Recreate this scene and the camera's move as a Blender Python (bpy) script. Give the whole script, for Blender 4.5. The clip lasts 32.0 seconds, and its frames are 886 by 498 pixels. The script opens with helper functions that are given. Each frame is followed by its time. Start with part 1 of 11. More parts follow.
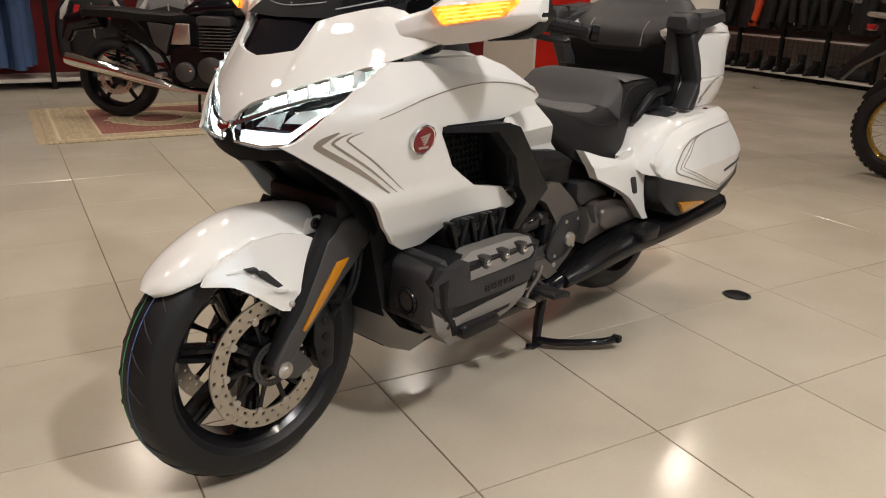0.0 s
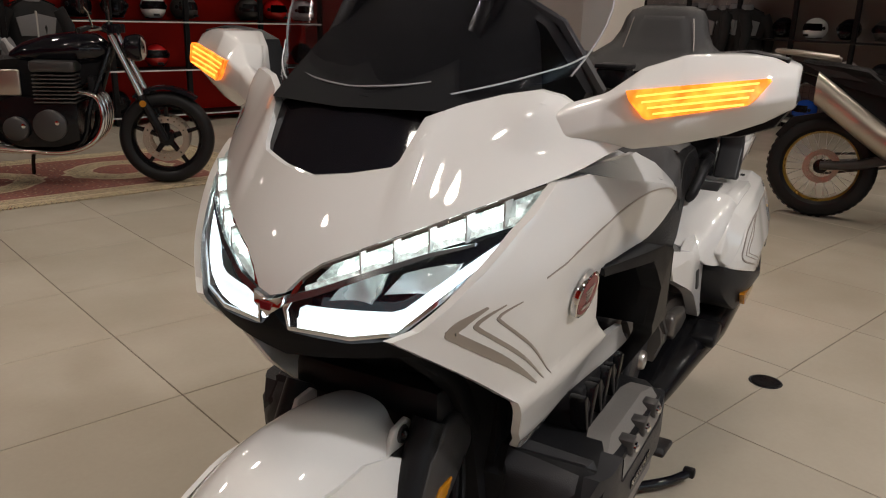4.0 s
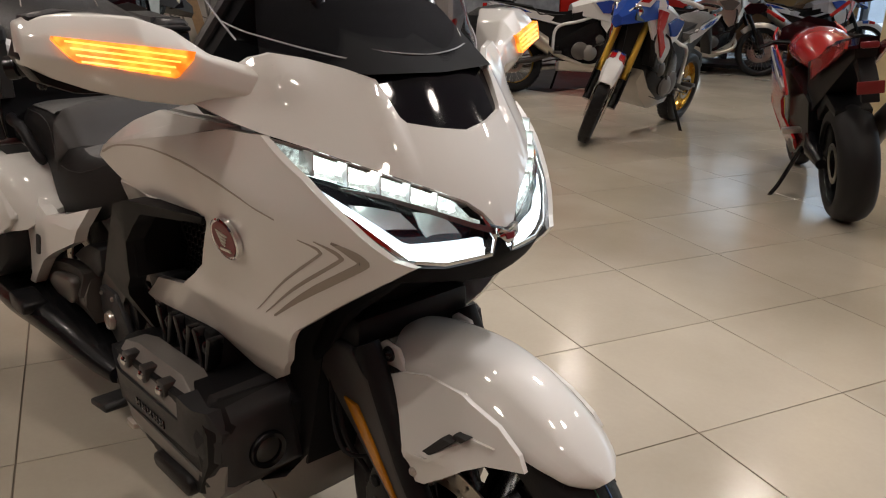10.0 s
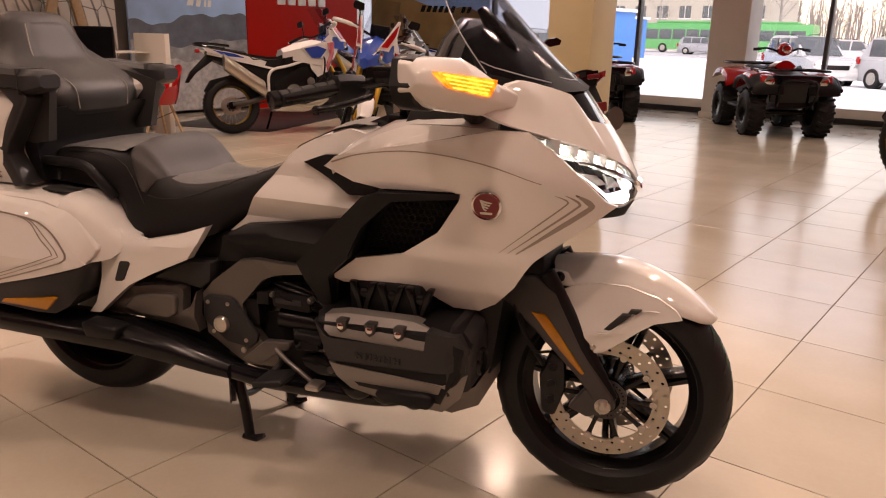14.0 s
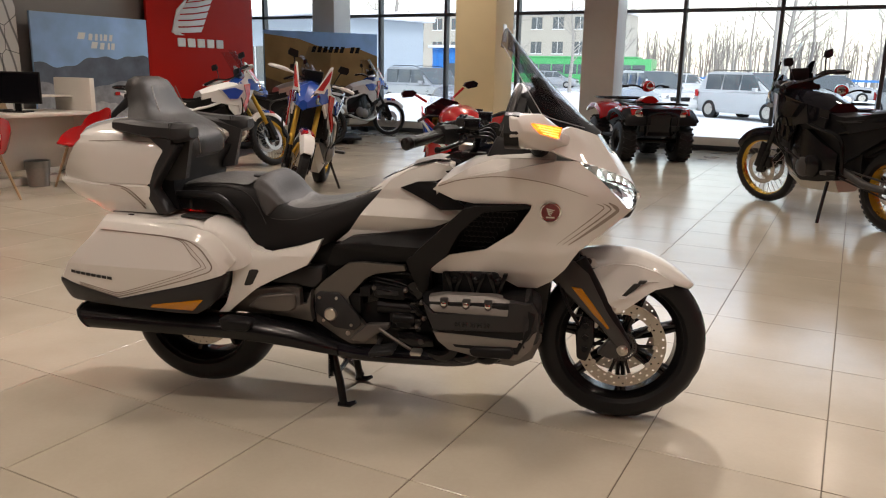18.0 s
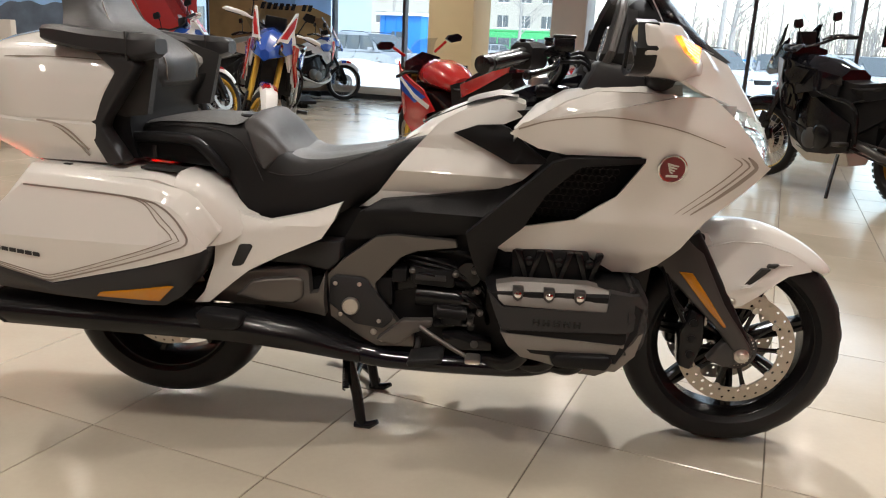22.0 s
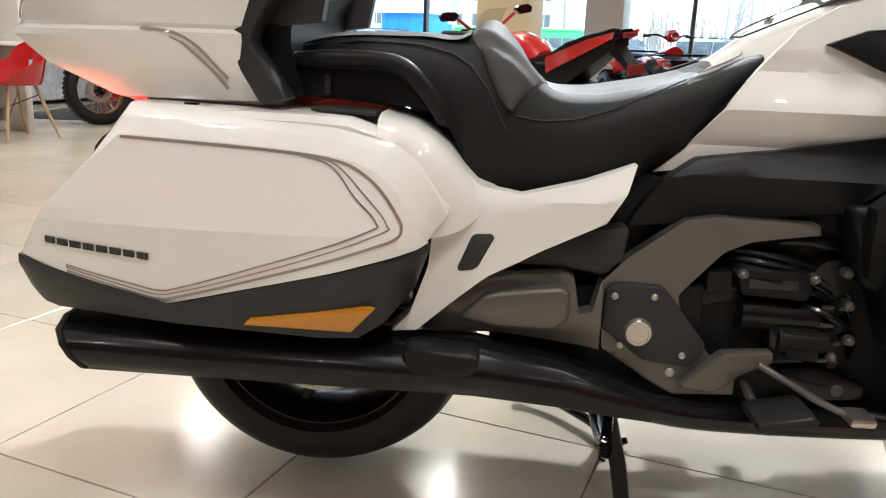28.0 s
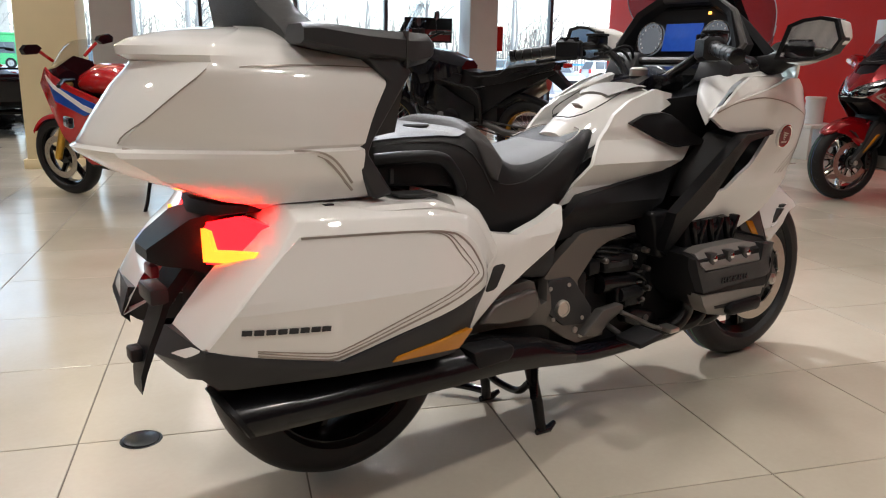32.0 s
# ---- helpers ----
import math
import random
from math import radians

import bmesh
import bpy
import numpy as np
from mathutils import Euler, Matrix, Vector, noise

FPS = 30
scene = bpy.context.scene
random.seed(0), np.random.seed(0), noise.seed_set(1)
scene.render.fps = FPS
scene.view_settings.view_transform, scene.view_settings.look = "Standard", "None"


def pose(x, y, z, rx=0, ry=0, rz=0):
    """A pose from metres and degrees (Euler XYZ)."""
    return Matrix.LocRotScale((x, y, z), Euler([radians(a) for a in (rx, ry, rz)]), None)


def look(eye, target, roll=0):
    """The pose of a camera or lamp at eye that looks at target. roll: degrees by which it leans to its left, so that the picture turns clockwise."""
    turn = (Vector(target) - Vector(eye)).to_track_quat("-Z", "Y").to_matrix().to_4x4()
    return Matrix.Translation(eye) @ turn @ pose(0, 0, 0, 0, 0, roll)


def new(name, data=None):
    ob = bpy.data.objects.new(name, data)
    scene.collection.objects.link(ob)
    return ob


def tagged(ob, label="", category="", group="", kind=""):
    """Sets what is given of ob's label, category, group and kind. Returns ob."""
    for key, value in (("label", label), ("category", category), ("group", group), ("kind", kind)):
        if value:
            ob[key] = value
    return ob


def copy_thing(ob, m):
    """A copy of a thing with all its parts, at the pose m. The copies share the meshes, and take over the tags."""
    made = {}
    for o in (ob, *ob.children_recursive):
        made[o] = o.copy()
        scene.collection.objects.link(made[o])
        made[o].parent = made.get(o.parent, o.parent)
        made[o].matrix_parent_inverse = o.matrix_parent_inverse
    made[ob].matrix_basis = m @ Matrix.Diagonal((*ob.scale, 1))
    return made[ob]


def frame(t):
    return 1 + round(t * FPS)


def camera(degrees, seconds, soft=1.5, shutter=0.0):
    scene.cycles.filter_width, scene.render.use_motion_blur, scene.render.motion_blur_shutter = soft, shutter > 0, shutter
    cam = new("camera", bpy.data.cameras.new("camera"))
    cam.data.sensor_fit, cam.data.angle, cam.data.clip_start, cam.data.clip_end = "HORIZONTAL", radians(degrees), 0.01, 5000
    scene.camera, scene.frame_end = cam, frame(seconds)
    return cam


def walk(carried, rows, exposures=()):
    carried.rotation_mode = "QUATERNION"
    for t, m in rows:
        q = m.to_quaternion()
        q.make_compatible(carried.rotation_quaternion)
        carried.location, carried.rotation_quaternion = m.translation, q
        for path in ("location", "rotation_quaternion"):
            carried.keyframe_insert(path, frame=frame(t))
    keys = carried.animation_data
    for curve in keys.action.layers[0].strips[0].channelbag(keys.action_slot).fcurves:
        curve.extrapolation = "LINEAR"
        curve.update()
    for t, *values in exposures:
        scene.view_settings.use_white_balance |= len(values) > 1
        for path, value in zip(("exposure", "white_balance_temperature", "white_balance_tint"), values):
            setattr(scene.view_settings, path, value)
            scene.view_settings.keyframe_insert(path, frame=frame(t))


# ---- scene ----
cam = camera(59.73, 32.0, soft=1.1)
# seconds, place, yaw, pitch, roll
ROWS = [
    (0.0, 2.637, 1.432, 1.165, 131.09, -19.35, 1.89),
    (0.5, 2.711, 1.284, 1.168, 129.08, -19.42, 2.13),
    (1.0, 2.746, 1.198, 1.176, 127.56, -19.16, 2.25),
    (1.5, 2.709, 1.130, 1.199, 126.31, -18.84, 2.30),
    (2.0, 2.628, 1.032, 1.224, 125.37, -18.48, 2.24),
    (2.5, 2.551, 0.926, 1.220, 124.14, -18.11, 2.07),
    (3.0, 2.500, 0.821, 1.219, 122.41, -17.54, 1.86),
    (3.5, 2.460, 0.691, 1.214, 120.09, -17.19, 1.83),
    (5.5, 2.163, 0.343, 1.124, 107.14, -18.69, 2.41),
    (6.0, 2.177, 0.197, 1.131, 98.67, -19.78, 2.89),
    (6.5, 2.226, 0.087, 1.114, 92.65, -18.54, 1.58),
    (7.0, 2.316, -0.004, 1.127, 85.36, -19.12, 0.71),
    (7.5, 2.412, -0.141, 1.166, 77.81, -19.02, 0.70),
    (8.0, 2.453, -0.274, 1.194, 70.65, -18.77, 0.78),
    (8.5, 2.447, -0.447, 1.208, 63.83, -18.82, 0.90),
    (9.0, 2.462, -0.586, 1.210, 57.38, -18.54, 0.81),
    (9.5, 2.483, -0.721, 1.209, 51.34, -19.09, 1.30),
    (10.0, 2.435, -0.830, 1.209, 45.82, -19.31, 1.24),
    (10.5, 2.222, -0.873, 1.182, 38.53, -19.98, 0.33),
    (11.0, 2.061, -0.970, 1.197, 29.60, -19.80, -0.13),
    (11.5, 2.012, -1.144, 1.210, 25.97, -19.44, 0.96),
    (12.0, 1.986, -1.324, 1.216, 23.98, -17.95, 1.08),
    (12.5, 1.925, -1.467, 1.207, 22.63, -16.92, 0.90),
    (13.0, 1.860, -1.628, 1.188, 21.02, -16.38, 0.42),
    (13.5, 1.851, -1.762, 1.189, 19.51, -15.84, 0.91),
    (14.0, 1.864, -1.936, 1.200, 18.67, -15.58, 1.42),
    (14.5, 1.853, -2.085, 1.224, 17.73, -15.16, 1.66),
    (15.0, 1.800, -2.183, 1.230, 16.50, -14.60, 1.62),
    (15.5, 1.726, -2.292, 1.234, 14.93, -14.06, 1.67),
    (17.5, 1.557, -2.786, 1.278, 10.18, -12.86, 1.31),
    (18.0, 1.433, -2.827, 1.276, 8.51, -12.98, 1.09),
    (18.5, 1.283, -2.855, 1.276, 6.61, -13.09, 1.14),
    (19.0, 1.146, -2.885, 1.270, 5.34, -13.54, 1.33),
    (19.5, 1.067, -2.862, 1.265, 4.35, -14.17, 1.62),
    (20.0, 1.025, -2.719, 1.233, 3.68, -14.95, 1.78),
    (20.5, 1.001, -2.572, 1.198, 3.18, -15.48, 1.92),
    (21.0, 0.997, -2.425, 1.167, 3.01, -15.78, 2.04),
    (21.5, 0.992, -2.260, 1.128, 2.54, -15.88, 2.22),
    (22.0, 0.999, -2.152, 1.085, 3.83, -14.73, 2.85),
    (22.5, 1.065, -2.030, 1.049, 5.17, -13.88, 3.24),
    (23.0, 1.128, -1.929, 0.998, 5.82, -12.86, 3.61),
    (23.5, 1.150, -1.851, 0.898, 5.72, -10.80, 3.64),
    (24.0, 1.128, -1.779, 0.818, 5.03, -9.95, 3.85),
    (24.5, 1.073, -1.724, 0.777, 5.07, -9.96, 3.62),
    (25.0, 0.969, -1.682, 0.765, 5.19, -10.43, 3.36),
    (25.5, 0.871, -1.638, 0.781, 6.10, -11.46, 2.98),
    (26.0, 0.748, -1.603, 0.803, 5.62, -12.43, 2.75),
    (26.5, 0.656, -1.572, 0.820, 6.38, -13.37, 2.35),
    (28.5, 0.251, -1.410, 0.856, 0.96, -14.61, 1.94),
    (29.0, 0.116, -1.398, 0.879, -2.49, -14.38, 1.71),
    (29.5, -0.024, -1.447, 0.928, -7.01, -14.31, 1.54),
    (30.0, -0.178, -1.531, 0.957, -12.09, -13.64, 2.18),
    (30.5, -0.312, -1.565, 0.991, -17.37, -13.06, 1.86),
    (31.0, -0.456, -1.569, 0.999, -23.47, -13.05, 1.09),
    (31.5, -0.607, -1.576, 1.009, -29.01, -13.27, 1.08),
    (32.0, -0.737, -1.627, 1.021, -34.64, -13.51, 1.05),
]
EXPO = [(0, 1.3, 6550, 11), (2, 1.3, 6550, 11), (3.5, 0.95, 6450, 12), (6, 0.2, 6650, 16), (7, 0.22, 6850, 25), (8, 0.62, 6750, 20), (9, 0.88, 6600, 15), (10, 1.0, 6450, 13), (11, 1.1, 6250, 14), (12, 1.35, 7000, 26), (13, 1.34, 8000, 36), (14, 1.45, 8400, 36), (15.2, 1.5, 7000, 16), (18, 1.4, 6850, 16), (20, 1.22, 6850, 16), (21.5, 1.65, 6400, 11), (23, 2.15, 6300, 10), (24.5, 2.35, 6250, 12), (26.5, 2.48, 6100, 8), (29, 2.08, 5800, 6), (31, 1.82, 5900, 8), (32, 1.72, 6000, 10)]  # seconds, stops, kelvin, tint


def eye_pose(x, y, z, yaw, pitch, roll):
    ya, pi, ro = radians(yaw), radians(pitch), radians(roll)
    ahead = Vector((-math.sin(ya) * math.cos(pi), math.cos(ya) * math.cos(pi), math.sin(pi)))
    return look((x, y, z), Vector((x, y, z)) + ahead, roll)


walk(cam, [(t, eye_pose(*r)) for t, *r in ROWS], EXPO)

# ---- light ----
world = bpy.data.worlds.new("sky")
scene.world = world
world.use_nodes = True
wn = world.node_tree
bg = wn.nodes["Background"]
sky = wn.nodes.new("ShaderNodeTexSky")
sky.sky_type = "NISHITA"
sky.sun_disc = False
sky.sun_elevation, sky.sun_rotation = radians(42), radians(150)
sky.air_density, sky.dust_density = 1.2, 0.6
pale = wn.nodes.new("ShaderNodeHueSaturation")
pale.inputs["Saturation"].default_value = 0.55  # thin cloud
wn.links.new(sky.outputs[0], pale.inputs["Color"])
wn.links.new(pale.outputs[0], bg.inputs[0])
bg.inputs[1].default_value = 0.14
BUILD = pose(0, 0, 0, 0, 0, -19.0)  # the building's axes: y towards the glass front


def inb(x, y, z=0.0):
    return BUILD @ Vector((x, y, z))


sun = bpy.data.lights.new("sun", "SUN")
sun.energy, sun.angle, sun.color = 1.3, radians(20), (0.9, 0.95, 1.0)
new("sun", sun).matrix_world = look((0, 0, 50), (-12, 44, 0))

# ceiling downlights: three stronger ones round the white motorcycle, weaker rows beyond; x, y, watts
LAMPS = [(1.6, -1.7, 9.5), (2.9, 1.3, 5), (-1.5, -0.4, 5.5)]
LAMPS += [(-5.0 + 3.1 * i + (1.3 if j % 2 else 0.0), -5.3 + 2.7 * j, (11.5, 5.4 if j == 2 else 7.4, 4.5 if j == 2 else 7.0, 5.0)[i] * (1.4, 1.0, 1.0, 1.2, 1.25, 1.0)[j]) for j in range(6) for i in range(4)]
for lx, ly, watts in LAMPS:
    spot = bpy.data.lights.new("ceiling_spot", "AREA")
    spot.shape, spot.size, spot.energy, spot.color = "DISK", 0.24, watts, (1.0, 0.9, 0.78)
    spot.spread = radians(135)
    ob = new("ceiling_spot_light", spot)
    ob.matrix_world = look(inb(lx, ly, 3.72), inb(lx, ly, 0.0))

# a track spotlight aimed at the white motorcycle from behind its left flank
track = bpy.data.lights.new("track_spot", "SPOT")
track.energy, track.color, track.shadow_soft_size = 195, (1.0, 0.975, 0.955), 0.12
track.spot_size, track.spot_blend = radians(66), 0.75
new("track_spot_light", track).matrix_world = look(inb(0.6, 3.3, 3.68), (0.95, 0.0, 0.3))

# daylight through the upper panes of the glass front
day = bpy.data.lights.new("window_daylight", "AREA")
day.shape, day.size, day.size_y, day.energy, day.color = "RECTANGLE", 13.0, 1.2, 20, (0.66, 0.83, 1.0)
new("window_daylight", day).matrix_world = look(inb(-0.5, 11.98, 3.1), inb(-0.5, 0.0, 3.1))

# ---- materials ----
def mat(name, color, rough=0.5, metal=0.0, coat=0.0, grain=0.06, scale=40.0, bump=0.0, var=0.08, emit=0.0, trans=0.0, ior=1.45, ecol=None, big=3.0, spec=0.5):
    m = bpy.data.materials.new(name)
    m.use_nodes = True
    nt = m.node_tree
    b = nt.nodes["Principled BSDF"]
    b.inputs["Base Color"].default_value = (*color, 1)
    b.inputs["Roughness"].default_value = rough
    b.inputs["Metallic"].default_value = metal
    b.inputs["IOR"].default_value = ior
    b.inputs["Specular IOR Level"].default_value = spec
    b.inputs["Coat Weight"].default_value = coat
    b.inputs["Coat Roughness"].default_value = 0.025
    b.inputs["Transmission Weight"].default_value = trans
    if emit:
        b.inputs["Emission Color"].default_value = (*(ecol or color), 1)
        b.inputs["Emission Strength"].default_value = emit
    co = nt.nodes.new("ShaderNodeTexCoord")
    if var or grain:
        n1 = nt.nodes.new("ShaderNodeTexNoise")
        n1.inputs["Scale"].default_value = big
        n1.inputs["Detail"].default_value = 5
        n2 = nt.nodes.new("ShaderNodeTexNoise")
        n2.inputs["Scale"].default_value = scale
        n2.inputs["Detail"].default_value = 3
        for n in (n1, n2):
            nt.links.new(co.outputs["Object"], n.inputs["Vector"])
        add = nt.nodes.new("ShaderNodeMath")
        add.operation = "MULTIPLY_ADD"
        add.inputs[1].default_value = 2 * var
        add.inputs[2].default_value = 1 - var - grain
        nt.links.new(n1.outputs[0], add.inputs[0])
        add2 = nt.nodes.new("ShaderNodeMath")
        add2.operation = "MULTIPLY_ADD"
        add2.inputs[1].default_value = 2 * grain
        nt.links.new(n2.outputs[0], add2.inputs[0])
        nt.links.new(add.outputs[0], add2.inputs[2])
        mul = nt.nodes.new("ShaderNodeVectorMath")
        mul.operation = "SCALE"
        mul.inputs[0].default_value = color
        nt.links.new(add2.outputs[0], mul.inputs["Scale"])
        nt.links.new(mul.outputs[0], b.inputs["Base Color"])
        mr = nt.nodes.new("ShaderNodeMath")
        mr.operation = "MULTIPLY_ADD"
        mr.inputs[1].default_value = 0.5 * rough
        mr.inputs[2].default_value = 0.75 * rough
        nt.links.new(n1.outputs[0], mr.inputs[0])
        nt.links.new(mr.outputs[0], b.inputs["Roughness"])
        if bump:
            bp = nt.nodes.new("ShaderNodeBump")
            bp.inputs["Strength"].default_value = bump
            bp.inputs["Distance"].default_value = 0.002
            nt.links.new(n2.outputs[0], bp.inputs["Height"])
            nt.links.new(bp.outputs[0], b.inputs["Normal"])
    return m


WHITE = mat("pearl_white_paint", (0.66, 0.648, 0.622), 0.45, 0.0, 1.0, grain=0.035, scale=1400, var=0.015, spec=0.3)
WHITE.node_tree.nodes["Principled BSDF"].inputs["Coat IOR"].default_value = 1.75
BLACKP = mat("gloss_black_plastic", (0.006, 0.006, 0.009), 0.06, 0.0, 0.15, grain=0.0, var=0.02, spec=0.4)
BLACKM = mat("matt_black_plastic", (0.008, 0.008, 0.009), 0.42, grain=0.1, scale=400, bump=0.25, spec=0.22)
DULLK = mat("dull_black_plastic", (0.006, 0.006, 0.007), 0.7, grain=0.08, scale=300, spec=0.12)
BLACKS = mat("satin_black_paint", (0.006, 0.006, 0.007), 0.24, 0.0, 0.1, grain=0.03, var=0.05, spec=0.3)
CHARCOAL = mat("charcoal_plastic", (0.024, 0.024, 0.026), 0.42, grain=0.1, scale=500, bump=0.2, spec=0.35)
GREYM = mat("titanium_grey_paint", (0.12, 0.11, 0.102), 0.38, 0.55, 0.1, grain=0.05, scale=700)
GREYD = mat("dark_grey_paint", (0.06, 0.057, 0.056), 0.4, 0.4, 0.0, grain=0.05, scale=600)
SILVER = mat("silver_metal", (0.52, 0.49, 0.45), 0.3, 0.9, grain=0.05, scale=300)
VCOVER = mat("titanium_finish_metal", (0.21, 0.197, 0.185), 0.52, 0.4, grain=0.08, scale=250)
STEEL = mat("brushed_steel", (0.5, 0.46, 0.4), 0.34, 0.95, grain=0.08, scale=250)
CHROME = mat("chrome", (0.75, 0.75, 0.75), 0.05, 1.0, grain=0.0, var=0.02)
RUBBER = mat("tyre_rubber", (0.009, 0.009, 0.01), 0.5, grain=0.12, scale=200, bump=0.3, spec=0.35)
LEATHER = mat("black_seat_vinyl", (0.0085, 0.008, 0.0085), 0.48, grain=0.12, scale=600, bump=0.5, spec=0.24)
LEATHER3 = mat("charcoal_seat_vinyl", (0.028, 0.027, 0.027), 0.42, grain=0.12, scale=600, bump=0.5, spec=0.4)
LEATHER2 = mat("grey_seat_vinyl", (0.085, 0.082, 0.08), 0.46, grain=0.12, scale=600, bump=0.5, spec=0.4)
LEATHER4 = mat("dark_grey_seat_vinyl", (0.05, 0.048, 0.048), 0.5, grain=0.12, scale=600, bump=0.5, spec=0.25)
AMBER = mat("amber_reflector", (0.4, 0.16, 0.008), 0.1, 0.0, 0.6, grain=0.12, scale=300, bump=0.6)
AMBERL = mat("lit_amber_lens", (1.0, 0.35, 0.02), 0.2, emit=0.5, ecol=(1.0, 0.2, 0.02), grain=0, var=0)


def facets(m, scale, low, high):
    """Let a lit lens or the glowing reflector shine unevenly, as moulded facets do."""
    nt = m.node_tree
    n = nt.nodes.new("ShaderNodeTexNoise")
    n.inputs["Scale"].default_value, n.inputs["Detail"].default_value = scale, 2
    co = nt.nodes.new("ShaderNodeTexCoord")
    r = nt.nodes.new("ShaderNodeMapRange")
    r.inputs["From Min"].default_value, r.inputs["From Max"].default_value = 0.38, 0.66
    r.inputs["To Min"].default_value, r.inputs["To Max"].default_value = low, high
    nt.links.new(co.outputs["Object"], n.inputs["Vector"])
    nt.links.new(n.outputs[0], r.inputs["Value"])
    nt.links.new(r.outputs[0], nt.nodes["Principled BSDF"].inputs["Emission Strength"])


facets(AMBERL, 55, 0.28, 1.5)
AMBERH = mat("amber_led_row", (1.0, 0.6, 0.1), 0.2, emit=1.3, ecol=(1.0, 0.36, 0.05), grain=0, var=0)
REFL = mat("silvered_reflector", (0.8, 0.82, 0.82), 0.26, 0.6, grain=0.03, scale=200, var=0.02)
LED = mat("white_led_bar", (0.8, 0.87, 0.92), 0.25, emit=0.7, ecol=(0.8, 0.92, 1.0), grain=0, var=0)
LEDB = mat("white_led_edge", (0.95, 0.98, 1.0), 0.3, emit=2.6, ecol=(0.88, 0.95, 1.0), grain=0, var=0)
LEDG = mat("lit_clear_lens_block", (0.8, 0.88, 0.84), 0.15, emit=0.75, ecol=(0.88, 1.0, 0.95), grain=0.2, scale=160, var=0.1)
# reflector given a glow of its own, for the LED light it throws back
LEDR = mat("glowing_pale_reflector", (0.75, 0.8, 0.78), 0.3, 0.3, emit=0.3, ecol=(0.86, 1.0, 0.93), grain=0.4, scale=90, var=0.3, big=30.0)
facets(LEDG, 130, 0.12, 1.5)
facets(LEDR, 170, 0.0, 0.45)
LEDH = mat("white_led_core", (0.95, 1.0, 0.97), 0.3, emit=5.0, ecol=(0.9, 1.0, 0.95), grain=0, var=0)
TAILR = mat("red_tail_lens", (0.35, 0.001, 0.001), 0.15, emit=8.0, ecol=(1.0, 0.0004, 0.0004), grain=0, var=0)
TAILY = mat("lit_tail_lens", (1.0, 0.4, 0.05), 0.2, emit=1.6, ecol=(1.0, 0.13, 0.006), grain=0, var=0)
BADGER = mat("dark_red_enamel", (0.15, 0.006, 0.01), 0.35, 0.0, 0.2, grain=0.1, scale=200)
STRIPE = mat("bronze_grey_stripe", (0.28, 0.245, 0.215), 0.3, 0.4, 0.6, grain=0.02)
SEAM = mat("dark_joint", (0.02, 0.02, 0.02), 0.7, grain=0, var=0.02)
REDP = mat("red_paint", (0.42, 0.008, 0.008), 0.25, 0.0, 1.0, grain=0.03)
REDM = mat("candy_red_paint", (0.24, 0.002, 0.006), 0.22, 0.35, 1.0, grain=0.03, scale=600)
BLUEP = mat("blue_paint", (0.012, 0.07, 0.4), 0.25, 0.0, 1.0, grain=0.03)
WHITEP = mat("white_plastic", (0.72, 0.72, 0.72), 0.3, 0.0, 0.6, grain=0.03)
GOLD = mat("gold_anodised", (0.62, 0.38, 0.06), 0.28, 0.85, grain=0.04)
REFLD = mat("dark_chromed_reflector", (0.3, 0.31, 0.33), 0.16, 0.9, grain=0.15, scale=120)
SHADEG = mat("dark_glass_print", (0.01, 0.01, 0.012), 0.05, grain=0, var=0.02)


def glass(name, color, rough=0.0, gloss=0.03):
    """Thin pane: clear film with real gloss."""
    m = bpy.data.materials.new(name)
    m.use_nodes = True
    nt = m.node_tree
    nt.nodes.clear()
    out = nt.nodes.new("ShaderNodeOutputMaterial")
    tr = nt.nodes.new("ShaderNodeBsdfTransparent")
    tr.inputs[0].default_value = (*color, 1)
    gl = nt.nodes.new("ShaderNodeBsdfGlossy")
    gl.inputs[1].default_value = 0.02 + rough
    lw = nt.nodes.new("ShaderNodeLayerWeight")
    lw.inputs[0].default_value = 0.5
    pw = nt.nodes.new("ShaderNodeMath")
    pw.operation = "POWER"
    pw.inputs[1].default_value = 5.0
    nt.links.new(lw.outputs["Facing"], pw.inputs[0])
    fr = nt.nodes.new("ShaderNodeMath")
    fr.operation = "MULTIPLY_ADD"
    fr.inputs[1].default_value, fr.inputs[2].default_value = 0.5, gloss
    nt.links.new(pw.outputs[0], fr.inputs[0])
    mx = nt.nodes.new("ShaderNodeMixShader")
    nt.links.new(fr.outputs[0], mx.inputs[0])
    nt.links.new(tr.outputs[0], mx.inputs[1])
    nt.links.new(gl.outputs[0], mx.inputs[2])
    nt.links.new(mx.outputs[0], out.inputs[0])
    return m


SMOKE = glass("smoked_screen", (0.7, 0.7, 0.73), gloss=0.012)
CLEAR = glass("clear_lens", (0.93, 0.95, 0.95))
PANE = glass("window_glass", (0.9, 0.94, 0.94))


# ---- building blocks ----
def part(name, bm, material, parent=None, label="", smooth=40.0, fix=True):
    """Links a bmesh as one mesh object under its thing."""
    if fix:
        bmesh.ops.recalc_face_normals(bm, faces=bm.faces)
    if smooth:
        lim = radians(smooth)
        for f in bm.faces:
            f.smooth = True
        for e in bm.edges:
            e.smooth = len(e.link_faces) == 2 and e.calc_face_angle(0.0) < lim
    me = bpy.data.meshes.new(name)
    bm.to_mesh(me)
    bm.free()
    me.materials.append(material)
    ob = new(name, me)
    if parent is not None:
        ob.parent = parent
    if label:
        tagged(ob, label)
    return ob


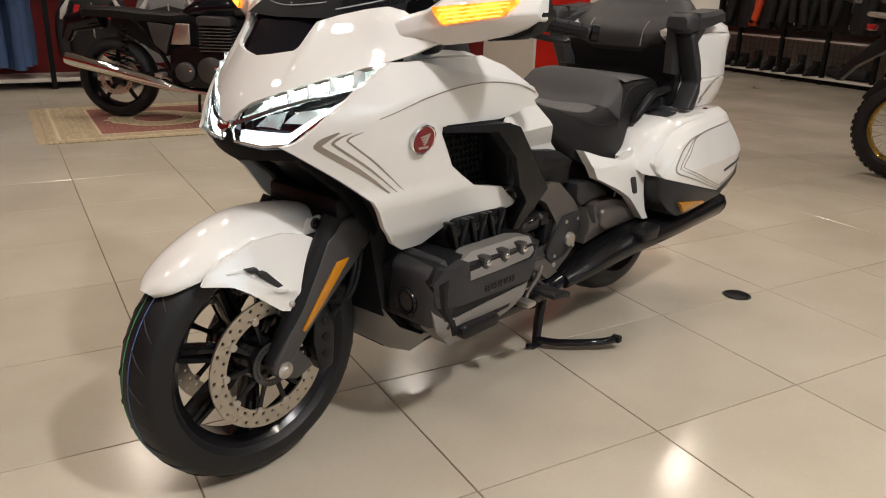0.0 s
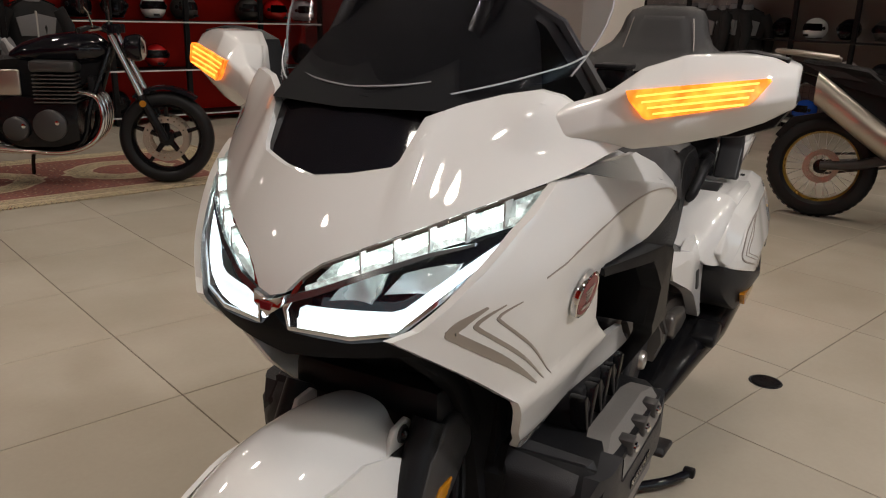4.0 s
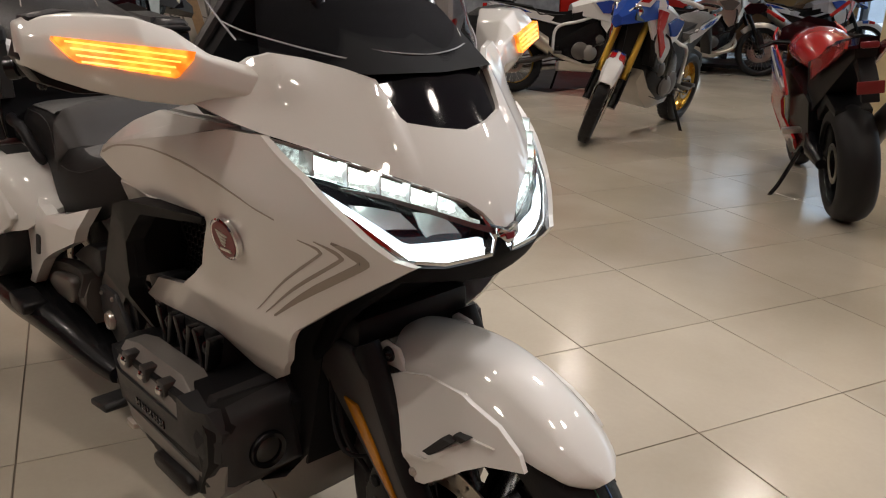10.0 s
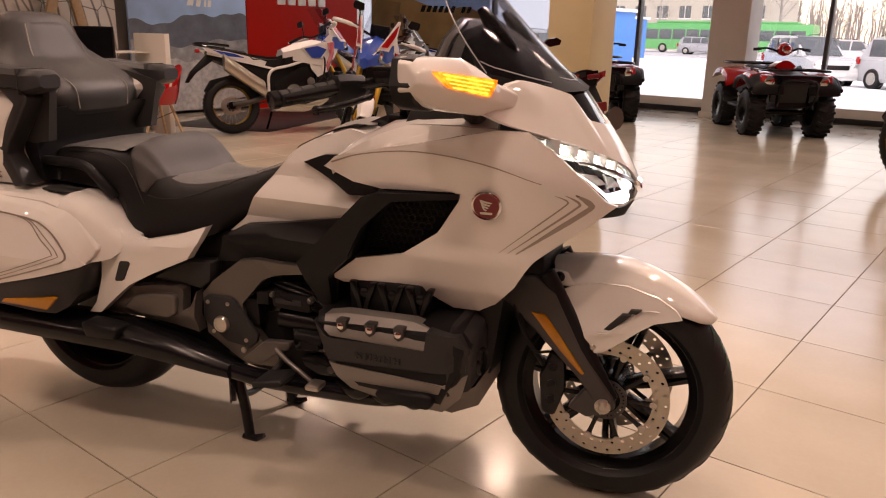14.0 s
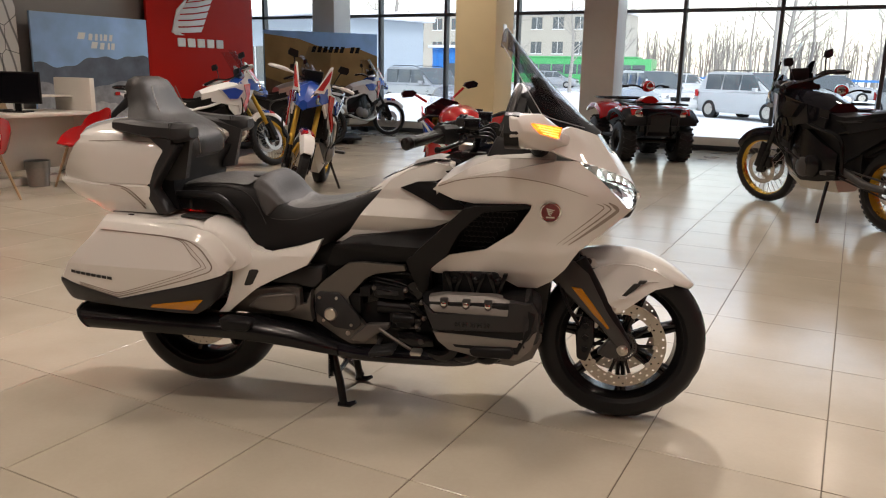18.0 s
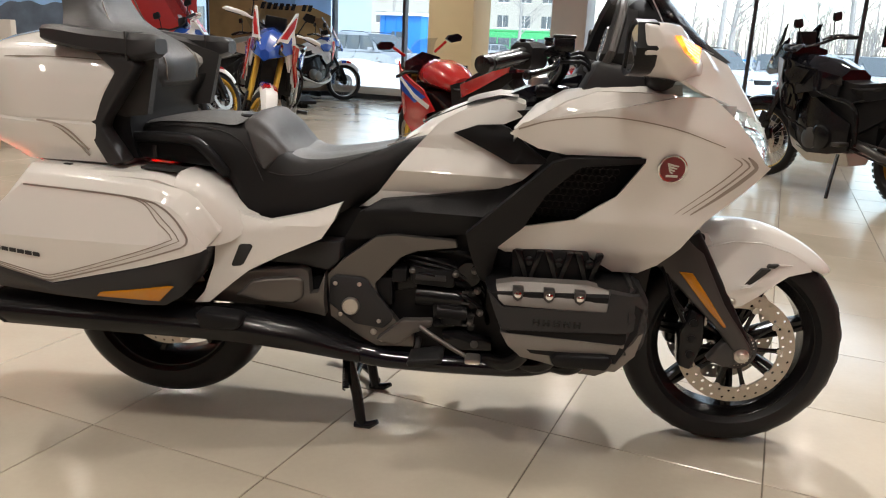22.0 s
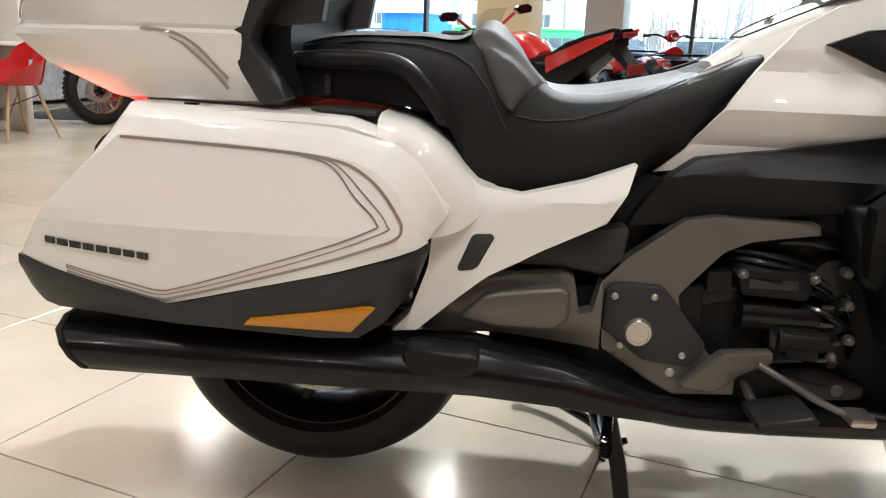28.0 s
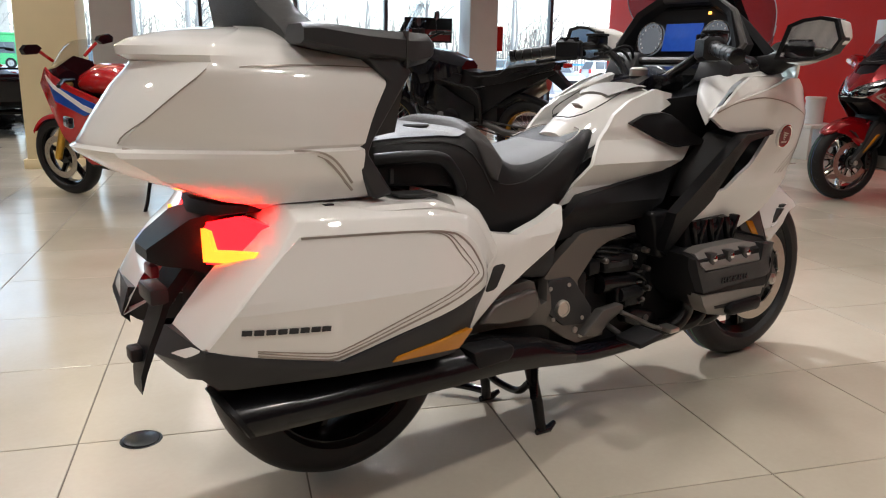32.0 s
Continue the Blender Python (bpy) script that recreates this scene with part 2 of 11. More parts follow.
def pieces(name, bm, material, parent, label="", smooth=40.0):
    """Every loose piece of the bmesh as a part of its own."""
    bm.verts.index_update()
    left = set(bm.verts)
    while left:
        stack = [left.pop()]
        group = list(stack)
        while stack:
            v = stack.pop()
            for e in v.link_edges:
                w = e.other_vert(v)
                if w in left:
                    left.discard(w)
                    stack.append(w)
                    group.append(w)
        sub = bmesh.new()
        table = {v: sub.verts.new(v.co) for v in group}
        for f in {f for v in group for f in v.link_faces}:
            sub.faces.new([table[v] for v in f.verts])
        part(name, sub, material, parent, label, smooth)
    bm.free()


def thing(name, label, category, group="", m=None, kind=""):
    ob = new(name)
    ob.empty_display_size = 0.1
    if m is not None:
        ob.matrix_world = m
    return tagged(ob, label, category, group, kind)


def single(name, bm, material, label, category, group="", kind="", m=None, smooth=40.0):
    ob = part(name, bm, material, None, "", smooth)
    if m is not None:
        ob.matrix_world = m
    return tagged(ob, label, category, group, kind)


def bevel_all(bm, width, seg=2, angle=30.0):
    if width > 0:
        es = [e for e in bm.edges if len(e.link_faces) == 2 and e.calc_face_angle(0.0) > radians(angle)]
        bmesh.ops.bevel(bm, geom=es, offset=width, segments=seg, affect="EDGES", profile=0.5, clamp_overlap=True)
    return bm


def box(x0, x1, y0, y1, z0, z1, bevel=0.0, seg=2, bm=None):
    b = bmesh.new()
    m = Matrix.Translation(((x0 + x1) / 2, (y0 + y1) / 2, (z0 + z1) / 2)) @ Matrix.Diagonal((abs(x1 - x0), abs(y1 - y0), abs(z1 - z0), 1))
    bmesh.ops.create_cube(b, size=1.0, matrix=m)
    bevel_all(b, bevel, seg)
    return join(bm, b) if bm is not None else b


def join(bm, other, m=None):
    """Adds the other bmesh to bm."""
    if m is not None:
        other.transform(m)
    table = [bm.verts.new(v.co) for v in other.verts]
    other.verts.index_update()
    for f in other.faces:
        try:
            bm.faces.new([table[v.index] for v in f.verts])
        except ValueError:
            pass
    other.free()
    return bm


def loft(rings, caps=True, closed=True, bm=None):
    """A skin over rings of points, each of the same count."""
    bm = bm or bmesh.new()
    vs = [[bm.verts.new(p) for p in ring] for ring in rings]
    n = len(vs[0])
    for a, b in zip(vs, vs[1:]):
        for i in range(n if closed else n - 1):
            j = (i + 1) % n
            bm.faces.new((a[i], a[j], b[j], b[i]))
    if caps and closed:
        bm.faces.new(vs[0][::-1])
        bm.faces.new(vs[-1])
    return bm


def tube(points, radius, seg=10, bm=None, caps=True):
    """A round bar along points; radius may be one number or one for each point."""
    pts = [Vector(p) for p in points]
    rad = radius if hasattr(radius, "__len__") else [radius] * len(pts)
    rings = []
    ref = None
    for i, p in enumerate(pts):
        d = (pts[min(i + 1, len(pts) - 1)] - pts[max(i - 1, 0)]).normalized()
        if ref is None:
            ref = d.orthogonal().normalized()
        ref = (ref - ref.dot(d) * d).normalized()
        side = d.cross(ref)
        rings.append([p + rad[i] * (math.cos(a) * ref + math.sin(a) * side) for a in (2 * math.pi * k / seg for k in range(seg))])
    return loft(rings, caps, True, bm)


def curve(points, n=6):
    """A smooth run of points through the given ones."""
    p = [Vector(q) for q in points]
    p = [2 * p[0] - p[1]] + p + [2 * p[-1] - p[-2]]
    out = []
    for i in range(1, len(p) - 2):
        a, b, c, d = p[i - 1 : i + 3]
        for k in range(n):
            t = k / n
            out.append(0.5 * ((2 * b) + (c - a) * t + (2 * a - 5 * b + 4 * c - d) * t * t + (3 * b - a - 3 * c + d) * t**3))
    return out + [p[-2]]


def lathe(profile, seg=48, axis="Y", centre=(0, 0, 0), bm=None, closed=False):
    """Turns a profile of (radius, along) round an axis through centre."""
    rings = []
    for k in range(seg):
        a = 2 * math.pi * k / seg
        c, s = math.cos(a), math.sin(a)
        ring = []
        for r, h in profile:
            v = {"Y": (r * c, h, r * s), "Z": (r * c, r * s, h), "X": (h, r * c, r * s)}[axis]
            ring.append(Vector(centre) + Vector(v))
        rings.append(ring)
    bm = bm or bmesh.new()
    vs = [[bm.verts.new(p) for p in ring] for ring in rings]
    n = len(profile)
    for k in range(seg):
        a, b = vs[k], vs[(k + 1) % seg]
        for i in range(n if closed else n - 1):
            j = (i + 1) % n
            bm.faces.new((a[i], a[j], b[j], b[i]))
    if not closed:
        for i in (0, n - 1):
            if profile[i][0] > 1e-5:
                bm.faces.new([v[i] for v in vs])
    bmesh.ops.remove_doubles(bm, verts=bm.verts, dist=1e-6)
    return bm


def cyl(a, b, r, seg=16, bm=None, bevel=0.0):
    a, b = Vector(a), Vector(b)
    c = bmesh.new()
    tube([a, b], r, seg, c)
    bevel_all(c, bevel, 2, 60)
    return join(bm, c) if bm is not None else c


def ease(xs, ys):
    """A smooth curve of x through knots."""
    xs, ys = np.array(xs, float), np.array(ys, float)
    d = np.gradient(ys, xs)
    s = np.diff(ys) / np.diff(xs)
    for i in range(1, len(xs) - 1):
        if s[i - 1] * s[i] <= 0:
            d[i] = 0

    def f(x):
        x = min(max(x, xs[0]), xs[-1])
        i = min(max(int(np.searchsorted(xs, x)) - 1, 0), len(xs) - 2)
        h = xs[i + 1] - xs[i]
        t = (x - xs[i]) / h
        return float(ys[i] * (1 + 2 * t) * (1 - t) ** 2 + d[i] * h * t * (1 - t) ** 2 + ys[i + 1] * t * t * (3 - 2 * t) + d[i + 1] * h * t * t * (t - 1))

    return f


def shell(outline, depth, place, thick=0.008, step=0.03, edge=0.003, holes=()):
    """A curved panel: a flat outline in (u, v), cut into a fine net, bent by depth(u, v) and given thickness.
    place(u, v, d) gives the point; a larger d lies further out."""
    bm = bmesh.new()
    vs = [bm.verts.new((u, v, 0)) for u, v in outline]
    bm.faces.new(vs)
    bm.normal_update()
    bmesh.ops.triangulate(bm, faces=bm.faces[:], ngon_method="EAR_CLIP")
    us, ws = [p[0] for p in outline], [p[1] for p in outline]
    for lo, hi, no in ((min(us), max(us), (1, 0, 0)), (min(ws), max(ws), (0, 1, 0))):
        k = math.floor(lo / step) + 1
        while k * step < hi:
            co = (k * step, 0, 0) if no[0] else (0, k * step, 0)
            bmesh.ops.bisect_plane(bm, geom=bm.verts[:] + bm.edges[:] + bm.faces[:], dist=1e-5, plane_co=co, plane_no=no)
            k += 1
    bmesh.ops.remove_doubles(bm, verts=bm.verts, dist=5e-4)
    flat = {}
    top = bm.faces[:]
    rim = [v for v in bm.verts if v.is_boundary]
    res = bmesh.ops.extrude_face_region(bm, geom=top)
    low = [g for g in res["geom"] if isinstance(g, bmesh.types.BMVert)]
    lows = set(low)
    for v in bm.verts:
        u, w = v.co.x, v.co.y
        d = depth(u, w)
        v.co = Vector(place(u, w, d - (thick if v in lows else 0.0)))
    if edge > 0:
        es = [e for e in bm.edges if len(e.link_faces) == 2 and all(v not in lows for v in e.verts) and e.calc_face_angle(0) > radians(50)]
        bmesh.ops.bevel(bm, geom=es, offset=edge, segments=2, affect="EDGES", profile=0.5, clamp_overlap=True)
    return bm


def side(s):
    """Places a panel of (x, z) on the flank s (+1 left, -1 right)."""
    return lambda u, v, d: (u, s * d, v)


def front(s=1):
    return lambda u, v, d: (d, s * u, v)


def slab(outline, d0, d1, s=1, bevel=0.004, seg=2):
    """A plate with an (x, z) outline from y = d0 to y = d1."""
    bm = bmesh.new()
    a = [bm.verts.new((x, s * d0, z)) for x, z in outline]
    b = [bm.verts.new((x, s * d1, z)) for x, z in outline]
    n = len(a)
    bm.faces.new(a)
    bm.faces.new(b[::-1])
    for i in range(n):
        bm.faces.new((a[i], b[i], b[(i + 1) % n], a[(i + 1) % n]))
    bmesh.ops.recalc_face_normals(bm, faces=bm.faces)
    bevel_all(bm, bevel, seg)
    return bm


def strip(points, width, depth, place, lift=0.0015):
    """A thin flat line lying on a panel; points in (u, v)."""
    bm = bmesh.new()
    p = [Vector((u, v)) for u, v in points]
    prev = None
    for i, q in enumerate(p):
        d = (p[min(i + 1, len(p) - 1)] - p[max(i - 1, 0)]).normalized()
        n = Vector((-d.y, d.x))
        w = width[i] if hasattr(width, "__len__") else width
        row = []
        for k in (-0.5, 0.5):
            c = q + k * w * n
            dd = depth(c.x, c.y)
            row.append((bm.verts.new(place(c.x, c.y, dd + lift)), bm.verts.new(place(c.x, c.y, dd - 0.003))))
        if prev:
            (a, a2), (b, b2) = prev
            (c, c2), (e, e2) = row
            bm.faces.new((a, b, e, c))
            bm.faces.new((a2, c2, e2, b2))
            bm.faces.new((a, c, c2, a2))
            bm.faces.new((b, b2, e2, e))
        else:
            (a, a2), (b, b2) = row
            bm.faces.new((a, a2, b2, b))
        prev = row
    (a, a2), (b, b2) = prev
    bm.faces.new((a, b, b2, a2))
    return bm


def rounded(points, n=4):
    """Rounds a polyline of (u, v)."""
    q = curve([(u, v, 0) for u, v in points], n)
    return [(p.x, p.y) for p in q]


# ---- the showroom ----
X0, X1, Y0, Y1, ZC = -7.7, 7.0, -7.0, 12.1, 3.8
XW = -11.0  # west end of the glass front
TS, TX, TY = 0.5852, -0.0123, -0.2623  # tile, and one tile corner


def tile_mat():
    m = bpy.data.materials.new("cream_floor_tile")
    m.use_nodes = True
    nt = m.node_tree
    b = nt.nodes["Principled BSDF"]
    info = nt.nodes.new("ShaderNodeObjectInfo")
    geo = nt.nodes.new("ShaderNodeNewGeometry")
    co = nt.nodes.new("ShaderNodeTexCoord")
    n1 = nt.nodes.new("ShaderNodeTexNoise")
    n1.inputs["Scale"].default_value = 1.7
    n1.inputs["Detail"].default_value = 6
    n2 = nt.nodes.new("ShaderNodeTexNoise")
    n2.inputs["Scale"].default_value = 60
    n2.inputs["Detail"].default_value = 4
    nt.links.new(geo.outputs["Position"], n1.inputs["Vector"])
    nt.links.new(geo.outputs["Position"], n2.inputs["Vector"])
    ramp = nt.nodes.new("ShaderNodeValToRGB")
    ramp.color_ramp.elements[0].position, ramp.color_ramp.elements[1].position = 0.3, 0.75
    ramp.color_ramp.elements[0].color = (0.385, 0.342, 0.274, 1)
    ramp.color_ramp.elements[1].color = (0.47, 0.423, 0.35, 1)
    nt.links.new(n1.outputs[0], ramp.inputs[0])
    v = nt.nodes.new("ShaderNodeMath")
    v.operation = "MULTIPLY_ADD"
    v.inputs[1].default_value, v.inputs[2].default_value = 0.09, 0.92
    nt.links.new(info.outputs["Random"], v.inputs[0])
    g = nt.nodes.new("ShaderNodeMath")
    g.operation = "MULTIPLY_ADD"
    g.inputs[1].default_value = 0.08
    nt.links.new(n2.outputs[0], g.inputs[0])
    nt.links.new(v.outputs[0], g.inputs[2])
    sc = nt.nodes.new("ShaderNodeVectorMath")
    sc.operation = "SCALE"
    nt.links.new(ramp.outputs[0], sc.inputs[0])
    nt.links.new(g.outputs[0], sc.inputs["Scale"])
    nt.links.new(sc.outputs[0], b.inputs["Base Color"])
    r = nt.nodes.new("ShaderNodeMath")
    r.operation = "MULTIPLY_ADD"
    r.inputs[1].default_value, r.inputs[2].default_value = 0.16, 0.09
    nt.links.new(n1.outputs[0], r.inputs[0])
    nt.links.new(r.outputs[0], b.inputs["Roughness"])
    return m


TILE = tile_mat()
GROUT = mat("brown_grout", (0.13, 0.105, 0.08), 0.8, scale=80, bump=0.3)
WALLW = mat("warm_white_paint", (0.72, 0.69, 0.63), 0.6, grain=0.03, scale=120, bump=0.1)
WALLC = mat("cream_paint", (0.68, 0.58, 0.36), 0.6, grain=0.03, scale=120, bump=0.1)
WALLG = mat("grey_wall_paint", (0.3, 0.28, 0.26), 0.6, grain=0.04, scale=90, bump=0.1)
REDW = mat("red_wall_panel", (0.5, 0.014, 0.006), 0.6, grain=0.03, scale=60, spec=0.2)
REDD = mat("dark_red_board", (0.16, 0.008, 0.008), 0.5, grain=0.08, scale=50)
CEIL = mat("ceiling_board", (0.35, 0.34, 0.32), 0.7, grain=0.05, scale=30)
ALU = mat("grey_window_frame", (0.1, 0.105, 0.11), 0.4, 0.3, grain=0.05)
BASEB = mat("cream_baseboard", (0.66, 0.6, 0.5), 0.45, grain=0.03)


def structure(name, bm, material, label="", smooth=40.0, m=BUILD):
    return single(name, bm, material, label, "", "", "structure", m, smooth)


floor = structure("floor", box(X0 - 0.2, X1 + 0.2, Y0 - 0.2, Y1 + 0.15, -0.2, -0.004), GROUT, "showroom floor of large cream glazed tiles with brown joints")
ceiling = structure("ceiling", box(X0 - 0.2, X1 + 0.2, Y0 - 0.2, Y1 + 0.15, ZC, ZC + 0.2), CEIL, "plain grey showroom ceiling")
structure("wall_west", box(X0 - 0.2, X0, Y0 - 0.2, 8.95, -0.1, ZC), WALLG, "grey painted showroom wall")
structure("wall_recess", box(XW, X0 - 0.2, 8.75, 8.95, -0.1, ZC), WALLG, "grey painted return wall by the glass front")
structure("wall_recess_end", box(XW - 0.2, XW, 8.75, Y1 + 0.15, -0.1, ZC), WALLG, "grey painted end wall by the glass front")
structure("floor_recess", box(XW, X0 - 0.2, 8.95, Y1 + 0.15, -0.2, -0.003), TILE, "cream tiled floor by the glass front")
structure("ceiling_recess", box(XW - 0.2, X0 - 0.2, 8.75, Y1 + 0.15, ZC, ZC + 0.2), CEIL, "plain grey ceiling")
structure("wall_south", box(X0, X1, Y0 - 0.2, Y0, -0.1, ZC), REDD, "dark red boarded wall behind the clothing racks")
structure("wall_east", box(X1, X1 + 0.2, Y0 - 0.2, Y1 + 0.15, -0.1, ZC), REDW, "bright red panelled showroom wall")

# glass front
front_wall = structure("window_1", box(XW, X1, Y1 - 0.03, Y1 + 0.12, 0.0, 0.1, 0.004), ALU, "tall glazed shop front with dark grey frames")
for k in range(-7, 5):
    mx = -0.52 + 1.56 * k
    if XW < mx < X1:
        part("window_post", box(mx - 0.03, mx + 0.03, Y1 - 0.04, Y1 + 0.1, 0.1, ZC, 0.004), ALU, front_wall)
    if XW < mx + 1.0 and mx + 1.5 < X1 + 0.2:
        for z0, z1 in ((0.1, 2.38), (2.38, ZC)):
            pane = part("pane", box(max(mx, XW) + 0.03, min(mx + 1.56, X1) - 0.03, Y1 + 0.02, Y1 + 0.035, z0 + 0.02, z1 - 0.02), PANE, front_wall, smooth=0)
            pane.visible_shadow = False
part("transom", box(XW, X1, Y1 - 0.035, Y1 + 0.095, 2.35, 2.41, 0.004), ALU, front_wall)
part("radiator_ledge", box(XW, X1, Y1 - 0.16, Y1 - 0.05, 0.1, 0.24, 0.01), WALLW, front_wall)

# pillars
pil = structure("pillar_1", box(-1.97, -1.45, 6.15, 6.67, 0, ZC, 0.01), WALLC, "cream painted square pillar")
part("baseboard", box(-2.0, -1.42, 6.12, 6.7, 0, 0.09, 0.008), WALLC, pil)
part("notice_plate", box(-1.45, -1.444, 6.35, 6.45, 1.62, 1.82, 0.002), WHITEP, pil, "small white notice")
pil = structure("pillar_2", box(-2.1, -1.5, 11.35, 11.95, 0, ZC, 0.01), WALLW, "white square pillar by the glass front")
part("baseboard", box(-2.13, -1.47, 11.32, 11.98, 0, 0.09, 0.008), WALLW, pil)
pil = structure("pillar_3", box(-2.02, -1.44, -1.98, -1.4, 0, ZC, 0.012), WALLW, "white square column with a stepped baseboard")
part("baseboard", box(-2.06, -1.4, -2.02, -1.36, 0, 0.1, 0.012), BASEB, pil)
pil = structure("pillar_4", box(-8.0, -7.45, 11.4, 12.0, 0, ZC, 0.01), WALLW, "white corner pillar by the glass front")
pil = structure("pillar_5", box(3.9, 4.4, 11.3, 11.95, 0, ZC, 0.01), WALLW, "white pillar by the glass front")
structure("wall_partition", box(-4.6, -2.64, -4.9, -4.2, 0, 2.7, 0.01), REDW, "low red partition wall")
structure("trim_partition_end", box(-2.64, -2.6, -5.1, -4.18, 0, 2.7, 0.01), WALLW, "white end panel of the red partition")

# floor tiles: those round the motorcycles singly, the rest in one sheet
tile_mesh = bpy.data.meshes.new("tile")
tb = box(0.002, TS - 0.002, 0.002, TS - 0.002, -0.006, 0.0, 0.0012, 1)
tb.to_mesh(tile_mesh)
tb.free()
tile_mesh.materials.append(TILE)
far_tiles = bmesh.new()
near = 0
for i in range(-14, 14):
    for j in range(-14, 24):
        x, y = TX + i * TS, TY + j * TS
        if x < X0 - 0.3 or x > X1 or y < Y0 - 0.3 or y > Y1 - 0.2:
            continue
        if -5.2 < x < 4.6 and -3.6 < y < 5.4 and near < 300:
            ob = new("tile", tile_mesh)
            ob.parent = floor
            ob.location = (x, y, 0)
            near += 1
        else:
            box(x + 0.002, x + TS - 0.002, y + 0.002, y + TS - 0.002, -0.006, 0.0, 0, bm=far_tiles)
rest = part("far_tiles", far_tiles, TILE, floor, smooth=0)
tagged(rest, kind="stuff")


# ---- wheels, shared by all motorcycles ----
def tyre_bm(r, w, rim, c=(0, 0, 0), seg=64, grooves=False):
    """A tyre of outer radius r, width w, for a rim of radius rim, turned round the y axis."""
    h = w / 2
    prof = []
    for k in range(9):
        a = math.pi * (k / 8 - 0.5)
        prof.append((r - 0.7 * h * (1 - math.cos(a)) ** 1.05, h * math.sin(a)))
    prof = [(rim, -0.72 * h), (rim + 0.4 * (prof[0][0] - rim), -0.98 * h)] + prof + [(rim + 0.4 * (prof[0][0] - rim), 0.98 * h), (rim, 0.72 * h), (rim - 0.006, 0.5 * h), (rim - 0.006, -0.5 * h)]
    return lathe(prof, seg, "Y", c, closed=True)


def rim_bm(r, w, c=(0, 0, 0), depth=0.022, seg=56):
    h = w / 2
    return lathe([(r, -h), (r + 0.006, -h), (r + 0.006, -h + 0.012), (r - 0.012, -0.5 * h), (r - 0.012, 0.5 * h), (r + 0.006, h - 0.012), (r + 0.006, h), (r, h), (r - depth, 0.55 * h), (r - depth, -0.55 * h)], seg, "Y", c, closed=True)


def disc_bm(r0, r1, y, t, c, sectors=30, rows=2, hole=0.0045):
    """A drilled brake disc."""
    bm = bmesh.new()
    for yy in (y - t / 2, y + t / 2):
        for s in range(sectors):
            for q in range(rows):
                ra, rb = r0 + (r1 - r0) * q / rows, r0 + (r1 - r0) * (q + 1) / rows
                off = 0.5 * (q % 2)
                a0, a1 = 2 * math.pi * (s + off) / sectors, 2 * math.pi * (s + off + 1) / sectors
                am, rm = (a0 + a1) / 2, (ra + rb) / 2
                rim = [(ra, a0), (ra, am), (ra, a1), (rm, a1), (rb, a1), (rb, am), (rb, a0), (rm, a0)]
                outer = [bm.verts.new((c[0] + rr * math.cos(a), yy, c[2] + rr * math.sin(a))) for rr, a in rim]
                cx, cz = c[0] + rm * math.cos(am), c[2] + rm * math.sin(am)
                inner = []
                for v in outer:
                    d = Vector((v.co.x - cx, 0, v.co.z - cz)).normalized()
                    inner.append(bm.verts.new((cx + hole * d.x, yy, cz + hole * d.z)))
                for k in range(8):
                    j = (k + 1) % 8
                    bm.faces.new((outer[k], outer[j], inner[j], inner[k]))
    for rr in (r0, r1):
        ring = [[bm.verts.new((c[0] + rr * math.cos(2 * math.pi * k / 60), y + e * t / 2, c[2] + rr * math.sin(2 * math.pi * k / 60))) for e in (-1, 1)] for k in range(60)]
        for k in range(60):
            a, b = ring[k], ring[(k + 1) % 60]
            bm.faces.new((a[0], b[0], b[1], a[1]))
    return bm


def spoke_bm(c, r0, r1, ang, w0, w1, t0, t1, lean=0.0, y0=0.0, y1=0.0):
    """A cast spoke from the hub to the rim."""
    d = Vector((math.cos(ang), 0, math.sin(ang)))
    n = Vector((-d.z, 0, d.x))
    rings = []
    for k in range(5):
        f = k / 4
        p = Vector(c) + d * (r0 + (r1 - r0) * f) + n * lean * math.sin(math.pi * f) + Vector((0, y0 + (y1 - y0) * f, 0))
        w, t = w0 + (w1 - w0) * f - 0.004 * math.sin(math.pi * f), t0 + (t1 - t0) * f
        rings.append([p + n * a * w / 2 + Vector((0, b * t / 2, 0)) for a, b in ((-1, -0.6), (-0.6, -1), (0.6, -1), (1, -0.6), (1, 0.6), (0.6, 1), (-0.6, 1), (-1, 0.6))])
    return loft(rings)


def bolt_bm(p, r, h, axis, bm=None):
    """A small domed bolt head that looks along the axis."""
    a = Vector(axis).normalized()
    p = Vector(p)
    return tube([p, p + a * h * 0.6, p + a * h], [r, r, r * 0.55], 10, bm)


# ---- the white touring motorcycle ----
gw = thing("touring_motorcycle", "pearl white touring motorcycle, lights on, standing on its centre stand", "motorcycle")
FA, RA = Vector((1.689, 0, 0.311)), Vector((0.056, 0, 0.327))  # axles; the centre stand lifts the rear wheel
FM = Vector((1.697, 0, 0.316))  # centre of the mudguard's sweep

# front wheel
wheel = part("front_wheel", rim_bm(0.224, 0.1, FA), BLACKS, gw, "satin black cast front wheel")
part("tyre", tyre_bm(0.308, 0.132, 0.224, FA, 96), RUBBER, wheel)
groove = bmesh.new()
for k in range(26):
    for s in (-1, 1):
        a = 2 * math.pi * (k + 0.25 * (s + 1)) / 26
        pts = []
        for q in range(5):
            f = q / 4
            yy = s * (0.008 + 0.043 * f)
            b = math.asin(min(0.99, abs(yy) / 0.066))
            rr = 0.308 - 0.7 * 0.066 * (1 - math.cos(b)) ** 1.05 + 0.0006
            pts.append(FA + Vector((rr * math.cos(a - 0.16 * f), yy, rr * math.sin(a - 0.16 * f))))
        tube(pts, [0.0008, 0.0016, 0.0018, 0.0016, 0.0006], 5, groove)
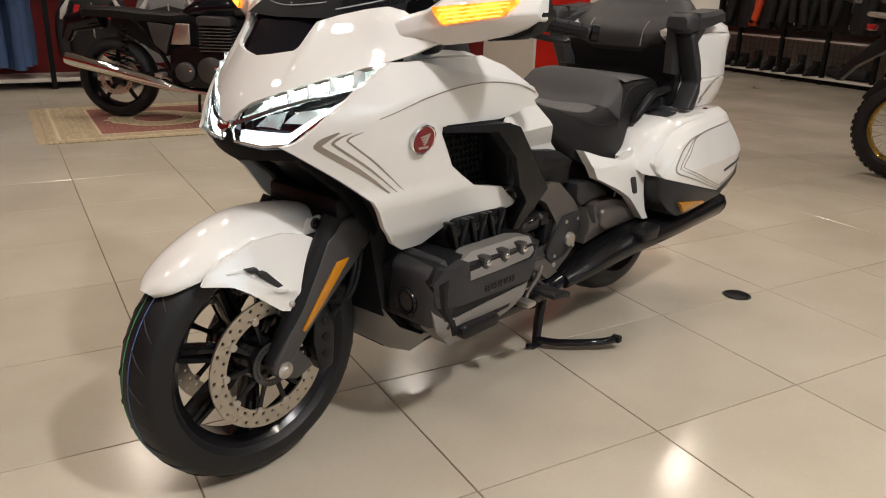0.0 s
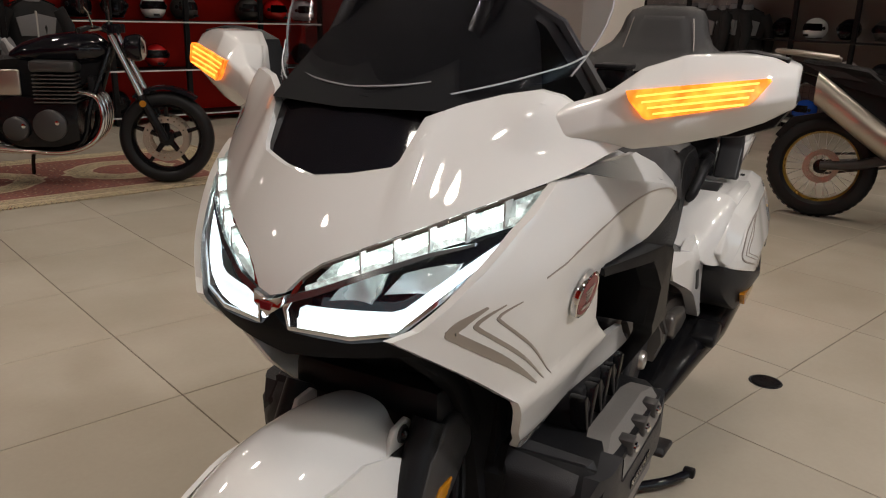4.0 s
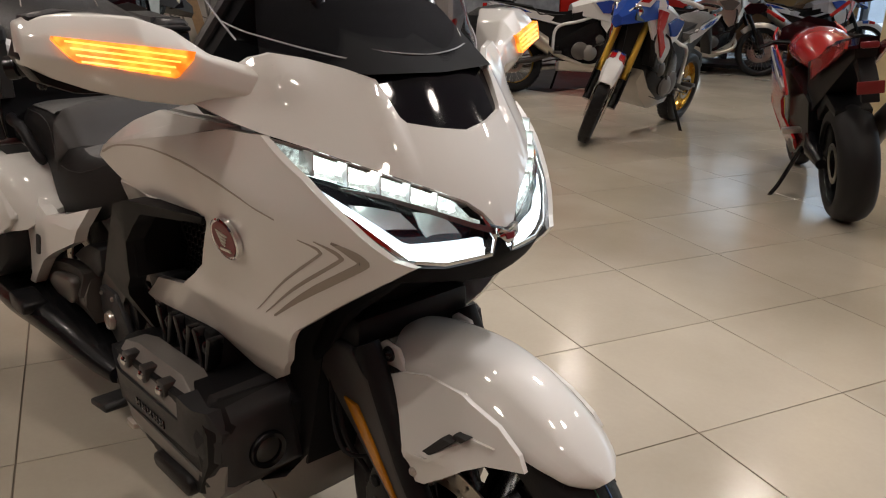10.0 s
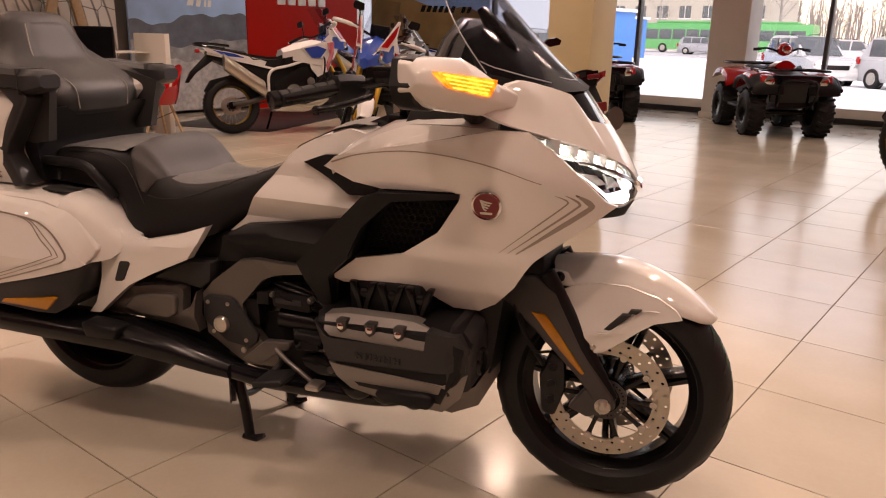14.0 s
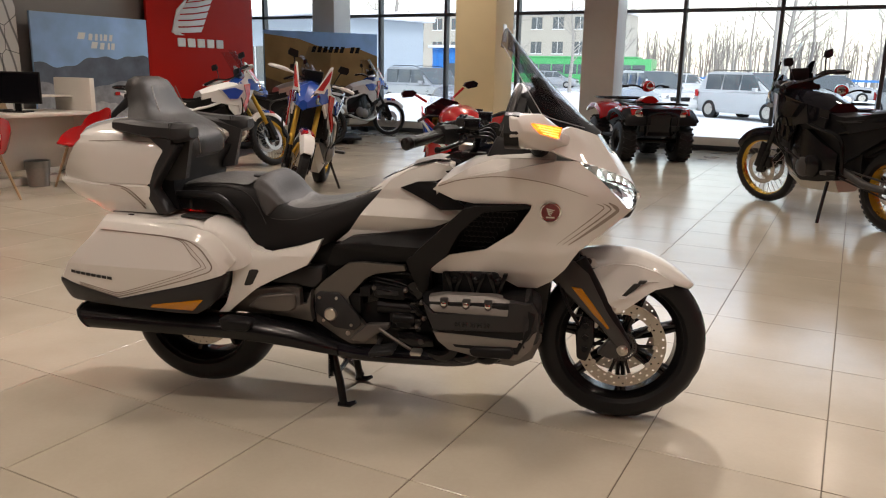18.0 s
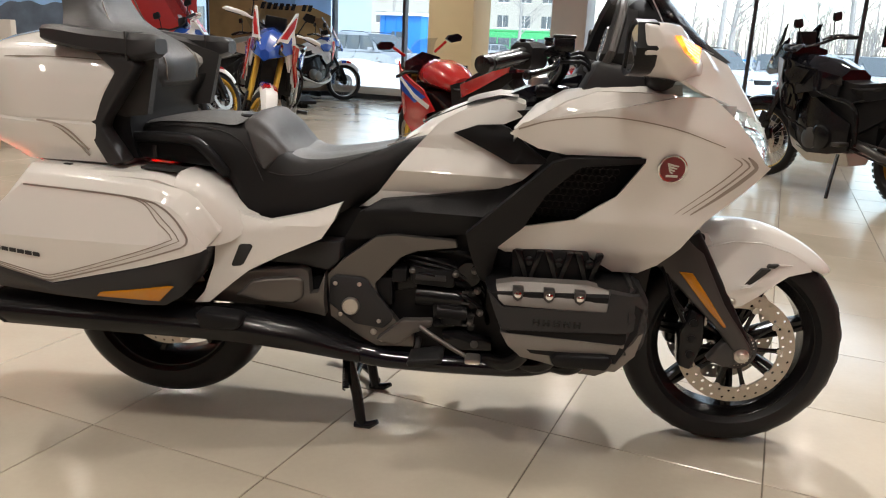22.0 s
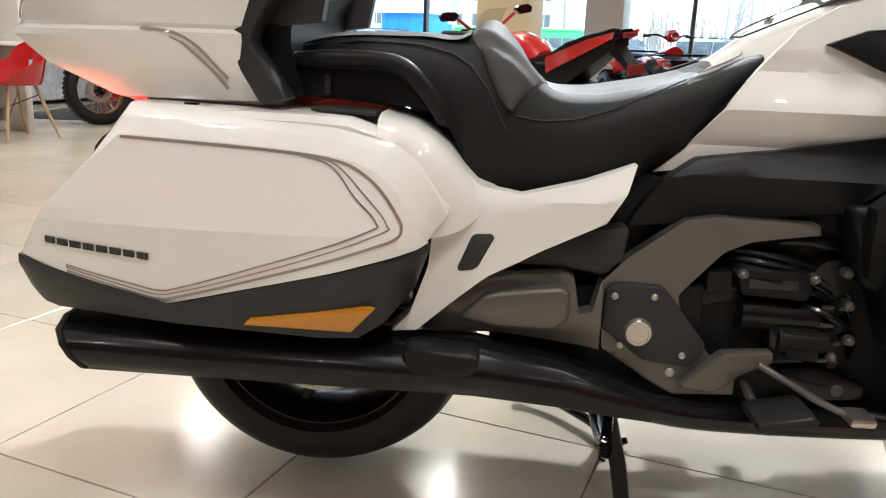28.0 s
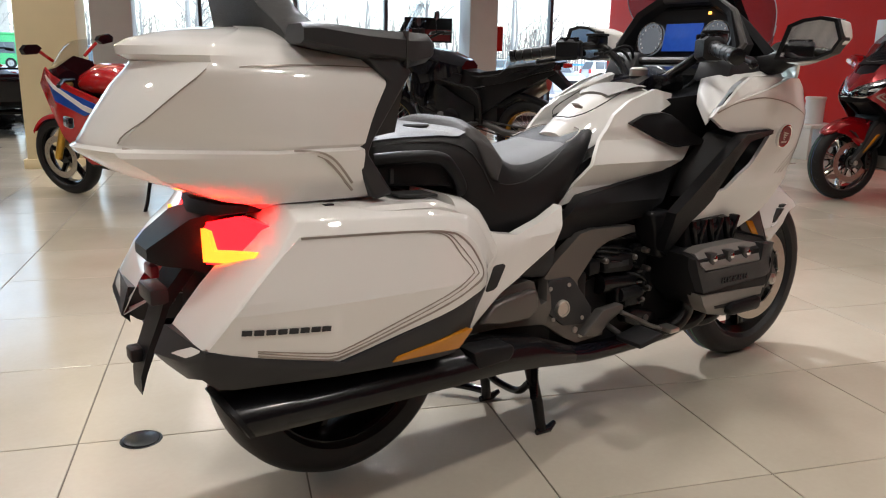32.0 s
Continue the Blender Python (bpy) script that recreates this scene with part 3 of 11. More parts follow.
tagged(part("tread_pattern", groove, SEAM, wheel), kind="stuff")
for yy, paint in ((-0.012, "green"), (0.012, "blue")):
    ln = mat(paint + "_chalk_line", (0.05, 0.22, 0.1) if paint == "green" else (0.07, 0.13, 0.3), 0.7, grain=0.3, scale=90)
    part("paint_line", lathe([(0.3072, yy - 0.0012), (0.3085, yy - 0.001), (0.3085, yy + 0.001), (0.3072, yy + 0.0012)], 96, "Y", FA, closed=True), ln, wheel, "thin " + paint + " maker's line on the tread")
for k in range(7):
    a = 2 * math.pi * k / 7 + 0.3
    sp = bmesh.new()
    for d in (-0.11, 0.11):
        join(sp, spoke_bm(FA, 0.045, 0.207, a + d * 0.35, 0.022, 0.02, 0.05, 0.05, 0.006 * (1 if d > 0 else -1)))
    part("spoke", sp, BLACKS, wheel)
part("hub", lathe([(0.03, -0.075), (0.05, -0.07), (0.055, -0.03), (0.045, 0), (0.055, 0.03), (0.05, 0.07), (0.03, 0.075)], 32, "Y", FA), BLACKS, wheel)
for s in (-1, 1):
    dsc = part("brake_disc", disc_bm(0.118, 0.16, s * 0.083, 0.005, FA), STEEL, wheel, "drilled steel brake disc")
    car = bmesh.new()
    for k in range(10):
        a = 2 * math.pi * k / 10
        join(car, spoke_bm(FA, 0.055, 0.122, a, 0.014, 0.016, 0.006, 0.006, 0.0, s * 0.083, s * 0.083))
    pieces("carrier_arm", car, BLACKS, dsc)
    bob = bmesh.new()
    for k in range(10):
        a = 2 * math.pi * k / 10
        q = FA + Vector((0.119 * math.cos(a), s * 0.08, 0.119 * math.sin(a)))
        cyl(q, q + Vector((0, s * 0.009, 0)), 0.009, 10, bob)
    pieces("rivet", bob, SILVER, dsc)
    part("abs_ring", disc_bm(0.038, 0.055, s * 0.096, 0.003, FA, 30, 1, 0.0028), GREYD, wheel)
    part("axle_nut", lathe([(0.0, s * 0.15), (0.008, s * 0.15), (0.012, s * 0.146), (0.02, s * 0.144), (0.022, s * 0.12), (0.022, s * 0.1)], 20, "Y", FA), SILVER, wheel)

# rear wheel
rw = part("rear_wheel", rim_bm(0.2, 0.16, RA, 0.02), BLACKS, gw, "satin black cast rear wheel")
part("tyre", tyre_bm(0.303, 0.2, 0.2, RA, 84), RUBBER, rw)
for k in range(7):
    part("spoke", spoke_bm(RA, 0.05, 0.19, 2 * math.pi * k / 7, 0.035, 0.022, 0.06, 0.07, 0.01), BLACKS, rw)
part("hub", lathe([(0.0, -0.07), (0.06, -0.07), (0.07, 0), (0.06, 0.09), (0.0, 0.09)], 32, "Y", RA), BLACKS, rw)
part("brake_disc", disc_bm(0.1, 0.135, -0.07, 0.006, RA), STEEL, rw)
part("caliper", slab([(0.1, 0.38), (0.2, 0.4), (0.21, 0.34), (0.16, 0.27), (0.11, 0.29)], 0.05, 0.11, -1, 0.01), BLACKS, rw, "black rear brake caliper")

# front mudguard
ftop = ease([0.74, 0.81, 0.955, 1.242, 1.518, 1.773, 2.05], [0.327, 0.327, 0.328, 0.334, 0.345, 0.354, 0.374])
fw = ease([0.74, 0.8, 0.9, 1.1, 1.4, 1.75, 2.05], [0.022, 0.05, 0.068, 0.082, 0.09, 0.091, 0.084])
fdrop = ease([0.74, 0.9, 1.1, 1.4, 1.7, 2.05], [0.25, 0.5, 0.8, 1.0, 1.0, 0.9])
GUARD = ((0.0, 0.0), (0.2, 0.001), (0.38, 0.004), (0.52, 0.0095), (0.62, 0.0165), (0.7, 0.0245), (0.82, 0.034), (0.93, 0.0465), (0.985, 0.058), (1.0, 0.072))
rings = []
for k in range(37):
    a = 0.74 + 1.31 * k / 36
    r, w, dr = ftop(a), fw(a), fdrop(a)
    row = [FM + Vector(((r - d * dr) * math.cos(a), -w * u, (r - d * dr) * math.sin(a))) for u, d in GUARD[::-1]]
    row += [FM + Vector(((r - d * dr) * math.cos(a), w * u, (r - d * dr) * math.sin(a))) for u, d in GUARD[1:]]
    rings.append(row + [FM + Vector(((q.x - FM.x) * 0.985, q.y * 0.94, (q.z - FM.z) * 0.985)) for q in row[::-1]])
part("front_mudguard", loft(rings), WHITE, gw, "glossy white front mudguard", smooth=50)
mg_y = lambda x, z: 0.09 + 0.034 * min(1.0, max(0.0, (0.615 - z) / 0.11)) - 0.13 * max(0.0, x - 1.74) + 0.006 * max(0.0, 1 - abs(z - 0.45 - 0.42 * (x - 1.55)) / 0.02) * min(1.0, max(0.0, (1.76 - x) / 0.05))
MG = [(1.546, 0.58), (1.585, 0.601), (1.643, 0.617), (1.72, 0.616), (1.796, 0.594), (1.84, 0.568), (1.855, 0.548), (1.823, 0.541), (1.79, 0.533), (1.756, 0.512), (1.71, 0.474), (1.676, 0.448), (1.649, 0.441), (1.619, 0.474), (1.577, 0.535)]
for s in (-1, 1):
    fl = part("mudguard_skirt", shell(MG, mg_y, side(s), 0.008, 0.012, 0.003), WHITE, gw, smooth=14)
    # solid dark plates give the slots the shade of openings
    part("slot", slab([(1.666, 0.502), (1.715, 0.553), (1.737, 0.554), (1.722, 0.538), (1.688, 0.507)], 0.09, 0.1265, s, 0.001), SEAM, fl, "dark plate in place of an open slot")
    part("slot", slab([(1.728, 0.556), (1.734, 0.565), (1.76, 0.566), (1.748, 0.555)], 0.085, 0.1175, s, 0.001), SEAM, fl, "dark plate in place of an open slot")
    part("slot_rim", strip([(1.664, 0.497), (1.69, 0.502), (1.725, 0.534), (1.762, 0.562), (1.8, 0.563)], [0.005, 0.006, 0.006, 0.004, 0.001], mg_y, side(s), 0.004), WHITE, fl)
    part("bolt", bolt_bm((1.651, s * 0.122, 0.459), 0.008, 0.008, (0, s, 0)), SILVER, fl)
    part("upper_bolt", bolt_bm((1.551, s * 0.088, 0.62), 0.009, 0.012, (0, s, 0)), BLACKS, fl)
    part("bolt_washer", lathe([(0.0, s * 0.0925), (0.013, s * 0.0925), (0.014, s * 0.09), (0.0, s * 0.09)], 18, "Y", (1.551, 0, 0.62)), CHARCOAL, fl)
    part("upper_lug", slab([(1.527, 0.606), (1.525, 0.63), (1.535, 0.638), (1.57, 0.634), (1.59, 0.6), (1.545, 0.598)], 0.08, 0.089, s, 0.002), WHITE, fl)
    # dark plate paints the shade between guard and skirt
    part("gap", slab([(1.535, 0.598), (1.605, 0.5945), (1.546, 0.575)], 0.06, 0.0905, s, 0.001), SEAM, fl, "dark wedge between guard and skirt")

# fork legs
for s in (-1, 1):
    leg = part("fork_leg", slab([(1.44, 0.63), (1.50, 0.63), (1.555, 0.592), (1.628, 0.455), (1.712, 0.335), (1.72, 0.305), (1.692, 0.29), (1.67, 0.315), (1.612, 0.385), (1.50, 0.49), (1.42, 0.56)], 0.107, 0.14, s, 0.008, 3), GREYD, gw, "dark grey fork cover")
    part("reflector", slab([(1.494, 0.537), (1.53, 0.535), (1.575, 0.478), (1.638, 0.392), (1.63, 0.388), (1.575, 0.443)], 0.138, 0.146, s, 0.003), AMBER, leg, "amber side reflector")
    part("fork_tube", cyl((1.70, s * 0.115, 0.32), (1.52, s * 0.115, 0.635), 0.024, 18), BLACKM, leg)
    cal = part("brake_caliper", slab([(1.52, 0.36), (1.545, 0.43), (1.585, 0.42), (1.59, 0.33), (1.565, 0.25), (1.53, 0.26)], 0.065, 0.125, s, 0.01, 3), BLACKS, gw, "black brake caliper")
    cb = bmesh.new()
    for zz in (0.3, 0.345, 0.39):
        bolt_bm((1.555, s * 0.125, zz), 0.011, 0.006, (0, s, 0), cb)
    pieces("piston", cb, BLACKM, cal)
    arm = part("axle_lug", slab([(1.60, 0.29), (1.64, 0.345), (1.70, 0.345), (1.72, 0.32), (1.70, 0.29), (1.65, 0.27)], 0.1, 0.135, s, 0.006), GREYD, leg)
    hose = bmesh.new()
    tube(curve([(1.53, s * 0.12, 0.39), (1.49, s * 0.14, 0.46), (1.46, s * 0.13, 0.55), (1.45, s * 0.1, 0.64)], 5), 0.006, 8, hose)
    tube(curve([(1.54, s * 0.1, 0.42), (1.51, s * 0.155, 0.44), (1.47, s * 0.15, 0.5), (1.43, s * 0.12, 0.6)], 5), 0.004, 8, hose)
    part("brake_hose", hose, BLACKM, gw)
part("fork_bridge", box(1.44, 1.52, -0.13, 0.13, 0.62, 0.68, 0.015), BLACKM, gw)

# ---- fairing ----
degrees_of = lambda rise, run: math.degrees(math.atan2(rise, run))
cz = lambda z: float(np.interp(z, [0.54, 0.58, 0.63, 0.685, 0.70, 0.80, 0.885, 0.9, 0.93, 0.96, 1.02, 1.1], [0.160, 0.182, 0.214, 0.252, 0.258, 0.288, 0.306, 0.305, 0.296, 0.288, 0.272, 0.25]))  # with a crease along the flank
cx = ease([0.6, 0.9, 1.1, 1.3, 1.4, 1.45, 1.53, 1.6, 1.65, 1.69, 1.74], [0.75, 0.9, 1.0, 1.028, 1.01, 0.985, 0.92, 0.775, 0.63, 0.49, 0.2])
ridge_z = ease([0.9, 1.02, 1.1, 1.25, 1.4, 1.55, 1.7], [0.88, 0.9, 0.928, 0.945, 0.926, 0.88, 0.84])  # the crease that runs along the shoulder
lift = lambda x, z: (ridge_z(x) - 0.885) * min(1.0, max(0.0, (z - 0.72) / 0.12))
wing_out = lambda x, z: 0.09 * max(0.0, 1.35 - x) * min(1.0, max(0.0, (z - 0.72) / 0.12))  # the shoulder stands off to the rear
flare = lambda x, z: min(1.2, max(0.0, (0.72 - z) / 0.1)) * (0.03 + 0.03 * min(1.0, max(0.0, (1.25 - x) / 0.25)))  # the lower edge kicks out
flank = lambda x, z: cz(z - lift(x, z)) * cx(x) + flare(x, z) + wing_out(x, z)
COWL = [(1.022, 0.894), (1.06, 0.92), (1.16, 0.946), (1.30, 0.972), (1.42, 0.998), (1.49, 0.997), (1.559, 0.945), (1.619, 0.885), (1.663, 0.836), (1.685, 0.825), (1.655, 0.802), (1.585, 0.75), (1.515, 0.696), (1.495, 0.668), (1.468, 0.622), (1.42, 0.569), (1.375, 0.541), (1.31, 0.541), (1.275, 0.561), (1.235, 0.59), (1.18, 0.594), (1.03, 0.588), (1.0, 0.602), (1.072, 0.659), (1.195, 0.685), (1.29, 0.75), (1.345, 0.835), (1.335, 0.853), (1.156, 0.85), (1.09, 0.862)]
HC = ease([0.79, 0.825, 0.844, 0.866, 0.92, 0.966, 1.0, 1.07, 1.1, 1.15], [1.712, 1.716, 1.718, 1.713, 1.686, 1.655, 1.63, 1.578, 1.553, 1.51])
hoodx = lambda y, z: HC(z) - (2.0 * y * y if abs(y) < 0.28 else 0.157 + 1.0 * (abs(y) - 0.28))
hoodin = lambda d: (lambda y, z: hoodx(y, z) - d)
for s in (-1, 1):
    pan = part("side_fairing", shell(COWL, flank, side(s), 0.012, 0.015, 0.004), WHITE, gw, "glossy white side fairing panel", smooth=16)
    # shaded contour line over the fairing
    part("contour_line", strip(rounded([(1.04, 0.906), (1.12, 0.931), (1.25, 0.944), (1.4, 0.925), (1.53, 0.885)]), [0.004] * 3 + [0.003] * 11 + [0.002] * 3, flank, side(s), 0.0008), STRIPE, pan)
    for k, wd in enumerate((0.012, 0.005, 0.0035)):
        o = 0.02 * k
        pts = [(1.475 - 1.0 * o, 0.713), (1.555 - 1.1 * o, 0.772 + 0.15 * o), (1.626 - 1.2 * o, 0.822 + 0.3 * o), (1.632 - 1.2 * o, 0.832 + 0.3 * o), (1.62 - 1.1 * o, 0.845 + 0.15 * o), (1.60 - 1.05 * o, 0.859)]
        rp = rounded(pts, 5)
        part("stripe", strip(rp, [wd * min(1.0, 0.25 + 0.12 * min(i, len(rp) - 1 - i)) for i in range(len(rp))], flank, side(s), 0.0009), STRIPE, pan, "bronze-grey pinstripe")
    bx, bz = 1.41, 0.83
    by = flank(bx, bz) + 0.0055
    bd = part("badge", lathe([(0.0, 0.004), (0.03, 0.004), (0.0325, 0.0055), (0.035, 0.004), (0.0355, -0.004), (0.0, -0.004)], 36, "Y"), CHROME, pan, "round chrome-rimmed badge")
    bd.matrix_parent_inverse = Matrix()
    bd.matrix_basis = Matrix.Translation((bx, s * by, bz)) @ pose(0, 0, 0, -s * degrees_of(flank(bx, bz + 0.02) - flank(bx, bz - 0.02), 0.04), 0, s * degrees_of(flank(bx + 0.02, bz) - flank(bx - 0.02, bz), 0.04)) @ Matrix.Diagonal((1, s, 1, 1))
    ena = part("enamel", lathe([(0.0, 0.0052), (0.0295, 0.0052), (0.0295, 0.0)], 36, "Y"), BADGER, bd, "dark red enamel")
    wing = bmesh.new()
    for k in range(4):
        z0 = 0.012 - 0.006 * k
        for q in [[(-0.012 + 0.002 * k, z0 - 0.003), (0.012 - 0.004 * k, z0 - 0.006), (0.014 - 0.004 * k, z0 - 0.0035), (-0.015 + 0.002 * k, z0 + 0.003)]]:
            join(wing, slab(q, 0.005, 0.0066, 1, 0))
    box(-0.014, 0.014, 0.005, 0.0066, -0.02, -0.015, 0, bm=wing)
    part("emblem", wing, SILVER, bd)
    # black air outlet behind the badge
    vent = part("air_outlet", shell([(1.08, 0.664), (1.10, 0.75), (1.155, 0.838), (1.345, 0.85), (1.285, 0.75), (1.21, 0.692)], lambda x, z: flank(x, z) - 0.055, side(s), 0.01, 0.04, 0.0), DULLK, gw, "black honeycomb air outlet")
    mesh = bmesh.new()
    for a in range(15):
        for b in range(9):
            x = 1.10 + 0.0165 * a + 0.0082 * (b % 2)
            z = 0.675 + 0.0185 * b
            if z < 0.835 - 0.012 and 1.09 + 0.35 * (z - 0.66) < x < 1.205 + (z - 0.69) * 0.82 and x > 1.1 + (z - 0.75) * 0.5:
                y = s * (flank(x, z) - 0.05)
                hexa = [(x + 0.0095 * math.cos(math.pi / 3 * q + math.pi / 6), y, z + 0.0095 * math.sin(math.pi / 3 * q + math.pi / 6)) for q in range(6)]
                inn = [(x + 0.0065 * math.cos(math.pi / 3 * q + math.pi / 6), y, z + 0.0065 * math.sin(math.pi / 3 * q + math.pi / 6)) for q in range(6)]
                loft([[Vector(v) for v in inn], [Vector(v) for v in hexa], [Vector((v[0], v[1] - s * 0.008, v[2])) for v in hexa]], False, True, mesh)
    pieces("honeycomb_cell", mesh, BLACKM, vent, smooth=0)
    part("outlet_blade", shell([(0.93, 0.641), (1.027, 0.737), (1.125, 0.833), (1.16, 0.845), (1.347, 0.85), (1.345, 0.838), (1.19, 0.825), (1.114, 0.753), (1.069, 0.669), (1.011, 0.613), (1.0, 0.55), (0.99, 0.505), (0.965, 0.52), (0.945, 0.58)], lambda x, z: 0.35 - 0.225 * max(0.0, x - 1.125) - 0.2 * max(0.0, 0.833 - z) - 0.35 * max(0.0, 0.63 - z), side(s), 0.035, 0.04, 0.006), BLACKM, gw, "black plastic blade along the air outlet")
    wall = []
    for (x, z), (xo, zo) in zip(((1.06, 0.66), (1.085, 0.75), (1.14, 0.842), (1.25, 0.855)), ((1.07, 0.668), (1.115, 0.755), (1.185, 0.826), (1.27, 0.836))):
        yi, yo = flank(x, z) - 0.075, 0.335 - 0.225 * max(0.0, xo - 1.125) - 0.2 * max(0.0, 0.833 - zo)
        wall.append([Vector((x, s * yi, z)), Vector((xo, s * yo, zo)), Vector((xo - 0.012, s * yo, zo + 0.004)), Vector((x - 0.012, s * yi, z + 0.004))])
    part("outlet_wall", loft(wall), BLACKM, vent, "black inner wall of the outlet")
    part("front_trim", slab([(1.67, 0.822), (1.645, 0.797), (1.58, 0.745), (1.51, 0.69), (1.488, 0.66), (1.46, 0.615), (1.41, 0.566), (1.40, 0.59), (1.45, 0.67), (1.55, 0.77), (1.62, 0.81)], 0.11, 0.145, s, 0.006), DULLK, gw)
    # hood shoulder under the mirror, dark gap between hood and side
    part("shoulder_cover", shell([(1.022, 0.896), (1.08, 0.934), (1.15, 0.975), (1.22, 1.0), (1.32, 1.0), (1.42, 1.0), (1.30, 0.972), (1.16, 0.944), (1.05, 0.92)], lambda x, z: flank(x, z) - 0.25 * max(0.0, z - 0.93), side(s), 0.01, 0.03, 0.003), WHITE, gw)

HOOD = [(0.0, 0.862), (0.02, 0.868), (0.038, 0.89), (0.058, 0.906), (0.11, 0.93), (0.17, 0.956), (0.235, 0.985), (0.27, 1.0), (0.292, 1.012), (0.315, 1.03), (0.345, 1.048), (0.345, 1.07), (0.30, 1.075), (0.27, 1.082), (0.25, 1.098), (0.228, 1.105), (0.19, 1.098), (0.15, 1.085), (0.118, 1.07), (0.105, 1.02), (0.098, 1.012), (0.05, 1.002), (0.0, 0.995)]
ridge = lambda y, z: hoodx(y, z) + 0.009 * max(0.0, 1 - abs(abs(y) - 0.125) / 0.022) * max(0.0, min(1.0, (z - 0.93) / 0.06)) + 0.02 * max(0.0, 1 - abs(abs(y) - 0.235) / 0.05) * max(0.0, min(1.0, (z - 1.03) / 0.05))
for s in (-1, 1):
    part("hood", shell(HOOD, ridge, front(s), 0.014, 0.011, 0.0), WHITE, gw, "glossy white front hood", smooth=30)
part("hood_panel", shell([(-0.118, 1.068), (-0.108, 1.02), (-0.1, 1.012), (-0.05, 1.002), (0.0, 0.995), (0.05, 1.002), (0.1, 1.012), (0.108, 1.02), (0.118, 1.068), (0.10, 1.085), (0.0, 1.09), (-0.10, 1.085)], hoodin(0.008), front(), 0.01, 0.03, 0.0), BLACKP, gw, "gloss black panel under the screen")

# headlights
HL = [(0.023, 0.823), (0.02, 0.848), (0.036, 0.884), (0.056, 0.902), (0.11, 0.926), (0.17, 0.952), (0.235, 0.981), (0.268, 0.995), (0.262, 0.962), (0.252, 0.935), (0.205, 0.885), (0.152, 0.829), (0.10, 0.82)]
for s in (-1, 1):
    lamp = part("headlight", shell(HL, hoodin(0.055), front(s), 0.01, 0.03, 0.0), BLACKP, gw, "lit LED headlight with a white light bar")
    part("rim", strip([*HL[2:], *HL[:2], HL[2]], 0.006, hoodin(0.004), front(s), 0.0), CHROME, lamp)
    bar = [(0.024, 0.823), (0.1, 0.82), (0.151, 0.83), (0.2, 0.882), (0.238, 0.925), (0.231, 0.931), (0.19, 0.893), (0.148, 0.853), (0.134, 0.848), (0.03, 0.846)]
    part("light_bar", shell(bar, hoodin(0.02), front(s), 0.012, 0.02, 0.0), LED, lamp, "glowing white light bar")
    # glows by emission, in place of light caught from the LEDs
    part("upper_reflector", shell([(0.04, 0.878), (0.058, 0.9), (0.11, 0.924), (0.17, 0.95), (0.235, 0.979), (0.258, 0.987), (0.252, 0.95), (0.17, 0.921), (0.1, 0.889), (0.045, 0.866)], hoodin(0.03), front(s), 0.004, 0.02, 0.0), LEDR, lamp, "pale reflector with a glow of its own")
    part("bar_edge", strip(rounded([(0.026, 0.8265), (0.1, 0.8245), (0.148, 0.834), (0.2, 0.887), (0.234, 0.924)], 4), [0.011] * 5 + [0.009] * 12, hoodin(0.02), front(s), 0.0025), LEDB, lamp, "bright lower edge of the light bar")
    for k in range(5):
        f = (k + 0.5) / 5
        y, z = 0.068 + 0.163 * f, 0.897 + 0.071 * f
        block = [(y - 0.011, z - 0.007), (y + 0.011, z - 0.004), (y + 0.0115, z + 0.014), (y - 0.0105, z + 0.011)]
        unit = part("projector", shell(block, hoodin(0.016), front(s), 0.014, 0.02, 0.002), LEDG, lamp, "clear LED lens block")
        glow = [(y - 0.0105, z - 0.011), (y, z - 0.0125), (y + 0.0105, z - 0.008), (y + 0.011, z - 0.003), (y, z - 0.003), (y - 0.011, z - 0.006)]
        part("led", shell(glow, hoodin(0.012), front(s), 0.014, 0.02, 0.002), LEDH, unit, "bright LED core")
        x = hoodx(y, z) - 0.022
        part("fin", box(x - 0.02, x + 0.012, s * (y + 0.0165) - 0.0012, s * (y + 0.0165) + 0.0012, z - 0.016, z + 0.018, 0.0), REFL, unit)
    # strip below the cells, with the same added glow
    part("upper_strip", strip([(0.04, 0.872), (0.1, 0.897), (0.17, 0.928), (0.245, 0.956)], 0.008, hoodin(0.014), front(s), 0.004), LEDR, lamp, "pale green-grey reflector strip with its own glow")
    part("chrome_strip", strip([(0.012, 0.856), (0.06, 0.874), (0.12, 0.9), (0.17, 0.92), (0.21, 0.93)], [0.009, 0.008, 0.007, 0.005, 0.003], hoodin(0.004), front(s), 0.003), REFLD, lamp)
    for y0, y1, z0 in ((0.06, 0.118, 0.856), (0.122, 0.19, 0.868)):
        bowl = [(y0, z0), (y1 - 0.014, z0 - 0.004), (y1, z0 + 0.014), (y1 + 0.004, z0 + 0.036), (y0 + 0.012, z0 + 0.022)]
        fluted = lambda y, z, a=y0, b=y1: hoodx(y, z) - 0.03 - 0.018 * math.sin(math.pi * min(1.0, max(0.0, (y - a) / (b - a)))) + 0.0012 * math.sin(y * 900)
        part("reflector_bowl", shell(bowl, fluted, front(s), 0.003, 0.0035, 0.0), REFL, lamp, "fluted chrome reflector bowl")
    cover = part("lens", shell(HL, hoodin(0.003), front(s), 0.002, 0.03, 0.0), CLEAR, lamp, "clear headlight lens")
    cover.visible_shadow = False
em = part("nose_emblem", shell([(-0.024, 0.866), (0.0, 0.858), (0.024, 0.866), (0.02, 0.852), (0.0, 0.838), (-0.02, 0.852)], hoodin(-0.006), front(), 0.02, 0.01, 0.002), CHROME, gw, "chrome nose emblem")
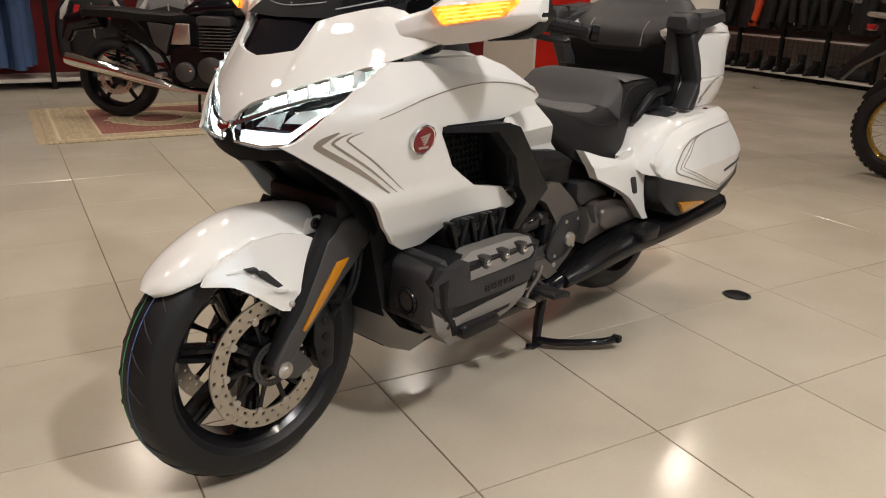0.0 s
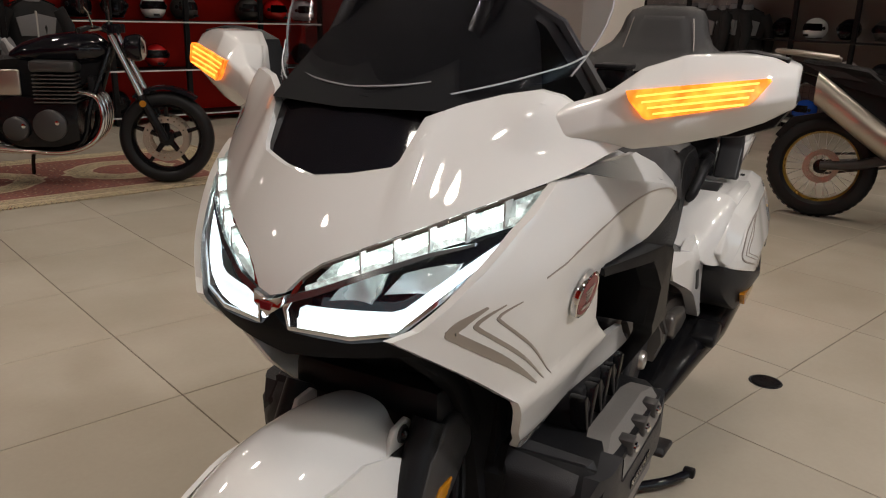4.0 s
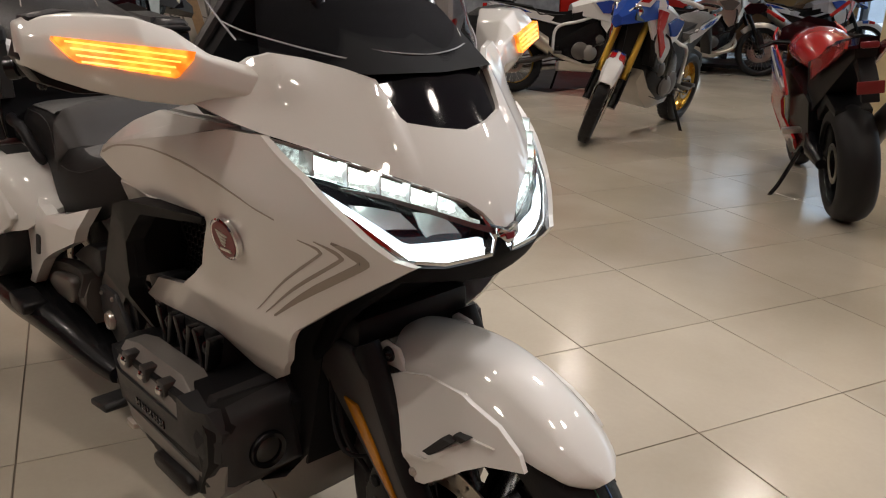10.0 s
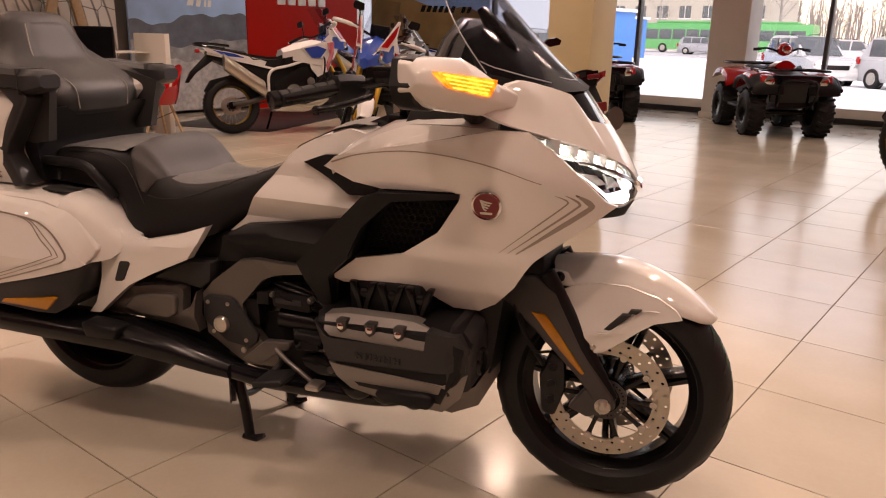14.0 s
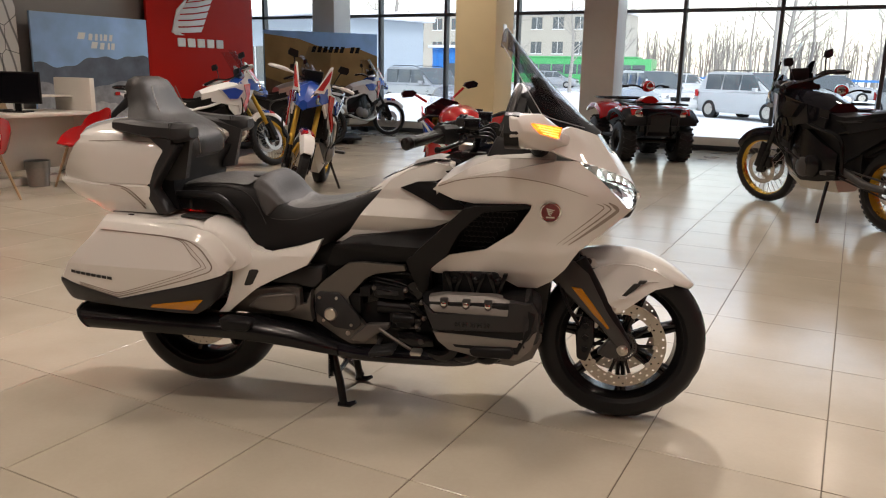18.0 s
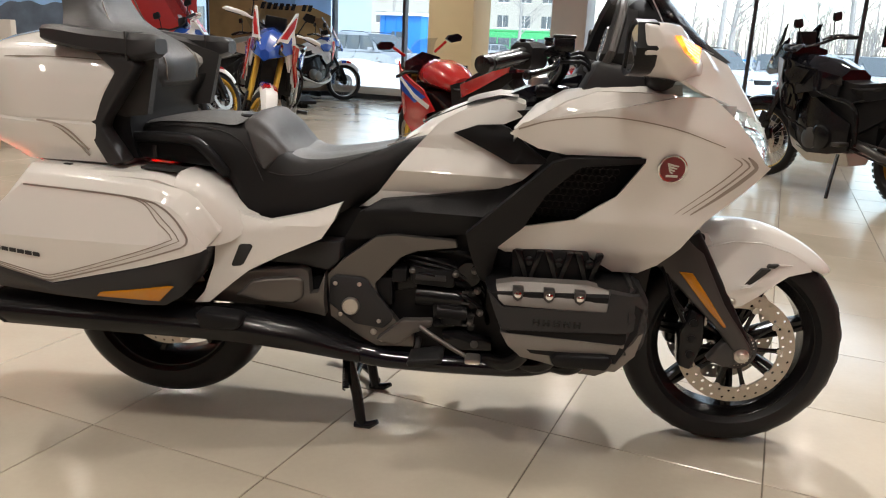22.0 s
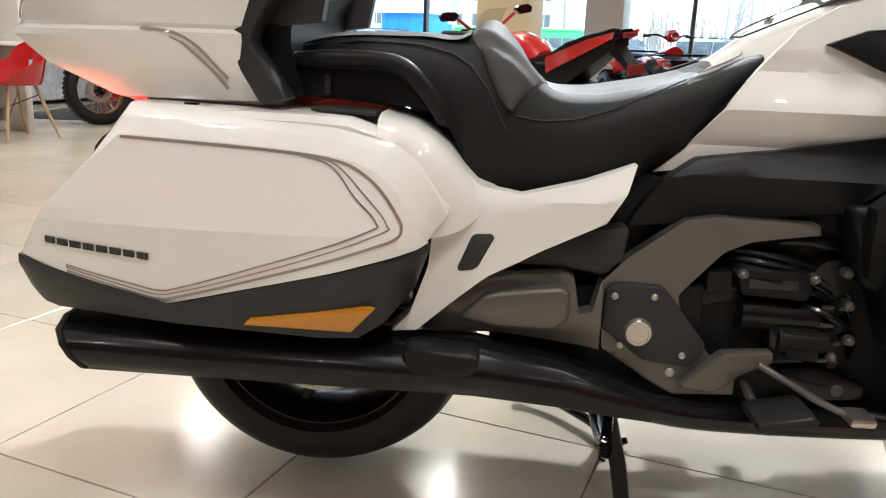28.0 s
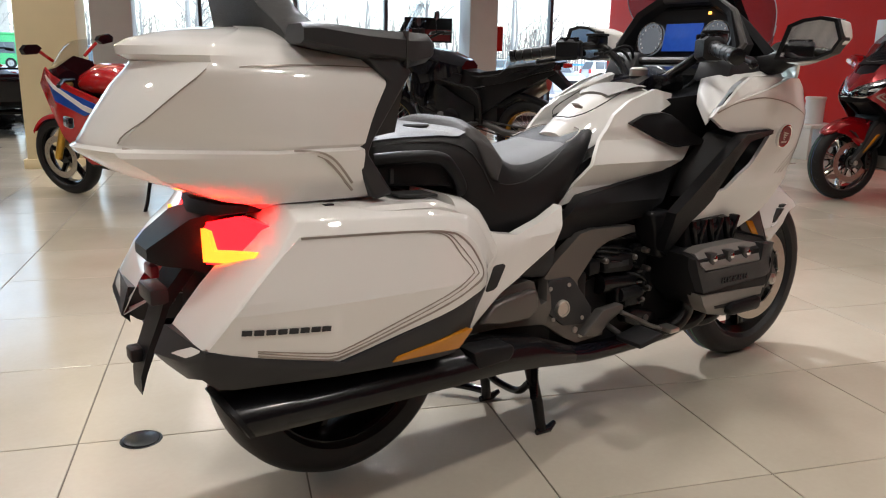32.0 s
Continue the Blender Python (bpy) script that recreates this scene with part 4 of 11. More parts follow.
part("red_inset", shell([(-0.01, 0.856), (0.01, 0.856), (0.007, 0.847), (-0.007, 0.847)], hoodin(-0.0075), front(), 0.004, 0.02, 0), BADGER, em)
part("chin", shell([(-0.165, 0.822), (-0.1, 0.813), (-0.02, 0.818), (0.0, 0.84), (0.02, 0.818), (0.1, 0.813), (0.165, 0.822), (0.18, 0.796), (0.1, 0.788), (0.0, 0.776), (-0.1, 0.788), (-0.18, 0.796)], lambda y, z: hoodx(y, max(z, 0.8)) - 0.006 + 0.5 * min(0.0, z - 0.812), front(), 0.03, 0.03, 0.003), DULLK, gw, "black chin spoiler below the headlights")
part("inner_cowl", loft([[(1.62, -0.13, 0.8), (1.66, 0, 0.79), (1.62, 0.13, 0.8), (1.5, 0.2, 0.82), (1.5, -0.2, 0.82)], [(1.52, -0.15, 0.74), (1.53, 0, 0.72), (1.52, 0.15, 0.74), (1.42, 0.19, 0.74), (1.42, -0.19, 0.74)], [(1.43, -0.13, 0.64), (1.44, 0, 0.62), (1.43, 0.13, 0.64), (1.36, 0.17, 0.62), (1.36, -0.17, 0.62)], [(1.40, -0.16, 0.36), (1.41, 0, 0.36), (1.40, 0.16, 0.36), (1.33, 0.16, 0.36), (1.33, -0.16, 0.36)]]), BLACKM, gw, "matt black inner cowl and radiators")

# screen
def screen_bm(scale=1.0, dx=0.0, v0=0.0, v1=1.0, t=0.004):
    bm = bmesh.new()
    grid = []
    for lay in (0.0, -t):
        rows = []
        for k in range(13):
            v = v0 + (v1 - v0) * k / 12
            c = Vector((1.572 - 0.345 * v - 0.02 * math.sin(math.pi * v), 0, 1.072 + 0.356 * v))
            hw = (0.24 + 0.035 * math.sin(math.pi * min(1, v * 1.3)) - 0.075 * v**3) * scale
            e = Vector((1.385 - 0.165 * v, hw, 1.098 + 0.28 * v + (0.02 * (1 - v))))
            row = []
            for q in range(21):
                u = q / 10 - 1
                p = c + (Vector((e.x, 0, e.z)) - c) * abs(u) ** 2.2
                if v > 0.9 and abs(u) > 0.8:
                    p.z -= 0.02 * (abs(u) - 0.8) * (v - 0.9) * 50
                row.append(bm.verts.new((p.x + dx + lay, u * hw, p.z)))
            rows.append(row)
        for a, b in zip(rows, rows[1:]):
            for i in range(20):
                bm.faces.new((a[i], a[i + 1], b[i + 1], b[i]))
        grid.append(rows)
    top, bot = grid
    loops = []
    for g in grid:
        loops.append(g[0] + [r[-1] for r in g[1:]] + g[-1][-2::-1] + [r[0] for r in g[-2:0:-1]])
    n = len(loops[0])
    for i in range(n):
        bm.faces.new((loops[0][i], loops[0][(i + 1) % n], loops[1][(i + 1) % n], loops[1][i]))
    return bm


ws = part("windscreen", screen_bm(), SMOKE, gw, "tall smoked windscreen")
ws.visible_shadow = False
# pale colour for tubes that draw the glint along the screen's edges
EDGE = mat("pale_edge_glint", (0.42, 0.42, 0.44), 0.2, 0.0, 0.5, grain=0, var=0.02)
scr = lambda u, v: Vector((1.572 - 0.345 * v - 0.02 * math.sin(math.pi * v), 0, 1.072 + 0.356 * v)).lerp(Vector((1.385 - 0.165 * v, 0, 1.118 + 0.26 * v)), abs(u) ** 2.2) + Vector((0.002, u * (0.24 + 0.035 * math.sin(math.pi * min(1, v * 1.3)) - 0.075 * v**3), 0))
low_v = lambda u: float(np.interp(abs(u), [0.0, 0.3, 0.4, 0.5, 0.75, 0.95, 1.0], [0.075, 0.085, 0.09, 0.035, 0.05, 0.07, 0.1]))
part("edge_line", tube([scr(u, low_v(u)) for u in np.linspace(-1, 1, 61)], 0.0013, 5), EDGE, ws, "pale lower edge of the screen")
for s in (-1, 1):
    rimp = []
    for k in range(13):
        v = k / 12
        w = 0.24 + 0.035 * math.sin(math.pi * min(1, v * 1.3)) - 0.075 * v**3
        rimp.append((1.383 - 0.165 * v, s * w, 1.118 + 0.26 * v - (0.01 * (v - 0.9) * 10 if v > 0.9 else 0.0)))
    # highlight drawn as a pale tube along the side edge
    part("screen_rim", tube(rimp, 0.0016, 5), EDGE, ws)
    part("screen_slider", slab([(1.50, 1.08), (1.475, 1.11), (1.36, 1.245), (1.335, 1.265), (1.32, 1.255), (1.34, 1.215), (1.43, 1.08)], 0.1, 0.125, s, 0.004), BLACKS, ws)
part("screen_base", loft([[(1.56, -0.12, 1.078), (1.575, 0, 1.075), (1.56, 0.12, 1.078), (1.46, 0.2, 1.075), (1.4, 0.21, 1.06), (1.4, -0.21, 1.06), (1.46, -0.2, 1.075)], [(1.44, -0.12, 1.16), (1.455, 0, 1.165), (1.44, 0.12, 1.16), (1.37, 0.17, 1.15), (1.34, 0.18, 1.13), (1.34, -0.18, 1.13), (1.37, -0.17, 1.15)], [(1.33, -0.1, 1.225), (1.345, 0, 1.235), (1.33, 0.1, 1.225), (1.3, 0.14, 1.21), (1.29, 0.15, 1.2), (1.29, -0.15, 1.2), (1.3, -0.14, 1.21)]]), DULLK, gw, "black dash cowl behind the screen", smooth=85)

# dash with dials and screen
dash = part("dash", loft([[(1.30, -0.21, 1.03), (1.30, 0.21, 1.03), (1.30, 0.235, 1.09), (1.31, 0.17, 1.18), (1.32, 0.09, 1.225), (1.32, -0.09, 1.225), (1.31, -0.17, 1.18), (1.30, -0.235, 1.09)], [(1.215, -0.2, 1.0), (1.215, 0.2, 1.0), (1.225, 0.23, 1.085), (1.255, 0.175, 1.19), (1.27, 0.09, 1.24), (1.27, -0.09, 1.24), (1.255, -0.175, 1.19), (1.225, -0.23, 1.085)], [(1.225, -0.18, 1.02), (1.225, 0.18, 1.02), (1.233, 0.21, 1.09), (1.262, 0.16, 1.178), (1.275, 0.08, 1.222), (1.275, -0.08, 1.222), (1.262, -0.16, 1.178), (1.233, -0.21, 1.09)], [(1.27, -0.17, 1.035), (1.27, 0.17, 1.035), (1.275, 0.195, 1.09), (1.29, 0.15, 1.165), (1.295, 0.08, 1.205), (1.295, -0.08, 1.205), (1.29, -0.15, 1.165), (1.275, -0.195, 1.09)]]), BLACKM, gw, "black dash with dials and a blue display")
SCREEN = mat("lit_blue_display", (0.02, 0.07, 0.3), 0.2, emit=0.08, ecol=(0.03, 0.12, 0.7), grain=0.2, scale=60, var=0.2)
DIALM = mat("dial_face", (0.02, 0.02, 0.022), 0.2, emit=0.05, ecol=(0.7, 0.75, 0.8), grain=0.05)


def on_dash(bm):
    bm.transform(pose(1.274, 0, 1.105, 0, 12, 0))
    return bm


part("display", on_dash(box(-0.004, 0.0, -0.07, 0.07, -0.035, 0.05, 0.001)), SCREEN, dash, "lit blue navigation display")
for s in (-1, 1):
    dial = part("dial", on_dash(lathe([(0.0, -0.004), (0.047, -0.004), (0.05, -0.008), (0.053, -0.006), (0.053, 0.0)], 32, "X", (0, s * 0.122, 0.004))), DIALM, dash, "round dial with a chrome ring")
    ticks = bmesh.new()
    for k in range(13):
        a = math.pi * (1.25 - 1.5 * k / 12)
        c = (-0.0055, s * 0.122 + 0.04 * math.cos(a), 0.004 + 0.04 * math.sin(a))
        box(c[0], c[0] + 0.002, c[1] - 0.0015, c[1] + 0.0015, c[2] - 0.003, c[2] + 0.003, 0, bm=ticks)
    tagged(part("tick_scale", on_dash(ticks), WHITEP, dial), kind="stuff")
    part("ring", on_dash(tube([(-0.008, s * 0.122 + 0.051 * math.cos(2 * math.pi * k / 32), 0.004 + 0.051 * math.sin(2 * math.pi * k / 32)) for k in range(33)], 0.0025, 6)), CHROME, dial)
    part("dash_speaker", slab([(1.18, 0.985), (1.22, 1.07), (1.32, 1.055), (1.36, 1.0), (1.3, 0.985)], 0.12, 0.24, s, 0.012), CHARCOAL, gw, "charcoal inner fairing panel")
trim = [(0.0, -0.215, -0.07), (0.0, 0.215, -0.07), (0.008, 0.238, -0.02), (0.012, 0.18, 0.075), (0.014, 0.1, 0.12), (0.014, -0.1, 0.12), (0.012, -0.18, 0.075), (0.008, -0.238, -0.02), (0.0, -0.215, -0.07)]
part("dash_trim", on_dash(tube([Vector((x - 0.03, y, z)) for x, y, z in trim], 0.011, 8)), GREYD, dash, "grey trim round the dials")
part("warning_light", on_dash(box(-0.006, -0.002, -0.09, -0.08, 0.075, 0.083, 0.001)), AMBERH, dash)

# mirrors with turn signals
# stations: y, then (x, z) of rear foot, front foot, lens foot, lens head, brow, rear head
MS = [
    (0.235, (1.40, 1.035), (1.45, 1.03), (1.47, 1.045), (1.468, 1.07), (1.45, 1.084), (1.41, 1.075)),
    (0.265, (1.39, 1.038), (1.44, 1.033), (1.457, 1.048), (1.454, 1.08), (1.435, 1.092), (1.4, 1.08)),
    (0.30, (1.37, 1.045), (1.42, 1.04), (1.437, 1.06), (1.43, 1.095), (1.41, 1.105), (1.385, 1.09)),
    (0.335, (1.31, 1.04), (1.40, 1.032), (1.427, 1.068), (1.424, 1.111), (1.385, 1.135), (1.32, 1.13)),
    (0.385, (1.275, 1.045), (1.375, 1.04), (1.406, 1.078), (1.395, 1.118), (1.372, 1.153), (1.275, 1.152)),
    (0.44, (1.268, 1.058), (1.345, 1.055), (1.381, 1.09), (1.364, 1.124), (1.335, 1.155), (1.268, 1.158)),
    (0.48, (1.27, 1.072), (1.325, 1.072), (1.36, 1.10), (1.341, 1.13), (1.31, 1.152), (1.27, 1.156)),
    (0.512, (1.28, 1.09), (1.302, 1.092), (1.318, 1.105), (1.312, 1.125), (1.30, 1.143), (1.28, 1.145)),
]
for s in (-1, 1):
    mb = loft([[Vector((x, s * y, z)) for x, z in sec] for y, *sec in MS])
    bmesh.ops.recalc_face_normals(mb, faces=mb.faces)
    bevel_all(mb, 0.005, 3, 18)
    mir = part("mirror", mb, WHITE, gw, "white mirror housing with a lit amber turn signal")
    back = bmesh.new()
    ring = [(0.33, 1.05), (0.38, 1.042), (0.45, 1.05), (0.49, 1.066), (0.512, 1.1), (0.494, 1.15), (0.45, 1.158), (0.4, 1.153), (0.36, 1.138)]
    loft([[Vector((1.306, s * (0.425 + (y - 0.425) * 1.0), 1.1 + (z - 1.1) * 1.0)) for y, z in ring], [Vector((1.302, s * (0.425 + (y - 0.425) * 1.025), 1.1 + (z - 1.1) * 1.03)) for y, z in ring], [Vector((1.262, s * (0.425 + (y - 0.425) * 1.02), 1.1 + (z - 1.1) * 1.025)) for y, z in ring], [Vector((1.264, s * (0.425 + (y - 0.425) * 0.9), 1.1 + (z - 1.1) * 0.88)) for y, z in ring], [Vector((1.27, s * (0.425 + (y - 0.425) * 0.88), 1.1 + (z - 1.1) * 0.86)) for y, z in ring]], True, True, back)
    part("mirror_rim", back, BLACKM, mir)
    gl = bmesh.new()
    gl.faces.new([gl.verts.new((1.2675, s * (0.425 + (y - 0.425) * 0.88), 1.1 + (z - 1.1) * 0.86)) for y, z in ring])
    part("mirror_glass", gl, CHROME, mir, "mirror glass", fix=False)
    part("mirror_arm", tube(curve([(1.40, s * 0.33, 1.065), (1.37, s * 0.28, 1.04), (1.36, s * 0.22, 1.03)], 4), [0.022] * 4 + [0.03] * 5, 12), BLACKM, mir)
    sig_t = lambda y: 1.431 - 0.57 * (y - 0.329)
    sig_b = lambda y: 1.423 - 0.463 * (y - 0.358)
    sig_f = lambda y, z: min(1.0, max(0.0, (z - 1.075 - 0.213 * (y - 0.358)) / (0.034 + 0.1 * abs(y - 0.4))))
    sig_x = lambda y, z: sig_b(y) + (sig_t(y) - sig_b(y)) * sig_f(y, z) + 0.002
    SIG = [(0.329, 1.109), (0.333, 1.098), (0.352, 1.077), (0.358, 1.075), (0.464, 1.097), (0.47, 1.102), (0.484, 1.125), (0.482, 1.129)]
    sg = part("turn_signal", shell(SIG, sig_x, front(s), 0.012, 0.02, 0.002), AMBERL, mir, "lit amber turn signal")
    for k in range(4):
        z = 1.0805 + 0.0078 * k
        a0, a1 = 0.362 - 0.007 * k, 0.46 + 0.004 * k
        zz0, zz1 = z + 0.16 * (a0 - 0.358), z + 0.16 * (a1 - 0.358)
        part("led_bar", shell([(a0, zz0), (a1, zz1), (a1, zz1 + 0.0026), (a0, zz0 + 0.0026)], lambda y, q: sig_x(y, q) + 0.0012, front(s), 0.003, 0.03, 0), AMBERH, sg)

# handlebars
for s in (-1, 1):
    bar = part("handlebar", tube(curve([(1.12, s * 0.07, 0.99), (1.145, s * 0.14, 1.04), (1.14, s * 0.2, 1.08), (1.1, s * 0.235, 1.084), (0.97, s * 0.415, 1.053)], 5), 0.013, 12), BLACKS, gw)
    hand = lambda f: Vector((1.035 - 0.087 * f, s * (0.3 + 0.135 * f), 1.072 - 0.023 * f))
    grip = part("grip", tube([hand(0.0), hand(0.04), hand(0.5), hand(0.86), hand(0.87)], [0.022, 0.0185, 0.0185, 0.0185, 0.015], 18), RUBBER, bar, "black rubber grip")
    for k in range(4):
        part("grip_band", tube([hand(0.12 + 0.2 * k), hand(0.135 + 0.2 * k)], 0.0192, 16), BLACKS, grip)
    part("bar_end", tube([hand(0.875), hand(0.89), hand(0.99), hand(1.0)], [0.017, 0.0205, 0.0205, 0.016], 18), BLACKS, bar)
    out = Vector((0.54, 0, 0)) + Vector((0, -s * 0.84, 0))
    across = Vector((0.84, s * 0.54, 0))
    sec = lambda c, w, h0, h1: [c + across * (w * a) + Vector((0, 0, h1 if b > 0 else -h0)) * abs(b) for a, b in ((-1, -0.7), (-0.7, -1), (0.7, -1), (1, -0.6), (1, 0.6), (0.6, 1), (-0.6, 1), (-1, 0.7))]
    part("switch_box", loft([sec(hand(0.0) + out * d, w, h0, h1) for d, w, h0, h1 in ((-0.004, 0.022, 0.024, 0.024), (0.0, 0.028, 0.03, 0.03), (0.035, 0.03, 0.034, 0.033), (0.07, 0.028, 0.03, 0.03), (0.078, 0.02, 0.024, 0.024))]), BLACKM, bar)
    sw = bmesh.new()
    for k in range(4):
        c = hand(0.0) + out * (0.012 + 0.017 * k) + across * (-0.02 if k % 2 else -0.006)
        box(c.x - 0.006, c.x + 0.006, c.y - 0.007, c.y + 0.007, c.z + 0.024, c.z + 0.038, 0.002, bm=sw)
    pieces("switch", sw, BLACKS, bar)
    part("lever", tube(curve([(1.11, s * 0.262, 1.062), (1.115, s * 0.3, 1.055), (1.1, s * 0.345, 1.046), (1.065, s * 0.395, 1.036), (1.05, s * 0.412, 1.032)], 5), [0.012] * 4 + [0.0075] * 15 + [0.0075, 0.011], 10), BLACKS, bar)
    part("lever_ball", bolt_bm((1.05, s * 0.408, 1.032), 0.011, 0.012, (-0.5, s * 0.85, 0)), BLACKS, bar)
    part("reservoir", box(1.11, 1.16, s * 0.225 - 0.025, s * 0.225 + 0.025, 1.085, 1.118, 0.006), BLACKS, bar)
    part("reservoir_cap", box(1.108, 1.162, s * 0.225 - 0.027, s * 0.225 + 0.027, 1.116, 1.124, 0.003), BLACKM, bar)
    cab = bmesh.new()
    for k in range(3):
        tube(curve([(1.12, s * (0.22 - 0.02 * k), 1.06), (1.19, s * (0.2 - 0.03 * k), 1.06 + 0.012 * k), (1.22, s * 0.13, 1.01), (1.2, s * 0.07, 0.95)], 5), 0.005, 7, cab)
    pieces("cable", cab, BLACKM, bar)
part("top_yoke", box(1.08, 1.18, -0.1, 0.1, 0.955, 1.0, 0.012), BLACKS, gw)
part("cockpit_floor", loft([[(1.0, -0.14, 0.93), (1.0, 0.14, 0.93), (1.0, 0.13, 0.86), (1.0, -0.13, 0.86)], [(1.14, -0.2, 0.95), (1.14, 0.2, 0.95), (1.14, 0.18, 0.8), (1.14, -0.18, 0.8)], [(1.36, -0.25, 1.0), (1.36, 0.25, 1.0), (1.36, 0.22, 0.85), (1.36, -0.22, 0.85)]]), BLACKM, gw)
part("centre_console", loft([[(0.98, -0.06, 0.955), (0.98, 0.06, 0.955), (0.98, 0.05, 0.9), (0.98, -0.05, 0.9)], [(1.06, -0.06, 0.99), (1.06, 0.06, 0.99), (1.06, 0.06, 0.92), (1.06, -0.06, 0.92)], [(1.2, -0.07, 1.03), (1.2, 0.07, 1.03), (1.2, 0.07, 0.95), (1.2, -0.07, 0.95)]]), BLACKP, gw, "gloss black centre console")
part("key_knob", lathe([(0.0, 0.0), (0.028, 0.0), (0.028, 0.02), (0.02, 0.026), (0.0, 0.026)], 24, "Z", (1.09, 0, 0.995)), SILVER, gw)


# tank cover
rings = []
for x, zt, hw, zl in ((0.74, 0.84, 0.085, 0.77), (0.80, 0.885, 0.105, 0.78), (0.86, 0.925, 0.115, 0.80), (0.95, 0.962, 0.12, 0.84), (1.03, 0.975, 0.12, 0.88), (1.06, 0.965, 0.115, 0.9)):
    rings.append([Vector((x, hw * u, zt - (zt - zl) * abs(u) ** 3.2)) for u in np.linspace(-1, 1, 17)] + [Vector((x, 0, zl - 0.05))])
tank = part("tank_cover", loft(rings), WHITE, gw, "white tank cover")
part("tank_pad", loft([[Vector((x, 0.075 * u * w, z + 0.004 - 0.01 * u * u)) for u in np.linspace(-1, 1, 9)] + [Vector((x, 0, z - 0.02))] for x, z, w in ((0.905, 0.947, 0.8), (0.93, 0.958, 1.0), (0.99, 0.974, 1.1), (1.04, 0.972, 1.05))]), VCOVER, tank, "grey tank pad")
part("tank_lid_line", tube(curve([(0.93, -0.082, 0.95), (0.83, -0.075, 0.905), (0.79, -0.04, 0.884), (0.785, 0, 0.882), (0.79, 0.04, 0.884), (0.83, 0.075, 0.905), (0.93, 0.082, 0.95)], 5), 0.0016, 5), SEAM, tank)
bars = bmesh.new()
for k in range(3):
    box(0.832 + 0.006 * k, 0.836 + 0.006 * k, -0.03 + 0.012 * k, 0.0 + 0.012 * k, 0.905 + 0.003 * k, 0.911 + 0.003 * k, 0, bm=bars)
part("maker_mark", bars, STRIPE, tank)
tank_y = lambda x, z: 0.155 + 0.09 * max(0.0, x - 0.8) - 0.28 * max(0.0, z - 0.86) - 0.05 * max(0.0, 0.74 - z) + 0.03 * max(0.0, 1 - abs(z - 0.77) / 0.06)
TANK = [(0.637, 0.66), (0.685, 0.70), (0.75, 0.79), (0.805, 0.855), (0.84, 0.895), (0.90, 0.93), (1.0, 0.962), (1.06, 0.95), (1.05, 0.92), (1.0, 0.897), (0.885, 0.872), (1.03, 0.81), (1.115, 0.812), (1.06, 0.765), (1.01, 0.738), (0.82, 0.702), (0.74, 0.682), (0.67, 0.664)]
PAD = [(0.88, 0.872), (0.94, 0.895), (1.0, 0.9), (1.02, 0.893), (1.075, 0.85), (1.13, 0.815), (1.03, 0.806)]
